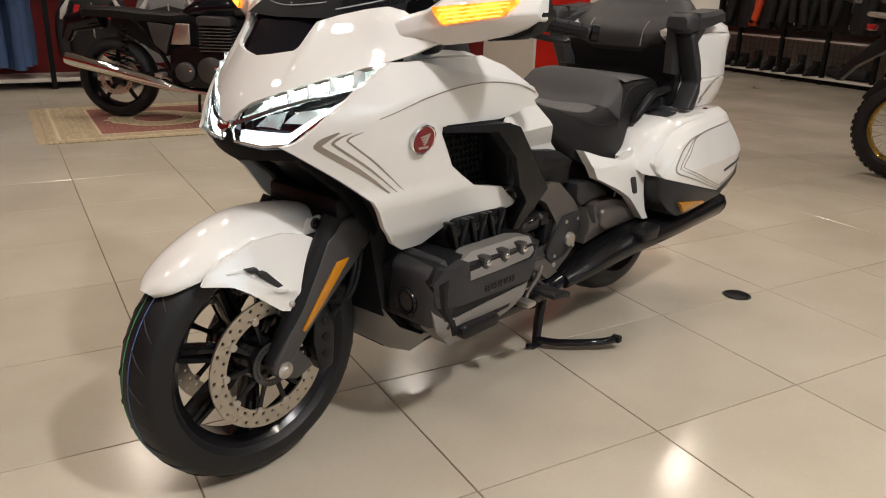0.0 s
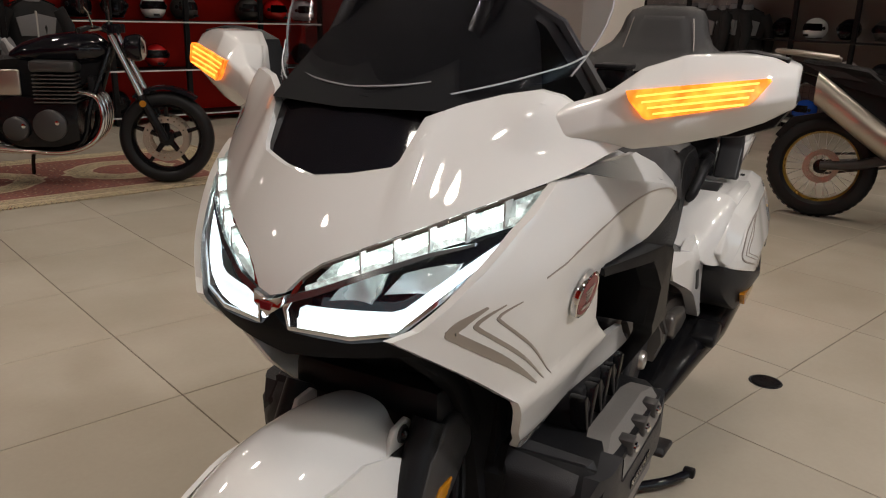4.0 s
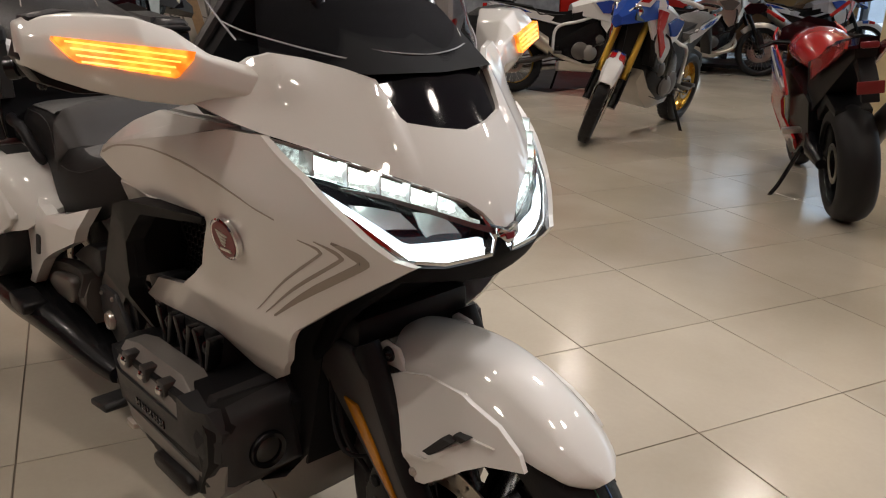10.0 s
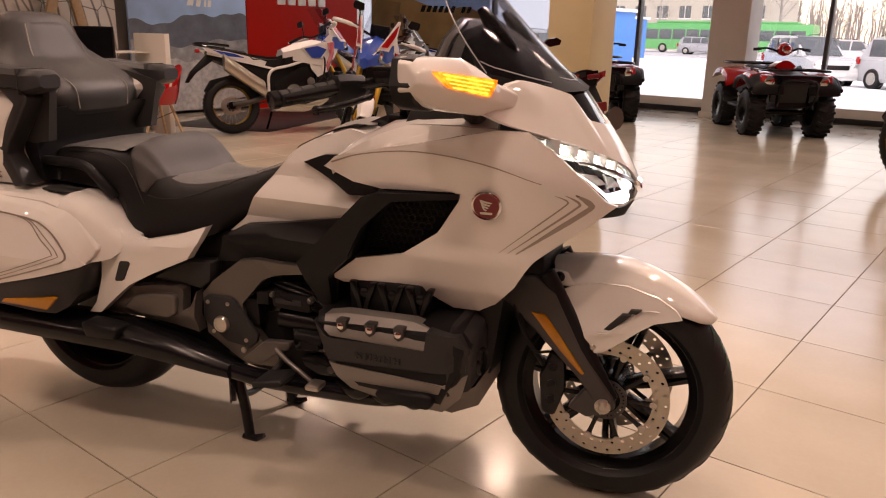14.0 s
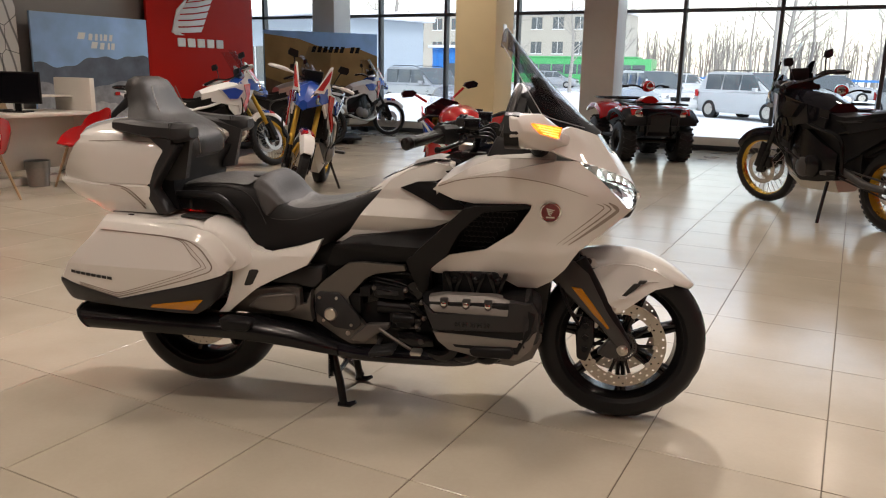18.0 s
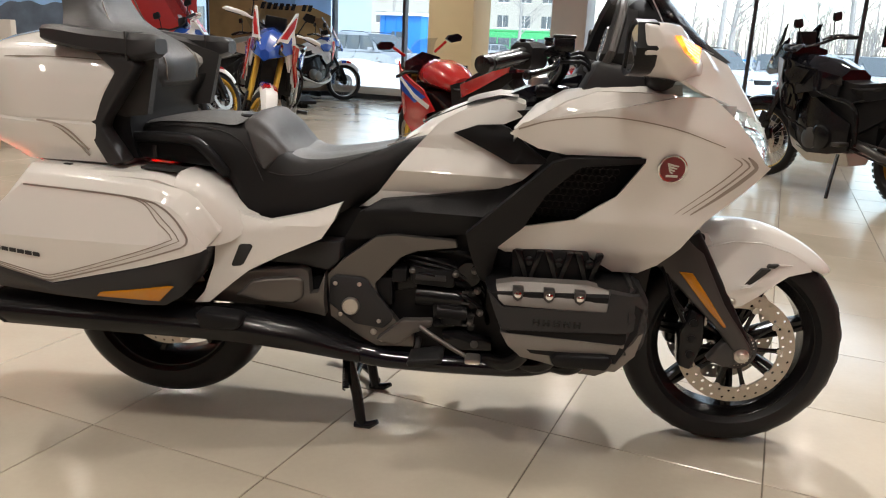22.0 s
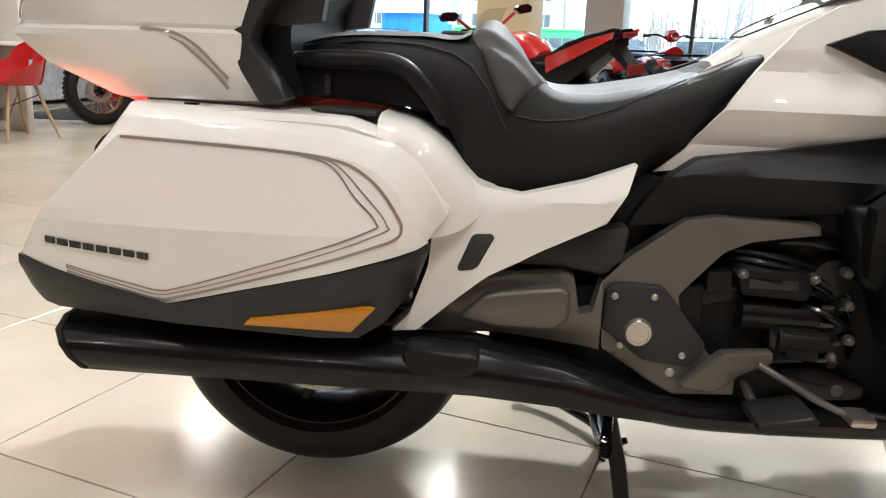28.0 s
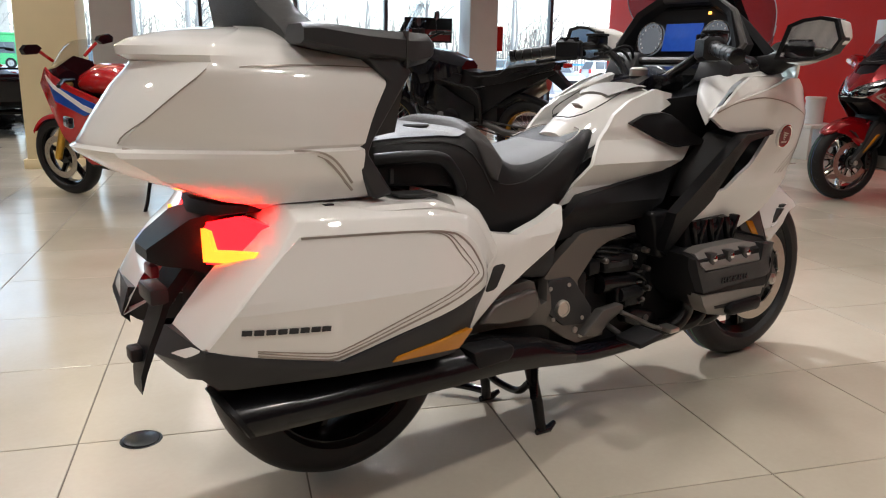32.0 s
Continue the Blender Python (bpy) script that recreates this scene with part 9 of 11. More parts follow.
CLOTHK = mat("black_textile", (0.012, 0.012, 0.013), 0.75, grain=0.3, scale=300, bump=0.5, var=0.2)
CLOTHG = mat("grey_textile", (0.2, 0.2, 0.21), 0.75, grain=0.25, scale=300, bump=0.4)
CLOTHO = mat("orange_red_textile", (0.6, 0.07, 0.02), 0.7, grain=0.2, scale=300, bump=0.4)
CLOTHW = mat("white_leather", (0.6, 0.6, 0.6), 0.5, grain=0.1, scale=200, bump=0.2)
CLOTHR = mat("red_leather", (0.5, 0.012, 0.015), 0.45, grain=0.1, scale=200, bump=0.2)
BOOTK = mat("black_leather", (0.013, 0.012, 0.012), 0.4, grain=0.2, scale=150, bump=0.3)
PINK = mat("pink_gloss_paint", (0.6, 0.09, 0.24), 0.2, 0.0, 0.8, grain=0.2, scale=25)
RUGR = mat("red_carpet_pile", (0.24, 0.055, 0.045), 0.95, grain=0.5, scale=220, bump=0.8, var=0.3, big=14.0)
RUGC = mat("cream_carpet_pile", (0.5, 0.4, 0.27), 0.95, grain=0.4, scale=220, bump=0.8, var=0.2, big=14.0)
RUGB = mat("brown_carpet_pile", (0.13, 0.075, 0.055), 0.95, grain=0.4, scale=220, bump=0.8, var=0.3, big=14.0)
SKYB = mat("poster_sky_print", (0.3, 0.5, 0.8), 0.35, grain=0.35, scale=2.2, var=0.4, big=1.2)
ROCKG = mat("poster_grey_rock_print", (0.27, 0.28, 0.3), 0.35, grain=0.6, scale=9.0, var=0.4, big=4.0)
ROCKD = mat("poster_dark_ridge_print", (0.1, 0.12, 0.16), 0.35, grain=0.5, scale=7.0, var=0.3, big=3.0)
ROCKL = mat("poster_pale_slope_print", (0.42, 0.42, 0.43), 0.35, grain=0.6, scale=14.0, var=0.4, big=5.0)
SAND = mat("poster_sand_print", (0.33, 0.2, 0.075), 0.35, grain=0.4, scale=3.0, var=0.35, big=1.6)
SANDD = mat("poster_dark_sand_print", (0.13, 0.075, 0.04), 0.35, grain=0.5, scale=4.0, var=0.3, big=2.0)
BIN = mat("brushed_bin_metal", (0.35, 0.34, 0.33), 0.35, 0.8, grain=0.1)
SCREENK = mat("dark_screen", (0.006, 0.006, 0.008), 0.12, grain=0, var=0.02)
MESHG = mat("grey_wire", (0.12, 0.12, 0.12), 0.5, 0.5, grain=0)


def mural_mat():
    """A grey printed collage of curved lines and blots."""
    m = mat("grey_mural_print", (0.2, 0.19, 0.18), 0.45, grain=0.1)
    nt = m.node_tree
    b = nt.nodes["Principled BSDF"]
    geo = nt.nodes.new("ShaderNodeNewGeometry")
    wv = nt.nodes.new("ShaderNodeTexWave")
    wv.wave_type = "RINGS"
    wv.inputs["Scale"].default_value, wv.inputs["Distortion"].default_value = 2.2, 3.0
    wv.inputs["Detail"].default_value, wv.inputs["Detail Scale"].default_value = 1.0, 0.6
    vo = nt.nodes.new("ShaderNodeTexVoronoi")
    vo.feature = "DISTANCE_TO_EDGE"
    vo.inputs["Scale"].default_value = 2.3
    ns = nt.nodes.new("ShaderNodeTexNoise")
    ns.inputs["Scale"].default_value, ns.inputs["Detail"].default_value = 0.9, 4.0
    for n in (wv, vo, ns):
        nt.links.new(geo.outputs["Position"], n.inputs["Vector"])
    cols = ((wv.outputs["Fac"], 0.0, 0.16), (vo.outputs["Distance"], 0.004, 0.02), (ns.outputs["Fac"], 0.34, 0.42))
    val = None
    for out, lo, hi in cols:
        mp = nt.nodes.new("ShaderNodeMapRange")
        mp.inputs["From Min"].default_value, mp.inputs["From Max"].default_value = lo, hi
        mp.inputs["To Min"].default_value = 0.25
        nt.links.new(out, mp.inputs["Value"])
        if val is None:
            val = mp.outputs[0]
        else:
            mu = nt.nodes.new("ShaderNodeMath")
            mu.operation = "MULTIPLY"
            nt.links.new(val, mu.inputs[0])
            nt.links.new(mp.outputs[0], mu.inputs[1])
            val = mu.outputs[0]
    sc = nt.nodes.new("ShaderNodeVectorMath")
    sc.operation = "SCALE"
    sc.inputs[0].default_value = (0.68, 0.66, 0.62)
    nt.links.new(val, sc.inputs["Scale"])
    nt.links.new(sc.outputs[0], b.inputs["Base Color"])
    return m


MURAL = mural_mat()


def rug_mat(name, cols, scale):
    """Woven motifs: square cells of faded dyes."""
    m = mat(name, cols[0], 0.95, grain=0.3, scale=220, bump=0.8)
    nt = m.node_tree
    b = nt.nodes["Principled BSDF"]
    co = nt.nodes.new("ShaderNodeTexCoord")
    vo = nt.nodes.new("ShaderNodeTexVoronoi")
    vo.distance = "MANHATTAN"
    vo.inputs["Scale"].default_value, vo.inputs["Randomness"].default_value = scale, 0.55
    nt.links.new(co.outputs["Object"], vo.inputs["Vector"])
    rp = nt.nodes.new("ShaderNodeValToRGB")
    rp.color_ramp.interpolation = "CONSTANT"
    el = rp.color_ramp.elements
    el[0].color, el[1].color, el[1].position = (*cols[1], 1), (*cols[0], 1), 0.22
    e = el.new(0.5)
    e.color = (*cols[2], 1)
    e = el.new(0.62)
    e.color = (*cols[0], 1)
    nt.links.new(vo.outputs["Distance"], rp.inputs[0])
    nt.links.new(rp.outputs[0], b.inputs["Base Color"])
    return m


RUGP = rug_mat("cream_rug_pattern", ((0.42, 0.34, 0.21), (0.24, 0.08, 0.06), (0.12, 0.1, 0.09)), 26.0)
RUGF = rug_mat("red_rug_pattern", ((0.25, 0.095, 0.07), (0.42, 0.34, 0.22), (0.12, 0.06, 0.06)), 20.0)
rnd = random.Random(11)


def bpose(x, y, z=0.0, rz=0.0):
    return BUILD @ pose(x, y, z, 0, 0, rz)


# a red motorcycle of the same kind across the aisle
fx, fy = 5.48, 1.7
turn = math.degrees(math.atan2(0.34, -0.94))
front_reach = 1.697
red_m = pose(fx, fy, 0, 0, 0, turn) @ pose(-front_reach, 0, 0)
red_bike = copy_thing(gw, red_m)
tagged(red_bike, "candy red touring motorcycle with chrome wheels, lights off", "motorcycle")
swap = {WHITE.name: REDM, LED.name: CLEAR, LEDB.name: CLEAR, LEDG.name: CLEAR, LEDR.name: REFL, LEDH.name: CHROME, AMBERL.name: AMBER, AMBERH.name: AMBER, TAILY.name: BADGER, TAILR.name: BADGER}
for o in red_bike.children_recursive:
    if o.type != "MESH":
        continue
    for sl in o.material_slots:
        m0 = sl.material
        new_m = swap.get(m0.name)
        if o.name.startswith(("front_wheel", "rear_wheel", "spoke")) and m0.name == BLACKS.name:
            new_m = CHROME
        if new_m is not None:
            sl.link = "OBJECT"
            sl.material = new_m

# rug under the black classic motorcycle
rug = thing("rug", "worn red and cream patterned rug with fringed ends", "rug", m=bpose(0.48, -4.42))
part("weave", box(-1.32, 1.32, -0.77, 0.77, 0.001, 0.011, 0.003), RUGP, rug)
part("border_line", box(-1.25, 1.25, -0.7, 0.7, 0.008, 0.0122), RUGC, rug, "cream border line")
part("border_band", box(-1.23, 1.23, -0.68, 0.68, 0.0085, 0.013), RUGP, rug, "patterned border band")
part("inner_line", box(-0.97, 0.97, -0.58, 0.58, 0.009, 0.0136), RUGC, rug, "cream inner line")
part("field", box(-0.95, 0.95, -0.56, 0.56, 0.0095, 0.0142), RUGF, rug, "faded red patterned field")
for sx in (-0.46, 0.46):
    for k, (f, mt) in enumerate(((1.0, RUGC), (0.94, RUGP), (0.55, RUGC), (0.5, RUGF))):
        med = [(sx + f * 0.4 * math.cos(a) * (1 + 0.05 * math.cos(12 * a)), f * 0.36 * math.copysign(abs(math.sin(a)) ** 1.4, math.sin(a))) for a in (math.pi * q / 24 for q in range(48))]
        part("medallion_ring", loft([[(x, y, 0.0125) for x, y in med], [(x, y, 0.0148 + 0.0006 * k) for x, y in med]]), mt, rug, smooth=0)
bm = bmesh.new()
for sx in (-1, 1):
    for k in range(90):
        y = -0.76 + 1.52 * (k + 0.5) / 90
        d = rnd.uniform(-0.012, 0.012)
        tube([(sx * 1.315, y, 0.006), (sx * 1.35, y + d * 0.5, 0.005), (sx * rnd.uniform(1.37, 1.39), y + d, 0.003)], 0.003, 4, bm)
tagged(part("fringe", bm, RUGC, rug, "cream knotted fringe"), kind="stuff")

# floor socket cover
disc = thing("floor_socket_cover", "round black floor socket cover set in the tiles", "floor socket", m=pose(-0.31, 0.435, 0))
part("plate", lathe([(0, 0.004), (0.043, 0.004), (0.047, 0.003), (0.048, 0.0005), (0, 0.0005)], 32, "Z"), BLACKS, disc)
part("rim", lathe([(0.048, 0.0006), (0.052, 0.0025), (0.056, 0.0006)], 32, "Z", closed=True), BLACKM, disc)


# reception desk
desk = thing("reception_desk", "white laminate reception desk with a tall end panel", "desk", m=bpose(-5.2, 1.3))
part("worktop", box(-0.78, 0.02, 0.0, 2.36, 0.735, 0.77, 0.004), DESKW, desk)
part("end_panel", box(-0.6, 0.0, 2.36, 2.42, 0, 1.13, 0.004), DESKW, desk, "tall white end panel")
part("end_panel", box(-0.6, 0.0, -0.06, 0.0, 0, 0.77, 0.004), DESKW, desk)
part("front_panel", box(-0.34, -0.31, 0.0, 2.36, 0.16, 0.735, 0.003), DESKW, desk)
part("plinth", box(-0.4, -0.3, 0.0, 2.36, 0.0, 0.08, 0.003), DESKW, desk)
part("shelf", box(-0.58, -0.3, 1.9, 2.36, 0.92, 0.94, 0.003), DESKW, desk)
part("drawer_unit", box(-0.3, -0.04, 0.25, 0.62, 0.08, 0.5, 0.006), REDW, desk, "red drawer unit")
mon = thing("monitor", "black computer monitor on a desk stand", "monitor", m=bpose(-5.55, 3.02, 0.77, -62))
part("screen", box(-0.02, 0.0, -0.27, 0.27, 0.09, 0.42, 0.006), BLACKM, mon)
part("display", box(0.0, 0.003, -0.255, 0.255, 0.105, 0.405), SCREENK, mon)
part("stem", box(-0.05, -0.02, -0.03, 0.03, 0.005, 0.2, 0.005), BLACKM, mon)
part("foot", box(-0.12, 0.08, -0.12, 0.12, 0.0, 0.012, 0.004), BLACKM, mon)
mon2 = copy_thing(mon, bpose(-5.5, 2.3, 0.77, -85))
kb = thing("keyboard", "black keyboard on the desk", "keyboard", m=bpose(-5.75, 2.9, 0.77, 20))
part("tray", box(-0.07, 0.07, -0.21, 0.21, 0.0, 0.018, 0.004), BLACKM, kb)
part("key_field", box(-0.058, 0.058, -0.2, 0.2, 0.016, 0.023, 0.003), CHARCOAL, kb)
for k, (dx, dy, rz) in enumerate(((0.0, 2.05, 12), (0.05, 2.55, -20))):
    single("paper_sheet", box(-0.1, 0.1, -0.15, 0.15, 0, 0.004, 0.001), WHITEP, "loose white printed sheet on the desk", "paper", "papers on the desk", m=bpose(-5.35 + dx, dy, 0.77, rz))

oc = thing("office_chair", "black swivel office chair behind the desk", "office chair", m=bpose(-6.15, 2.65, 0, 12))
part("seat", box(-0.24, 0.24, -0.24, 0.24, 0.44, 0.52, 0.035, 3), CLOTHK, oc)
bm = loft([[(x, y * w, z) for x, y in ((-0.03, -1), (-0.06, -0.5), (-0.07, 0), (-0.06, 0.5), (-0.03, 1), (0.0, 0.8), (-0.01, 0), (0.0, -0.8))] for z, w in ((0.55, 0.16), (0.62, 0.21), (0.85, 0.23), (1.02, 0.2), (1.08, 0.14))])
bm.transform(Matrix.Translation((-0.22, 0, 0)))
part("backrest", bm, CLOTHK, oc)
part("column", cyl((0, 0, 0.08), (0, 0, 0.45), 0.028, 14), BLACKM, oc)
for k in range(5):
    a = 2 * math.pi * k / 5
    lg = part("base_leg", tube([(0, 0, 0.1), (0.3 * math.cos(a), 0.3 * math.sin(a), 0.065)], [0.026, 0.016], 8), BLACKM, oc)
    part("castor", cyl((0.3 * math.cos(a) - 0.02 * math.sin(a), 0.3 * math.sin(a) + 0.02 * math.cos(a), 0.027), (0.3 * math.cos(a) + 0.02 * math.sin(a), 0.3 * math.sin(a) - 0.02 * math.cos(a), 0.027), 0.026, 14), BLACKM, lg)


def shell_chair():
    """Moulded armchair shell on four raked wooden legs."""
    ch = thing("shell_chair", "glossy red plastic shell armchair on four beech legs", "chair", "red chairs at the desk")
    high = lambda a: 0.03 + 0.15 * max(0.0, 1 - abs(abs(a) - 1.75) / 0.9) ** 0.7 + 0.36 * max(0.0, math.cos(min(math.pi / 2, max(0.0, (math.pi - abs(a)) * 1.25)))) ** 0.8
    rows = []
    for v in (0.02, 0.3, 0.6, 0.85, 1.0):
        rows.append([(0.215 * v * math.sin(a), 0.21 * v * math.cos(a), 0.425 + 0.012 * v * v) for a in (math.radians(-180 + 10 * k) for k in range(36))])
    for v in (0.15, 0.35, 0.55, 0.75, 0.9, 1.0):
        rows.append([((0.215 + 0.055 * v ** 0.6) * math.sin(a) * (1 - 0.12 * v * (abs(a) > 2.4)), (0.21 + 0.06 * v ** 0.7) * math.cos(a) - 0.03 * v * (math.cos(a) < -0.3), 0.437 + high(a) * v) for a in (math.radians(-180 + 10 * k) for k in range(36))])
    bm = loft(rows, caps=False)
    gone = [f for f in bm.faces if f.calc_center_median().y < -0.17 and abs(f.calc_center_median().x) < 0.1 and 0.5 < f.calc_center_median().z < 0.6]
    bmesh.ops.delete(bm, geom=gone, context="FACES")
    bmesh.ops.recalc_face_normals(bm, faces=bm.faces)
    bmesh.ops.solidify(bm, geom=bm.faces[:], thickness=0.009)
    part("shell", bm, REDPL, ch, smooth=60)
    for sx in (-1, 1):
        for sy in (-1, 1):
            part("leg", tube([(sx * 0.13, sy * 0.11, 0.435), (sx * 0.235, sy * 0.225, 0.0)], [0.016, 0.011], 10), WOODL, ch)
        part("brace", tube([(sx * 0.15, -0.13, 0.36), (-sx * 0.2, 0.19, 0.16)], 0.004, 6), BLACKM, ch)
    return ch


ch = shell_chair()
ch.matrix_world = bpose(-4.9, 3.3, 0, 172)
copy_thing(ch, bpose(-4.95, 2.2, 0, 80))
wb = thing("waste_bin", "round metal waste bin with a bag over its rim", "waste bin", m=bpose(-5.36, 3.06, 0))
part("bucket", lathe([(0, 0.005), (0.1, 0.005), (0.105, 0.0), (0.125, 0.27), (0.121, 0.27), (0.102, 0.01), (0, 0.01)], 28, "Z"), BIN, wb)
part("bag", lathe([(0.127, 0.2), (0.13, 0.215), (0.129, 0.262), (0.126, 0.278), (0.118, 0.272), (0.112, 0.2)], 28, "Z"), PANE, wb, "clear bag folded over the rim")

# printed boards along the west wall; x runs towards the south in each
west = lambda y, x=-7.5: bpose(x, y, 0, -90)
mural = thing("wall_mural", "grey printed collage of machine parts on the wall", "mural", m=west(4.5))
for k in range(3):
    part("panel", box(0.02 + 2.1 * k, 2.1 + 2.1 * k, -0.1, -0.06, 0.08, 3.3, 0.004), MURAL, mural)
beam = thing("timber_trestle", "pale timber trestle posts against the printed wall", "trestle", m=west(4.5))
for a, b in (((0.25, 0.1), (0.75, 1.9)), ((1.3, 0.1), (0.8, 1.9)), ((2.9, 0.1), (3.4, 1.9)), ((3.9, 0.1), (3.4, 1.9))):
    part("beam", slab([(a[0], a[1] - 0.1), (a[0] + 0.12, a[1] - 0.1), (b[0] + 0.06, b[1]), (b[0] - 0.06, b[1])], 0.1, 0.16, 1, 0.004), WOODL, beam)

po = thing("mountain_poster", "large printed poster of a blue sky over grey mountains", "poster", m=west(6.5))
part("sheet", box(0.0, 1.92, 0.03, 0.07, 0.05, 1.95, 0.003), SKYB, po, "blue sky with thin clouds")
ridge = lambda base, amp, f1, ph: [(1.92 * k / 40, base + amp * (math.sin(f1 * k / 40 + ph) + 0.45 * math.sin(2.7 * f1 * k / 40 + 2 * ph) + 0.2 * math.sin(7.1 * f1 * k / 40))) for k in range(41)]
for d, (mt, base, amp, f1, ph) in enumerate(((ROCKD, 1.33, 0.075, 5.0, 0.4), (ROCKG, 1.02, 0.06, 4.0, 2.2), (ROCKL, 0.7, 0.08, 6.0, 4.0))):
    part("ridge", slab([(0.0, 0.052)] + ridge(base, amp, f1, ph) + [(1.92, 0.052)], 0.07, 0.0715 + 0.0015 * (d + 1), 1, 0), mt, po, smooth=0)
for k, (u, w, z) in enumerate(((1.12, 0.16, 1.62), (0.99, 0.09, 1.61), (0.9, 0.06, 1.61), (0.82, 0.05, 1.61), (0.74, 0.08, 1.61), (0.65, 0.07, 1.61), (0.92, 0.14, 1.5), (0.8, 0.1, 1.49), (0.7, 0.05, 1.49), (0.62, 0.08, 1.49))):
    part("lettering_bar", slab([(u, z), (u + w * 0.7, z), (u + w * 0.5, z + 0.09), (u - w * 0.2, z + 0.09)], 0.07, 0.0725, 1, 0), WHITEP, po, "white slanted lettering bar", smooth=0)

rp = thing("red_sign_panel", "tall red panel with a raised white wing emblem", "sign", m=west(8.93))
part("panel", box(0.0, 2.38, -0.02, 0.03, 0.0, 3.3, 0.004), REDW, rp)
for k in range(6):
    v0, v1 = k / 6, (k + 0.8) / 6
    lead = lambda v: 7.05 + 0.12 * v + 0.36 * v ** 2.2
    tip = lambda v: 7.66 + 0.36 * v
    zz = lambda v, u: 1.79 + 0.6 * v + 0.1 * u * (0.4 + v)
    part("wing_feather", slab([(8.93 - lead(v0), zz(v0, 0)), (8.93 - 0.5 * (lead(v0) + tip(v0)), zz(v0, 0.35)), (8.93 - tip(v0), zz(v0, 1)), (8.93 - tip(v1) - 0.01, zz(v1, 1)), (8.93 - 0.5 * (lead(v1) + tip(v1)), zz(v1, 0.35)), (8.93 - lead(v1), zz(v1, 0))], 0.028, 0.05, 1, 0.003), WHITEP, rp)
part("wing_root", slab([(8.93 - y, z) for y, z in ((7.03, 1.8), (7.15, 2.15), (7.4, 2.37), (7.36, 2.28), (7.22, 2.1), (7.16, 1.95), (7.18, 1.8), (7.3, 1.765), (7.12, 1.76))], 0.027, 0.046, 1, 0.003), WHITEP, rp)
for k in range(5):
    u = 1.79 - 0.215 * k
    part("lettering_block", slab([(u, 1.58), (u, 1.72), (u - 0.165, 1.72), (u - 0.165, 1.58)], 0.028, 0.05, 1, 0.012), WHITEP, rp, "plain white raised block", smooth=0)

# free-standing sand poster by the glass
ang = math.degrees(math.atan2(11.95 - 9.98, -6.75 + 8.1))
sp = thing("sand_poster", "free-standing printed board of golden dunes and dark lettering", "poster", m=bpose(-8.1, 9.98, 0, ang))
part("board", box(0, 2.39, 0.0, 0.05, 0.1, 2.0, 0.003), SKYB, sp)
part("dune", slab([(0, 0.1), (2.39, 0.1), (2.39, 1.55), (1.9, 1.72), (1.3, 1.66), (0.7, 1.85), (0.0, 1.93)], -0.003, 0.0, 1, 0), SAND, sp, smooth=0)
part("dune_shade", slab([(0, 0.1), (2.39, 0.1), (2.39, 0.75), (1.6, 0.95), (0.9, 0.8), (0, 1.1)], -0.006, -0.003, 1, 0), SANDD, sp, smooth=0)
for k in range(8):
    u = 0.95 + 0.12 * k + (0.1 if k > 5 else 0)
    part("lettering_bar", slab([(u, 1.6), (u + 0.08, 1.6), (u + 0.12, 1.72), (u + 0.04, 1.72)], -0.006, -0.003, 1, 0), BLACKM, sp, "dark slanted lettering bar", smooth=0)
for u in (0.3, 2.05):
    part("foot", box(u, u + 0.06, -0.2, 0.25, 0.0, 0.1, 0.005), BLACKM, sp)

# dark ringed mat and low platform under the blue and white motorcycles
single("floor_mat", box(-0.75, 0.75, -1.35, 1.35, 0.001, 0.006, 0.002), CHARCOAL, "thin dark display mat with a pale line round it", "mat", m=bpose(-6.2, 5.9, 0, 20))
plat = thing("display_platform", "low dark display platform on short blocks", "platform", m=bpose(-6.6, 8.7, 0, 40))
part("deck", box(-1.3, 1.3, -0.5, 0.5, 0.07, 0.12, 0.006), BLACKM, plat)
for sx in (-1.1, 0, 1.1):
    part("block", box(sx - 0.06, sx + 0.06, -0.45, 0.45, 0, 0.07, 0.004), BLACKM, plat)


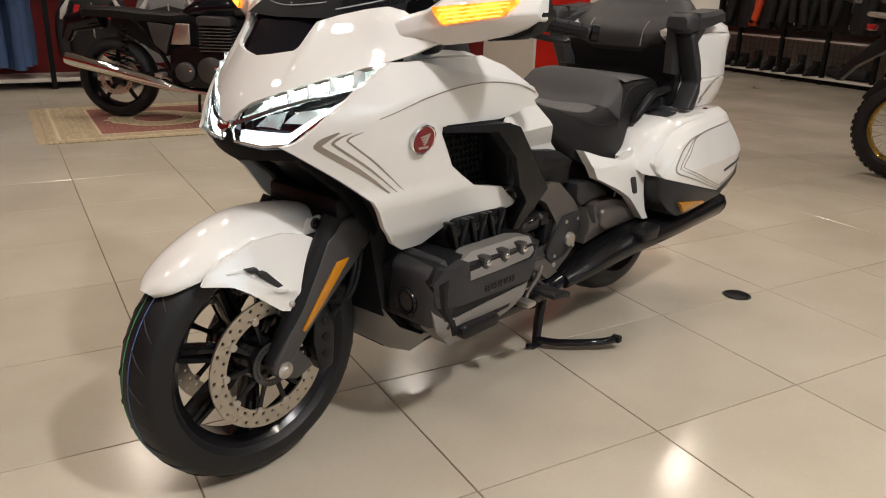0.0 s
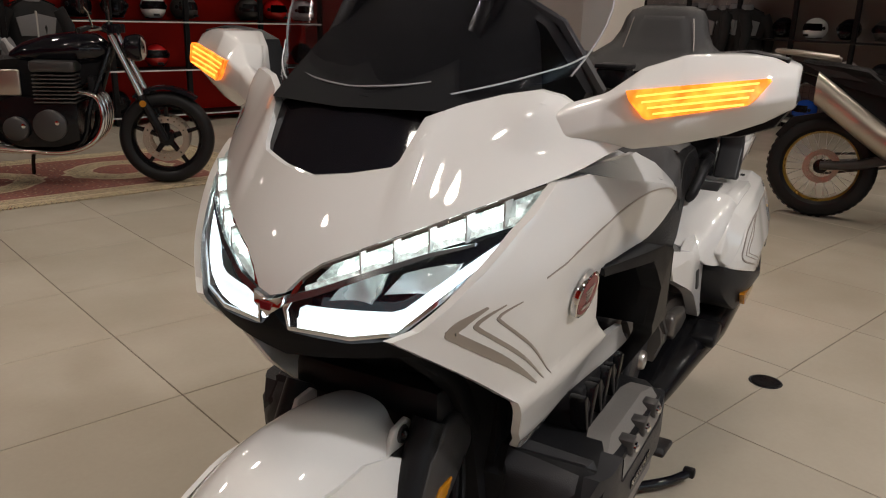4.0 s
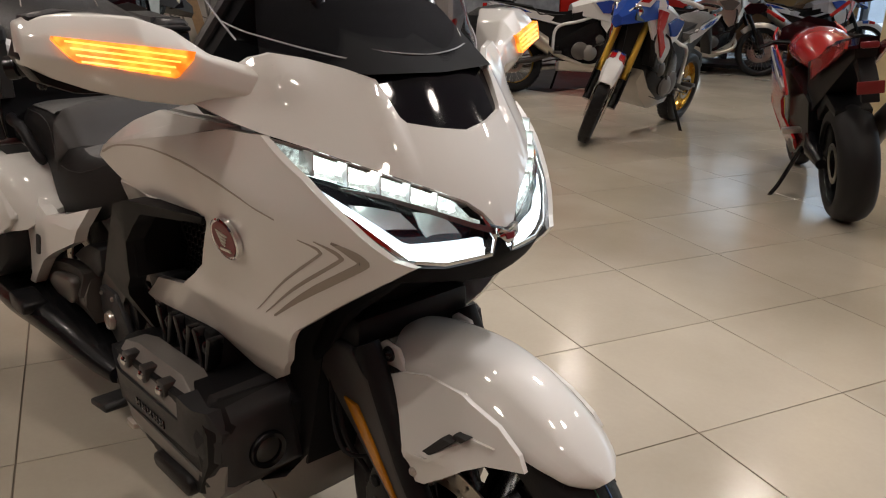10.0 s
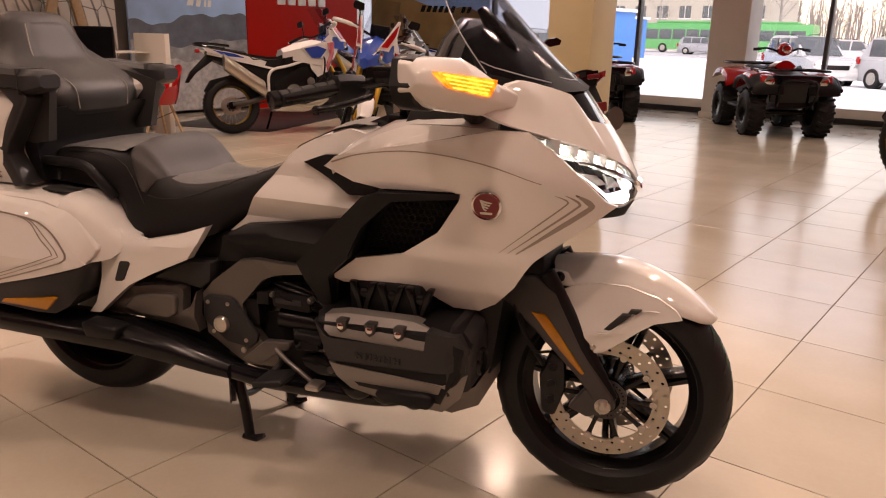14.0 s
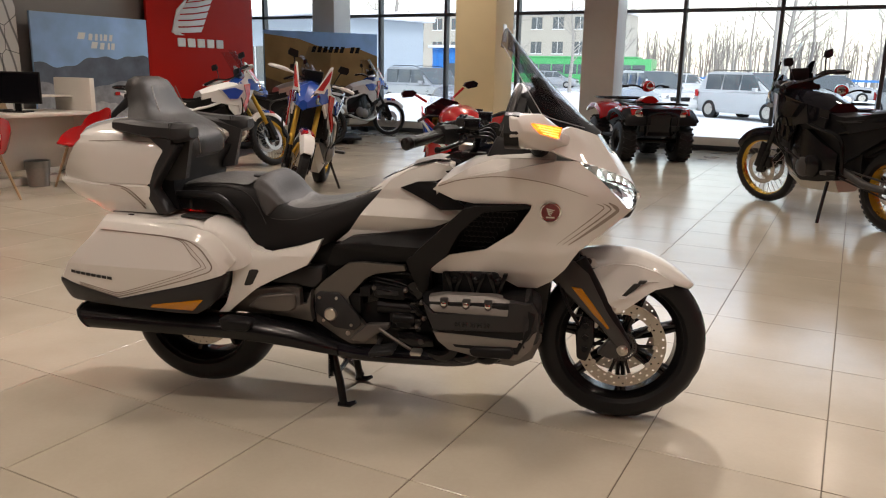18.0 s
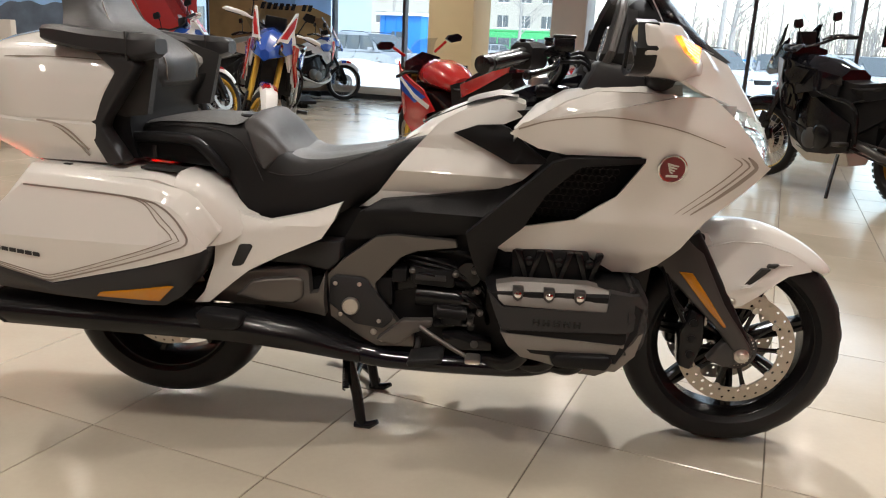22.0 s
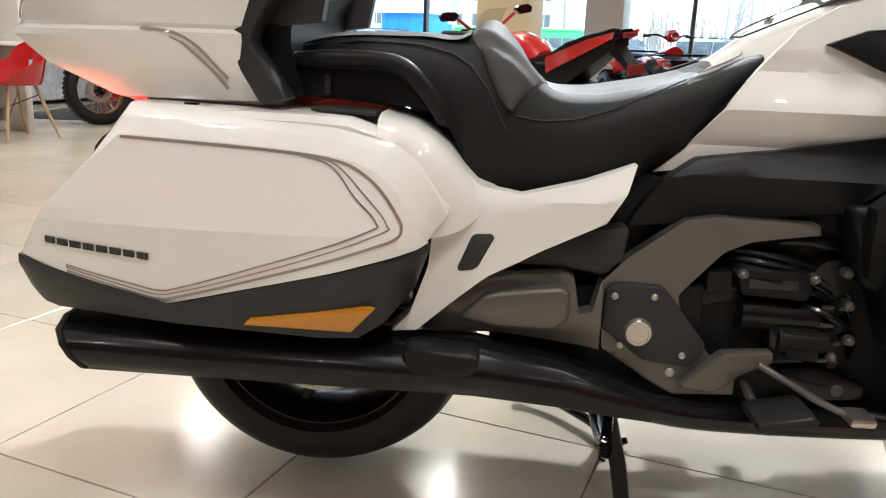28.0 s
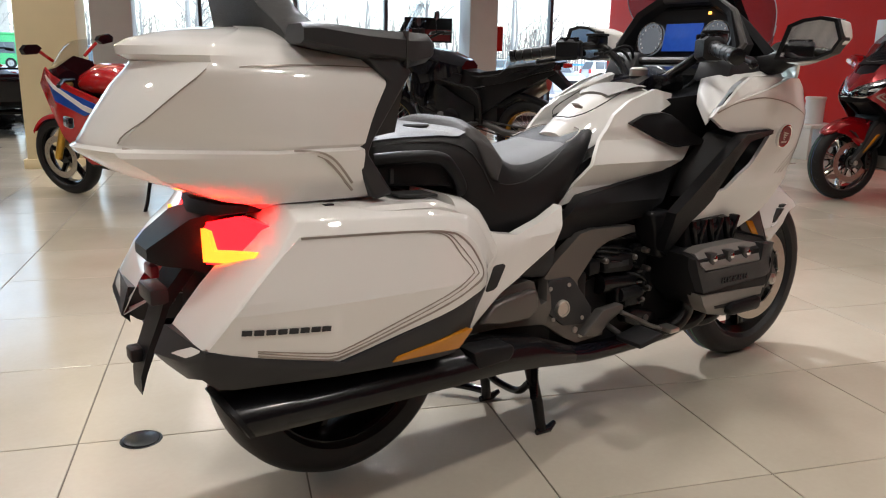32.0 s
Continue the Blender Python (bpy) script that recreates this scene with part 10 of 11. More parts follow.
# ---- clothing and helmets ----
def jacket(cloth, trim, patch=None):
    """A jacket on its hanger, seen from its front at -y; z = 0 at the hook."""
    jk = thing("jacket", {CLOTHK.name: "black textile motorcycle jacket on a hanger", CLOTHG.name: "grey and black motorcycle jacket on a hanger", CLOTHO.name: "orange-red motorcycle jacket on a hanger"}[cloth.name], "jacket", "jackets on the rails")
    rings = []
    for i, (z, w, d) in enumerate(((-0.1, 0.07, 0.05), (-0.14, 0.16, 0.07), (-0.2, 0.23, 0.09), (-0.34, 0.24, 0.1), (-0.5, 0.235, 0.1), (-0.64, 0.24, 0.1), (-0.76, 0.25, 0.095), (-0.79, 0.248, 0.08))):
        rings.append([(w * math.cos(a) * (1 + 0.03 * math.sin(5 * a + i)), d * math.sin(a) * (1 + 0.16 * math.sin(7 * a + i * 1.3)), z + 0.01 * math.sin(3 * a + i)) for a in (2 * math.pi * k / 20 for k in range(20))])
    part("body", loft(rings), cloth, jk)
    for s in (-1, 1):
        pts = curve([(s * 0.2, 0, -0.19), (s * 0.28, -0.01, -0.34), (s * 0.3, -0.03, -0.52), (s * 0.285, -0.06, -0.72)], 4)
        part("sleeve", tube(pts, [0.075 - 0.026 * k / (len(pts) - 1) + 0.004 * math.sin(k * 1.9) for k in range(len(pts))], 12), cloth, jk)
        if patch is not None:
            part("shoulder_patch", tube([(s * 0.2, -0.055, -0.165), (s * 0.262, -0.06, -0.28), (s * 0.29, -0.07, -0.36)], [0.02, 0.033, 0.015], 8), patch, jk, "contrasting shoulder patch")
    part("collar", lathe([(0.075, -0.12), (0.07, -0.06), (0.06, -0.055), (0.062, -0.12)], 20, "Z", closed=True), trim, jk)
    part("zip", box(-0.008, 0.008, -0.107, -0.095, -0.74, -0.2, 0.002), SILVER, jk, "metal front zip")
    part("chest_panel", slab([(-0.14, -0.42), (0.14, -0.42), (0.17, -0.26), (0.0, -0.22), (-0.17, -0.26)], -0.106, -0.09, 1, 0.004), trim, jk)
    part("hanger", tube(curve([(-0.2, 0, -0.15), (0, 0, -0.08), (0.2, 0, -0.15)], 5) + [], 0.008, 6), BLACKM, jk)
    part("hook", tube([(0, 0, -0.08), (0, 0, -0.03), (0.02, 0, 0.0), (0.03, 0, -0.02)], 0.0025, 6), STEEL, jk)
    return jk


def trousers():
    tr = thing("jeans", "blue denim jeans hung by the waist", "jeans", "jeans on the rail")
    for s in (-1, 1):
        rings = [[(s * 0.075 + 0.075 * (1 - 0.25 * k / 6) * math.cos(a), 0.05 * math.sin(a) * (1 + 0.2 * math.sin(4 * a + k * 1.7)), -0.12 - 0.13 * k) for a in (2 * math.pi * q / 12 for q in range(12))] for k in range(7)]
        part("leg", loft(rings), DENIM, tr)
    part("waist", loft([[(0.17 * math.cos(a), 0.06 * math.sin(a), z) for a in (2 * math.pi * q / 16 for q in range(16))] for z in (-0.26, -0.12, -0.02, -0.005)]), DENIM, tr)
    part("belt_band", loft([[(0.173 * math.cos(a), 0.063 * math.sin(a), z) for a in (2 * math.pi * q / 16 for q in range(16))] for z in (-0.045, -0.004)]), DENIM, tr)
    part("hook", tube([(0, 0, -0.02), (0, 0, 0.03), (0.02, 0, 0.05)], 0.003, 6), STEEL, tr)
    return tr


def helmet(shell_mat, visor_mat, label):
    """Full-face helmet facing -y, on z = 0."""
    he = thing("helmet", label, "helmet", "helmets on the shelves")
    bm = bmesh.new()
    rings = []
    for i in range(13):
        v = i / 12.0
        ph = -0.95 + v * (math.pi / 2 + 0.95)
        row = []
        for k in range(24):
            a = 2 * math.pi * k / 24
            r = max(math.cos(ph), 0.02)
            x = 0.125 * r * math.cos(a)
            y = 0.15 * r * math.sin(a)
            z = 0.13 + 0.125 * math.sin(ph)
            if math.sin(a) < -0.2 and ph < 0.0:
                y -= 0.022 * min(1, -math.sin(a)) * min(1, -ph * 2)
            row.append((x, y, z))
        rings.append(row)
    part("shell", loft(rings, bm=bm), shell_mat, he)
    rings = []
    for i in range(5):
        ph = -0.16 + 0.66 * i / 4.0
        rings.append([(0.129 * math.cos(ph) * math.cos(a), 0.155 * math.cos(ph) * math.sin(a), 0.13 + 0.127 * math.sin(ph)) for a in (math.radians(-162 + 144 * k / 14.0) for k in range(15))])
    bm = loft(rings, caps=False, closed=False)
    bmesh.ops.solidify(bm, geom=bm.faces[:], thickness=0.004)
    part("visor", bm, visor_mat, he, "dark visor")
    for s in (-1, 1):
        part("visor_pivot", cyl((s * 0.118, -0.025, 0.14), (s * 0.131, -0.025, 0.14), 0.02, 14, bevel=0.003), BLACKM, he)
    part("chin_vent", box(-0.03, 0.03, -0.172, -0.15, 0.045, 0.07, 0.006), BLACKM, he)
    part("neck_trim", lathe([(0.078, 0.022), (0.088, 0.026), (0.09, 0.034), (0.08, 0.036)], 24, "Z", closed=True), RUBBER, he)
    return he


def boot(h):
    bo = thing("boot", "black leather motorcycle boot", "boot", "boots on the low shelves")
    rings = []
    for z, y0, y1, w in ((0.02, -0.19, 0.1, 0.05), (0.06, -0.18, 0.095, 0.05), (0.1, -0.12, 0.09, 0.047), (0.14, -0.045, 0.085, 0.045), (h * 0.7, -0.035, 0.08, 0.045), (h, -0.045, 0.085, 0.05)):
        rings.append([(w * math.cos(a), (y0 + y1) / 2 + (y1 - y0) / 2 * math.sin(a), z) for a in (2 * math.pi * k / 14 for k in range(14))])
    part("upper", loft(rings), BOOTK, bo)
    part("sole", loft([[(0.054 * math.cos(a), -0.045 + 0.15 * math.sin(a), z) for a in (2 * math.pi * k / 16 for k in range(16))] for z in (0.0, 0.026)]), RUBBER, bo)
    part("strap", lathe([(0.049, 0), (0.054, 0.004), (0.054, 0.024), (0.049, 0.028)], 16, "Z", (0, 0.022, h * 0.62), closed=True), BLACKM, bo)
    return bo


# south side: clothing wall and helmet shelves
rk = thing("clothes_rack", "black steel clothes rack with a low white shelf", "clothes rack", m=bpose(0.2, -6.45))
for x in (0.0, 1.36, 2.9, 4.4, 5.9):
    part("post", box(x - 0.025, x + 0.025, -0.03, 0.02, 0, 2.5, 0.003), BLACKM, rk)
    part("arm", box(x - 0.015, x + 0.015, -0.45, -0.03, 1.55, 1.58, 0.003), BLACKM, rk)
part("rail", cyl((0, -0.08, 1.62), (5.9, -0.08, 1.62), 0.014, 12), BLACKM, rk)
part("shelf", box(0, 5.9, -0.5, 0.0, 0.07, 0.105, 0.004), DESKW, rk, "low white shelf")
part("kick_board", box(0, 5.9, -0.46, -0.42, 0, 0.07), BLACKM, rk)
jB = jacket(CLOTHK, CLOTHK, CLOTHW)
jB.matrix_world = bpose(1.13, -6.46, 1.03, 168)
jG = jacket(CLOTHG, CLOTHK, CLOTHW)
jG.matrix_world = bpose(0.42, -6.46, 1.03, 176)
part("emblem", slab([(-0.1, -0.36), (-0.03, -0.33), (0.0, -0.28), (0.03, -0.33), (0.12, -0.32), (0.05, -0.37), (0.06, -0.41), (0.0, -0.385), (-0.05, -0.41)], -0.112, -0.105, 1, 0), WHITEP, jB, "white angular emblem", smooth=0)
for s in (-1, 1):
    part("red_shoulder_bar", slab([(s * 0.1, -0.22), (s * 0.15, -0.22), (s * 0.19, -0.36), (s * 0.15, -0.36)], -0.11, -0.09, 1, 0.003), CLOTHR, jB, "red shoulder bar")
jK = jacket(CLOTHK, CLOTHG)
jK.matrix_world = bpose(-0.1, -6.62, 1.3, 180)
tw = trousers()
tw.matrix_world = bpose(1.75, -6.5, 1.13, 70)
for k, (x, rz) in enumerate(((1.86, 110), (1.97, 78), (2.1, 95), (2.24, 85), (2.4, 100), (2.6, 92), (2.8, 80), (3.0, 99))):
    copy_thing(tw, bpose(x, -6.5 + rnd.uniform(-0.03, 0.03), 1.13 + rnd.uniform(-0.04, 0.04), rz))
for k in range(9):
    copy_thing(jK, bpose(3.4 + 0.3 * k, -6.55, 1.6, 180 + rnd.uniform(-25, 25)))

hs = thing("helmet_shelves", "dark shelving with black posts and dark red back boards", "shelving", m=bpose(-3.2, -6.95))
for x in (0.0, 0.78, 1.64, 2.42, 3.2):
    part("post", box(x - 0.025, x + 0.025, 0.3, 0.35, 0, 2.4, 0.003), BLACKM, hs)
for z in (0.09, 0.55, 1.03, 1.5, 1.96):
    part("shelf", box(0, 3.2, 0.0, 0.34, z - 0.02, z, 0.002), BLACKM, hs)
    part("shelf_edge", box(0, 3.2, 0.35, 0.358, z - 0.018, z - 0.004), WHITEP, hs, "white price strip")
part("back_board", box(0, 3.2, 0.0, 0.012, 0.0, 2.4), REDW, hs, "red back board")

hW = helmet(WHITEP, SHADEG, "white full-face helmet with a dark visor")
hK = helmet(BLACKP, SHADEG, "gloss black full-face helmet with a dark visor")
hG = helmet(GREYD, SHADEG, "dark grey full-face helmet with a dark visor")
hR = helmet(REDP, SHADEG, "red full-face helmet with a dark visor")
hP = helmet(PINK, SHADEG, "pink patterned full-face helmet with a dark visor")
hU = helmet(BLUEP, SHADEG, "blue full-face helmet with a dark visor")
first = set()


def put(src, m):
    if src.name in first:
        return copy_thing(src, m)
    first.add(src.name)
    src.matrix_world = m
    return src


kinds = [hK, hG, hW, hK, hG, hR, hK, hW, hG, hK]
for row, z in enumerate((0.55, 1.03, 1.5)):
    for k in range(9):
        if (k + row) % 5 == 4:
            continue
        put(kinds[(k * 3 + row * 2) % 10], bpose(-3.05 + 0.355 * k + rnd.uniform(-0.03, 0.03), -6.78, z, 180 + rnd.uniform(-30, 30)))
for k in range(5):
    put(hG if k % 2 else hK, bpose(-1.5 + 0.33 * k, -6.78, 0.09, 180 + rnd.uniform(-30, 30)))

# west side: rails of dark jackets over shelves of boots and helmets
wr = thing("wall_rack", "long black steel wall rack with white shelves and wire backs", "clothes rack", m=bpose(-7.66, -6.4))
for y in (0.05, 0.7, 1.42, 2.1, 2.8, 3.5, 4.2, 4.9):
    part("post", box(0.3, 0.35, y - 0.025, y + 0.025, 0, 2.4, 0.003), BLACKM, wr)
for y0, y1 in ((0.05, 2.8), (2.8, 4.9)):
    part("shelf", box(0.0, 0.36, y0, y1, 0.06, 0.085, 0.003), DESKW, wr, "low white shelf")
    part("shelf", box(0.0, 0.32, y0, y1, 0.53, 0.555, 0.003), DESKW, wr, "white shelf")
part("shelf", box(0.0, 0.36, 2.8, 4.9, 1.0, 1.02, 0.003), BLACKM, wr)
part("shelf", box(0.0, 0.36, 2.8, 4.9, 1.48, 1.5, 0.003), BLACKM, wr)
part("rail", cyl((0.24, 0.05, 1.5), (0.24, 2.8, 1.5), 0.014, 10), BLACKM, wr)
part("kick_board", box(0.25, 0.28, 0.05, 4.9, 0, 0.06), BLACKM, wr)
bm = bmesh.new()
for k in range(60):
    y = 0.08 + 0.08 * k
    box(0.012, 0.016, y - 0.002, y + 0.002, 0.09, 0.52, bm=bm)
for k in range(6):
    box(0.01, 0.012, 0.05, 4.9, 0.12 + 0.07 * k, 0.124 + 0.07 * k, bm=bm)
tagged(part("wire_back", bm, MESHG, wr, "grey wire mesh back", smooth=0), kind="stuff")
jO = jacket(CLOTHO, CLOTHK, CLOTHW)
jO.matrix_world = bpose(-7.4, -5.62, 1.46, 62)
for k in range(17):
    copy_thing(jK, bpose(-7.42 + rnd.uniform(-0.03, 0.05), -6.2 + 0.155 * k + (0.2 if k > 3 else 0), 1.46 + rnd.uniform(-0.03, 0.02), 90 + rnd.choice((-1, 1)) * rnd.uniform(15, 60)))
b1, b2 = boot(0.19), boot(0.25)
for k in range(8):
    put(b1 if k % 3 else b2, bpose(-7.45, -6.15 + 0.235 * k, 0.085, 90 + rnd.uniform(-25, 25)))
for k in range(5):
    put((hW, hP, hU, hK, hW)[k], bpose(-7.46, -3.38 + 0.36 * k, 0.085, 90 + rnd.uniform(-35, 20)))
    put((hK, hG, hK, hW, hK)[k], bpose(-7.46, -3.4 + 0.38 * k, 0.555, 90 + rnd.uniform(-30, 30)))
    put((hG, hK, hW, hK, hG)[k], bpose(-7.46, -3.45 + 0.38 * k, 1.02, 90 + rnd.uniform(-30, 30)))
    put((hK, hR, hK, hG, hK)[k], bpose(-7.46, -3.38 + 0.38 * k, 1.5, 90 + rnd.uniform(-30, 30)))
gb = thing("gear_bag", "long black textile gear bag on the low shelf", "bag", m=bpose(-7.46, -4.0, 0.085))
part("bag_body", loft([[(0.1 * w * math.cos(a), y, 0.085 + 0.08 * w * math.sin(a)) for a in (2 * math.pi * q / 14 for q in range(14))] for y, w in ((-0.3, 0.5), (-0.27, 0.9), (0, 1.0), (0.27, 0.9), (0.3, 0.5))]), CLOTHK, gb)
part("carry_strap", tube(curve([(0, -0.14, 0.16), (0.02, -0.06, 0.2), (0.02, 0.06, 0.2), (0, 0.14, 0.16)], 4), 0.008, 6), CLOTHK, gb)

# east side: notices and a small table
for k, dy in enumerate((0.0, 0.2)):
    single("wall_notice", box(-0.006, 0, -0.08, 0.08, 0, 0.26, 0.001), WHITEP, "white notice sheet on the red wall", "notice", "notices on the red wall", m=bpose(6.998, 5.62 - dy, 1.33))
tb = thing("side_table", "low white side table by the red wall", "table", m=bpose(6.62, 6.1))
part("tabletop", box(-0.3, 0.3, -0.35, 0.35, 0.36, 0.4, 0.005), DESKW, tb)
for sx in (-0.27, 0.27):
    part("leg", box(sx - 0.02, sx + 0.02, -0.33, 0.33, 0, 0.36, 0.004), DESKW, tb)
tin = thing("white_canister", "white plastic canister with a ribbed lid on the table", "canister", m=bpose(6.6, 6.05, 0.4))
part("tub", lathe([(0, 0), (0.1, 0), (0.105, 0.02), (0.11, 0.28), (0, 0.28)], 28, "Z"), WHITEP, tin)
part("lid", lathe([(0, 0.28), (0.118, 0.28), (0.118, 0.31), (0.11, 0.318), (0, 0.318)], 28, "Z"), DESKW, tin)
sg = thing("window_sign", "black framed red sign hung before the glass", "sign", m=bpose(2.95, 11.9))
part("frame", box(-0.06, 0.8, -0.02, 0.02, 1.38, 1.8, 0.004), BLACKM, sg)
part("face", box(-0.03, 0.77, -0.024, -0.02, 1.41, 1.6), REDD, sg, "dark red lower field")
for u in (0.02, 0.78):
    part("cord", cyl((u, 0, 1.8), (u, 0, 3.8), 0.003, 6), BLACKM, sg)
for k, x in enumerate((4.52,)):
    single("red_leaflet", box(0, 0.26, -0.004, 0, 1.26, 1.7), REDW, "red printed sheet on the glass", "leaflet", m=bpose(x, 12.1))


# ---- outside the glass: a snowy street ----
SNOW = mat("trodden_snow", (0.8, 0.81, 0.83), 0.7, grain=0.12, scale=3.0, bump=0.6, var=0.12, big=0.4)
SNOWR = mat("grey_rutted_snow", (0.5, 0.5, 0.52), 0.7, grain=0.25, scale=2.0, bump=0.6, var=0.2, big=0.25)
CARW = mat("white_car_paint", (0.5, 0.51, 0.52), 0.25, 0.0, 0.8, grain=0.02)
CARS = mat("silver_car_paint", (0.34, 0.35, 0.37), 0.3, 0.4, 0.8, grain=0.02)
# glass grey raised to put the mirrored sky into its colour
CARGL = mat("dark_car_glass", (0.1, 0.115, 0.125), 0.08, grain=0, var=0.02)
BUSG = mat("green_bus_paint", (0.06, 0.36, 0.12), 0.3, 0.0, 0.5, grain=0.04)
KIOSK = mat("blue_kiosk_paint", (0.03, 0.2, 0.55), 0.45, grain=0.06)
PLAST = mat("beige_render", (0.42, 0.39, 0.34), 0.8, grain=0.1, scale=4.0, bump=0.2)
PLASB = mat("blue_grey_cladding", (0.33, 0.38, 0.44), 0.6, grain=0.06, scale=5.0)
BARK = mat("birch_bark", (0.3, 0.28, 0.26), 0.85, grain=0.5, scale=12.0, bump=0.4)
# twig colour lightened to put the haze of distance into it
TWIG = mat("hazed_bare_twigs", (0.24, 0.22, 0.2), 0.9, grain=0.3, scale=10.0)
out_z = -0.2


def snow_height(x, y):
    h = 0.05 * noise.noise(Vector((x * 0.25, y * 0.25, 0.3))) + 0.02 * noise.noise(Vector((x, y, 1.3)))
    h += 0.75 * math.exp(-((x + 10.6) / 2.6) ** 2 - ((y - 20.5) / 2.6) ** 2) * (1 + 0.3 * noise.noise(Vector((x, y, 5.0))))
    h += 0.35 * math.exp(-((y - 44.0) / 1.6) ** 2) * (1 + 0.5 * noise.noise(Vector((x * 0.4, y * 0.4, 2.0))))
    return out_z + h


bm = bmesh.new()
xs = [-900, -400, -200, -120] + [-80 + 2.0 * k for k in range(20)] + [-40 + 0.8 * k for k in range(88)] + [30 + 3.0 * k for k in range(11)] + [90, 200, 400, 900]
ys = [12.24] + [12.5 + 0.8 * k for k in range(45)] + [49 + 3.0 * k for k in range(20)] + [115, 150, 250, 500, 1200]
rows = [[bm.verts.new((x, y, snow_height(x, y) if 12.5 < y < 110 else out_z)) for x in xs] for y in ys]
for a, b in zip(rows, rows[1:]):
    for i in range(len(xs) - 1):
        bm.faces.new((a[i], a[i + 1], b[i + 1], b[i]))
structure("ground", bm, SNOW, "trodden snow on the ground outside the glass")
structure("road", box(-300, 300, 62, 90, out_z - 0.3, out_z + 0.09), SNOWR, "wide snow-covered street with grey ruts")


def car(paint, label, tall=1.0, wagon=True):
    """Estate car, nose towards +x, on z = 0."""
    ca = thing("car", label, "car", "parked cars")
    L, W = 4.5, 0.86
    top = ease([0, 0.12, 0.9, 1.3, 4.1, 4.4, 4.5], [0.62, 0.9, 1.0, 1.05, 0.98, 0.78, 0.5]) if not wagon else ease([0, 0.06, 0.3, 3.2, 4.2, 4.42, 4.5], [0.6, 0.9, 0.98, 0.98, 0.86, 0.74, 0.5])
    rings = []
    for k in range(31):
        x = L * k / 30.0
        zt = top(x) * (0.94 + 0.06 * tall)
        e = min(1.0, 0.82 + 0.5 * min(x, L - x))
        w = W * e
        rings.append([(x, -w * 0.9, 0.22), (x, -w, 0.34), (x, -w, zt * 0.66), (x, -w * 0.95, zt * 0.93), (x, -w * 0.8, zt), (x, w * 0.8, zt), (x, w * 0.95, zt * 0.93), (x, w, zt * 0.66), (x, w, 0.34), (x, w * 0.9, 0.22)])
    part("body", loft(rings), paint, ca, smooth=35)
    zr = 1.5 * tall if wagon else 1.43 * tall
    prof = [(0.1, 0.93), (0.42, zr - 0.06), (0.75, zr), (2.4, zr - 0.02), (3.45, 0.96)] if wagon else [(0.55, 0.98), (1.15, zr - 0.04), (1.6, zr), (2.5, zr - 0.02), (3.45, 0.96)]
    rings = [[(x, s * (W * 0.9 - 0.22 * max(0, z - 0.95)), z) for x, z in prof] for s in (-1, 1)]
    part("cabin", loft(rings), paint, ca, smooth=30)
    mid = [(p[0], p[1]) for p in prof]
    for s in (-1, 1):
        y = W * 0.9
        for x0, x1 in ((0.5, 1.25), (1.32, 2.1), (2.17, 2.85)):
            part("side_window", slab([(x0, 1.02), (x1 + (0.25 if x1 > 2.5 else 0), 1.02), (x1 - (0.15 if x1 > 2.5 else 0), zr - 0.1), (x0 + 0.06, zr - 0.1)], s * (y - 0.16), s * (y - 0.06 + 0.045), 1, 0.004), CARGL, ca)
        part("wing_mirror", box(2.8, 2.98, s * (y + 0.02) - 0.09, s * (y + 0.02) + 0.09, 0.98, 1.12, 0.03), paint, ca)
        part("headlight", box(4.18, 4.45, s * 0.6 - 0.16, s * 0.6 + 0.16, 0.6, 0.78, 0.04), CHROME, ca, "clear headlight")
        part("tail_lamp", box(-0.01, 0.12, s * 0.7 - 0.1, s * 0.7 + 0.1, 0.7, 1.0, 0.02), REDPL, ca, "red tail lamp")
        for x in (0.85, 3.55):
            wh = part("wheel", lathe([(0.2, 0.1), (0.3, 0.11), (0.325, 0.08), (0.325, -0.08), (0.3, -0.11), (0.2, -0.1)], 28, "Y", (x, s * (W - 0.08), 0.325), closed=True), RUBBER, ca)
            part("rim", lathe([(0, 0.06), (0.06, 0.07), (0.19, 0.09), (0.2, 0.1), (0.2, -0.1), (0, -0.1)], 20, "Y", (x, s * (W - 0.08), 0.325)), SILVER, wh)
            part("wheel_arch", lathe([(0.33, 0.1), (0.37, 0.105), (0.37, 0.06), (0.33, 0.06)], 28, "Y", (x, s * (W - 0.1), 0.33), closed=True), BLACKM, ca)
    wn_ = slab([(2.46, zr - 0.05), (2.5, zr - 0.07), (3.4, 0.99), (3.36, 0.97)], -W * 0.72, W * 0.72, 1, 0.0)
    wn_.transform(Matrix.Translation((0.02, 0, 0.02)))
    part("windscreen", wn_, CARGL, ca)
    rw_ = slab([(prof[0][0] + 0.02, 1.0), (prof[1][0] - 0.0, zr - 0.12), (prof[1][0] + 0.05, zr - 0.12), (prof[0][0] + 0.1, 1.0)], -W * 0.7, W * 0.7, 1, 0)
    rw_.transform(Matrix.Translation((-0.035, 0, 0)))
    part("rear_window", rw_, CARGL, ca)
    part("grille", box(4.4, 4.5, -0.38, 0.38, 0.55, 0.7, 0.02), BLACKM, ca, "dark grille")
    part("bumper", box(4.3, 4.54, -0.74, 0.74, 0.3, 0.48, 0.05), paint, ca)
    part("number_plate", box(4.53, 4.545, -0.25, 0.25, 0.36, 0.46), WHITEP, ca, "plain white plate")
    part("roof_rail", tube([(0.7, -0.6, zr + 0.01), (0.8, -0.6, zr + 0.05), (2.2, -0.6, zr + 0.03), (2.35, -0.6, zr - 0.01)], 0.014, 6), BLACKM, ca)
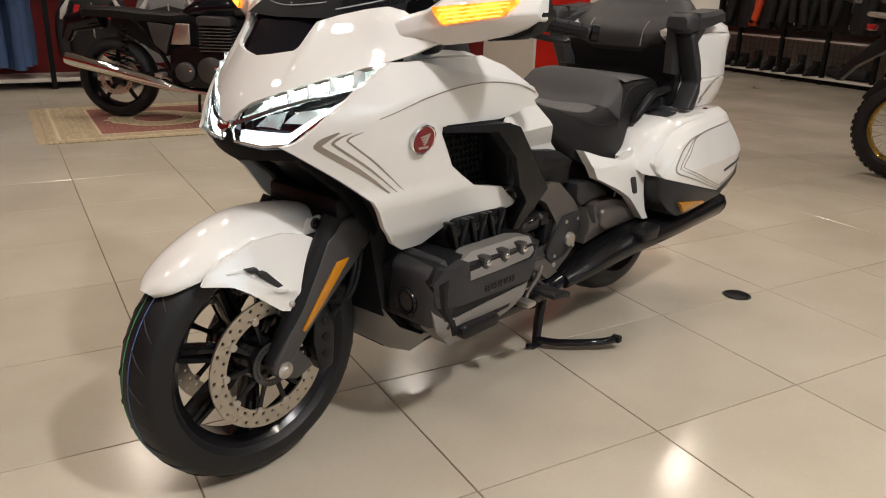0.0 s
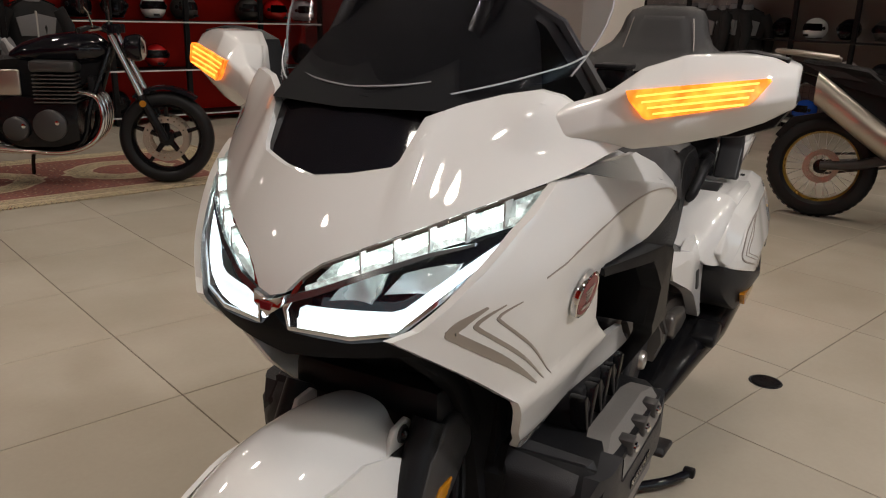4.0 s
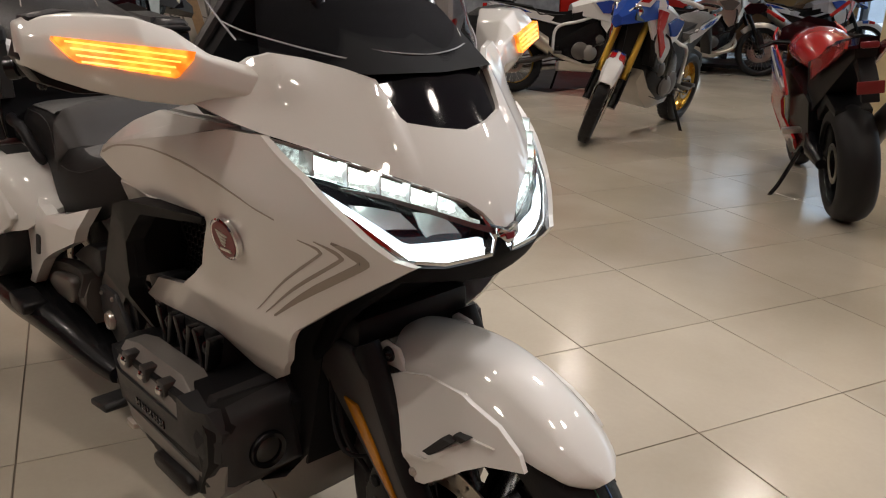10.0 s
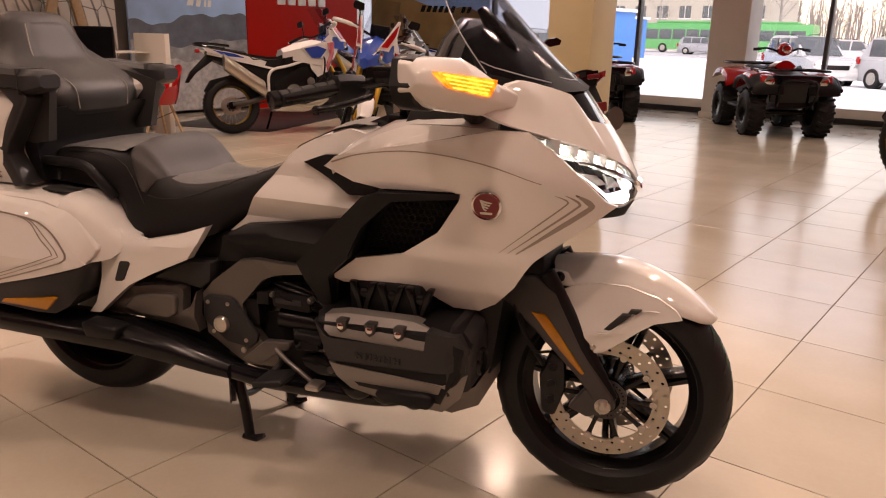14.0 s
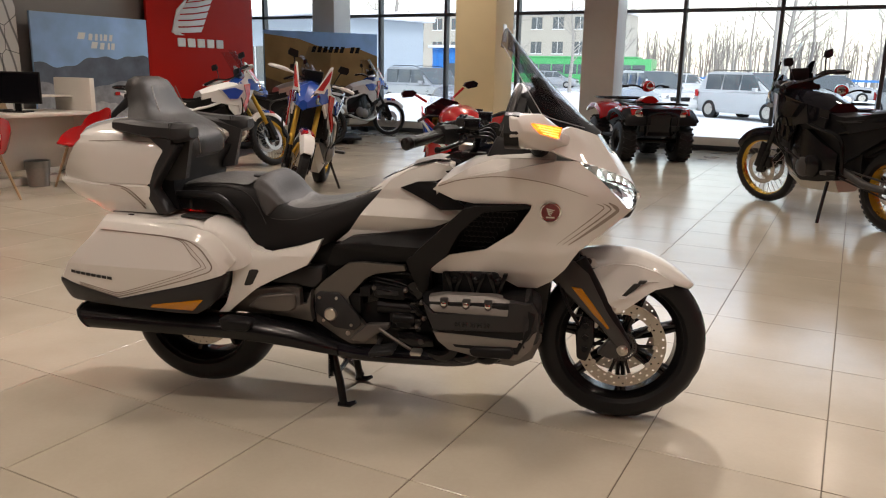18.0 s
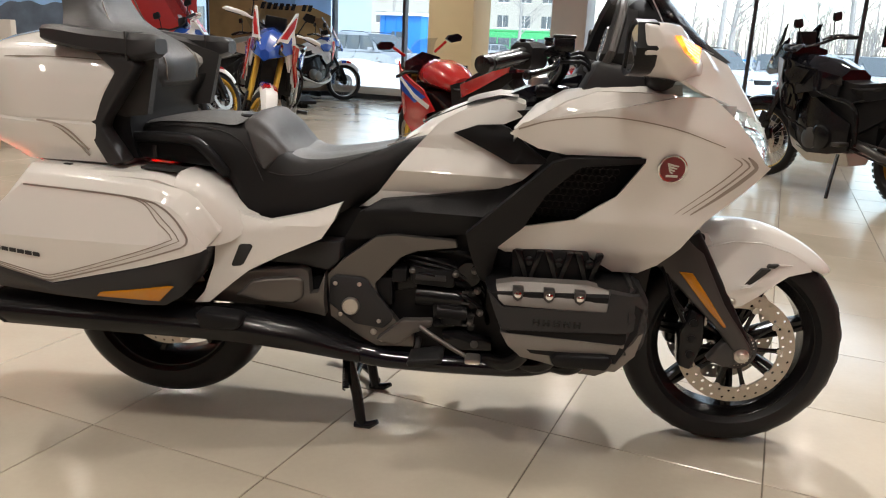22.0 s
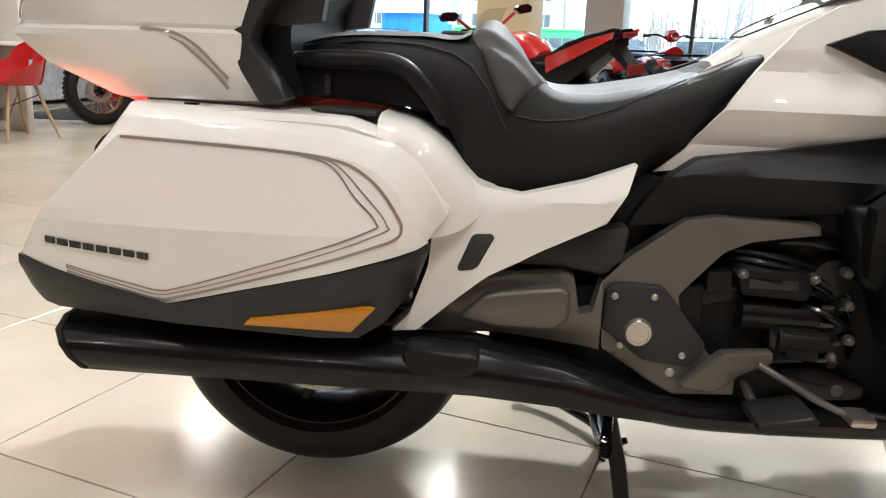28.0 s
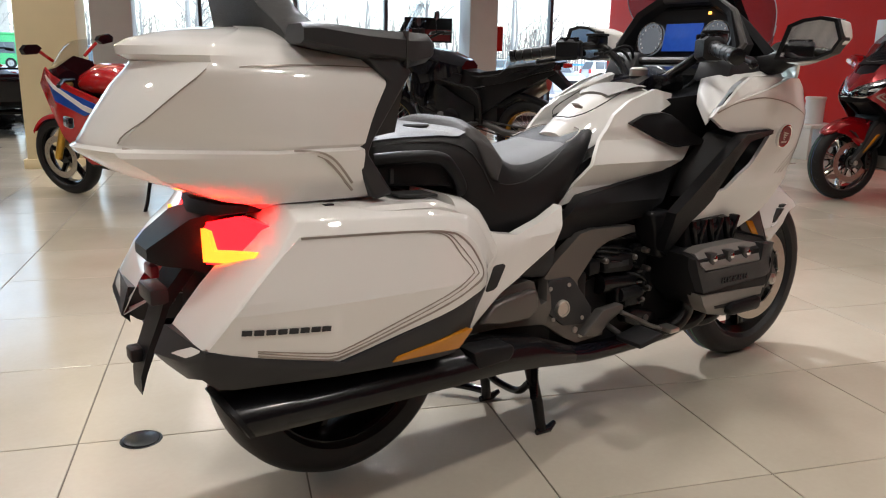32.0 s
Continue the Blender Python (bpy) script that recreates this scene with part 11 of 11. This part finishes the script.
    part("roof_rail", tube([(0.7, 0.6, zr + 0.01), (0.8, 0.6, zr + 0.05), (2.2, 0.6, zr + 0.03), (2.35, 0.6, zr - 0.01)], 0.014, 6), BLACKM, ca)
    return ca


cw = car(CARW, "white estate car parked in the snow", 1.1)
cw.matrix_world = bpose(-2.55, 28.6, out_z, -38)
cs = car(CARS, "silver estate car on the far side of the street", 1.08)
cs.matrix_world = bpose(-26.5, 72.0, out_z + 0.09, 5)
copy_thing(cs, bpose(1.0, 34.5, out_z, -85))
copy_thing(cw, bpose(3.6, 32.0, out_z, -70))
copy_thing(cw, bpose(-6.2, 31.0, out_z, -52))
copy_thing(cs, bpose(7.6, 30.0, out_z, -80))
copy_thing(cs, bpose(-14.5, 25.5, out_z, -25))
copy_thing(cs, bpose(11.5, 29.0, out_z, -85))
for k in range(5):
    copy_thing(cs if k % 2 else cw, bpose(-10 + 9.0 * k, 52.0 + k % 3, out_z, 4))

bus = thing("trolleybus", "long green trolleybus with dark windows on the street", "bus", m=bpose(-33.5, 80.0, out_z + 0.09))
bm = loft([[(x, -1.25 * w, 0.35), (x, -1.25 * w, 2.6), (x, -1.1 * w, 2.95), (x, 1.1 * w, 2.95), (x, 1.25 * w, 2.6), (x, 1.25 * w, 0.35)] for x, w in ((0, 0.94), (0.2, 1), (16.8, 1), (17.0, 0.94))])
part("body", bm, BUSG, bus)
for k in range(11):
    part("side_window", box(0.6 + 1.45 * k, 1.92 + 1.45 * k, -1.275, -1.24, 1.35, 2.35, 0.03), CARGL, bus)
part("roof_fairing", box(1.5, 15.5, -0.9, 0.9, 2.95, 3.2, 0.08), BUSG, bus)
for x in (2.5, 10.5, 14.5):
    wh = part("wheel", lathe([(0.28, 0.13), (0.46, 0.14), (0.48, 0.1), (0.48, -0.1), (0.46, -0.14), (0.28, -0.13)], 24, "Y", (x, -1.13, 0.48), closed=True), RUBBER, bus)
    part("rim", cyl((x, -1.26, 0.48), (x, -1.0, 0.48), 0.28, 20), SILVER, wh)

for i, (kx, ky, kw) in enumerate(((-25.5, 50.0, 4.2), (-18.5, 36.0, 2.6))):
    ki = thing("kiosk", "blue flat-roofed metal kiosk with snow on top", "kiosk", m=bpose(kx, ky, out_z, -8))
    part("wall_box", box(0, kw, 0, 2.4, 0, 2.7, 0.02), KIOSK, ki)
    part("roof_slab", box(-0.15, kw + 0.15, -0.2, 2.55, 2.7, 2.85, 0.02), SNOW, ki, "snow-covered roof edge")
    for k in range(int(kw / 0.7)):
        part("panel_rib", box(0.3 + 0.7 * k, 0.36 + 0.7 * k, -0.03, 0, 0.1, 2.6), KIOSK, ki)
    part("hatch", box(kw * 0.3, kw * 0.7, -0.02, 0.01, 1.1, 1.9), CARGL, ki, "dark serving hatch")


def block(x, y, w, d, h, wall, label, floors, rz=0.0, pitch=3.0):
    bl = thing("building", label, "building", "buildings across the street", m=bpose(x, y, out_z, rz))
    part("wall", box(0, w, 0, d, 0, h), wall, bl)
    part("roof", box(-0.4, w + 0.4, -0.4, d + 0.4, h, h + 0.35, 0.05), SNOW, bl, "snow-covered roof")
    fh = h / floors
    for f in range(floors):
        for k in range(int(w / pitch)):
            x0 = 0.8 + pitch * k
            wi = part("window", box(x0, x0 + 1.5, -0.05, 0.05, f * fh + 0.9, f * fh + min(2.4, fh - 0.4)), CARGL, bl)
            part("window_frame", box(x0 - 0.08, x0 + 1.58, -0.09, -0.03, f * fh + 0.78, f * fh + 0.9), WHITEP, wi)
            part("mullion", box(x0 + 0.72, x0 + 0.78, -0.08, -0.04, f * fh + 0.9, f * fh + min(2.4, fh - 0.4)), WHITEP, wi)
    return bl


block(-62, 98, 36, 12, 9.4, PLAST, "long beige rendered building with white-framed windows", 3)
block(-46, 40, 16, 8, 4.2, PLASB, "low blue-grey building with a snowy roof", 1, -12)
block(-26, 27, 9, 6, 3.6, PLASB, "small pale blue-grey building with a snowy roof", 1, -20)

# blue street fence
fe = thing("street_fence", "low blue fence along the street", "fence", m=bpose(-14, 60.0, out_z))
part("rail", box(0, 60, -0.03, 0.03, 1.25, 1.4), KIOSK, fe)
part("rail", box(0, 60, -0.03, 0.03, 0.4, 0.5), KIOSK, fe)
for k in range(31):
    part("post", box(2.0 * k - 0.05, 2.0 * k + 0.05, -0.05, 0.05, 0, 1.45), KIOSK, fe)


def bare_tree(seed, h):
    """A leafless tree: tapered trunk, limbs, and twigs in one crown."""
    r = random.Random(seed)
    tr = thing("bare_tree", "tall leafless tree with fine hanging twigs", "tree", "trees along the street")
    trunk = [Vector((0.12 * h * 0.1 * math.sin(k * 0.9 + seed), 0.1 * math.cos(k + seed), h * k / 8.0)) for k in range(9)]
    trunk[0] = Vector((0, 0, -0.3))
    part("trunk", tube(trunk, [0.16 * (1 - k / 8.6) * h / 9 + 0.02 for k in range(9)], 8), BARK, tr)
    limbs, twigs = bmesh.new(), bmesh.new()
    for k in range(22):
        u = r.uniform(0.25, 0.98)
        base = trunk[min(int(u * 8), 7)].lerp(trunk[min(int(u * 8) + 1, 8)], u * 8 % 1)
        a = r.uniform(0, 2 * math.pi)
        ln = h * (0.36 - 0.25 * u) * r.uniform(0.7, 1.2) + 0.3
        d = Vector((math.cos(a), math.sin(a), r.uniform(0.6, 1.3))).normalized()
        pts = [base, base + d * ln * 0.5 + Vector((0, 0, 0.05)), base + d * ln]
        tube(pts, [0.05 * (1.1 - u) + 0.012, 0.025 * (1.1 - u) + 0.01, 0.008], 5, limbs)
        for j in range(9):
            v = r.uniform(0.25, 1.0)
            p = pts[0].lerp(pts[2], v)
            e = (d + Vector((r.uniform(-1, 1), r.uniform(-1, 1), r.uniform(-0.5, 0.7)))).normalized() * r.uniform(0.4, 1.1) * h / 10
            q = p + e * 0.6 + Vector((0, 0, 0.05))
            tube([p, q, p + e + Vector((0, 0, -0.12))], [0.012, 0.009, 0.005], 3, twigs)
            for i in range(2):
                f = e * 0.5 + Vector((r.uniform(-0.3, 0.3), r.uniform(-0.3, 0.3), r.uniform(-0.35, 0.2)))
                tube([q, q + f], [0.008, 0.005], 3, twigs)
    tagged(part("limb_crown", limbs, BARK, tr), kind="stuff")
    tagged(part("twig_spray", twigs, TWIG, tr), kind="stuff")
    return tr


kinds_t = [bare_tree(3, 10.0), bare_tree(8, 12.5), bare_tree(15, 8.5)]
spots = [(-1.5, 48), (5, 55), (13, 50), (-9, 95), (-3, 100), (4, 97), (10, 99), (17, 96), (24, 101), (31, 97), (-24, 95), (-38, 94), (-13, 110), (0, 112), (7, 110), (20, 112), (-34, 58), (-44, 70), (-31, 45), (38, 100), (-18, 58), (26, 60)]
for k, (x, y) in enumerate(spots):
    put(kinds_t[k % 3], bpose(x, y, out_z, 47 * k) @ Matrix.Diagonal((1, 1, 1, 1)))
bm = bmesh.new()
r = random.Random(5)
for k in range(900):
    x, y = r.uniform(-90, 110), r.uniform(130, 160)
    h = r.uniform(5, 11)
    tube([(x, y, 0), (x + r.uniform(-0.4, 0.4), y, h * 0.5), (x + r.uniform(-0.8, 0.8), y, h)], [0.16, 0.1, 0.03], 4, bm)
    for j in range(5):
        z = h * r.uniform(0.3, 0.9)
        tube([(x, y, z), (x + r.uniform(-1.6, 1.6), y, z + r.uniform(0.6, 2.0))], [0.07, 0.02], 3, bm)
single("far_woods", bm, TWIG, "grey leafless woods in the distance", "woods", kind="stuff", m=BUILD)

for k, (x, y) in enumerate(((-2.0, 45.0), (22, 58), (-30, 60))):
    lp = thing("street_lamp", "grey concrete street lamp post with an arm", "street lamp", "street lamps", m=bpose(x, y, out_z))
    part("mast", tube([(0, 0, -0.2), (0, 0, 8.5)], [0.16, 0.09], 12), WALLG, lp)
    part("lamp_arm", tube([(0, 0, 8.3), (0.3, 0, 8.9), (1.4, 0, 9.1)], 0.035, 8), WALLG, lp)
    part("lamp_head", box(1.3, 1.9, -0.12, 0.12, 9.02, 9.16, 0.04), WALLG, lp)
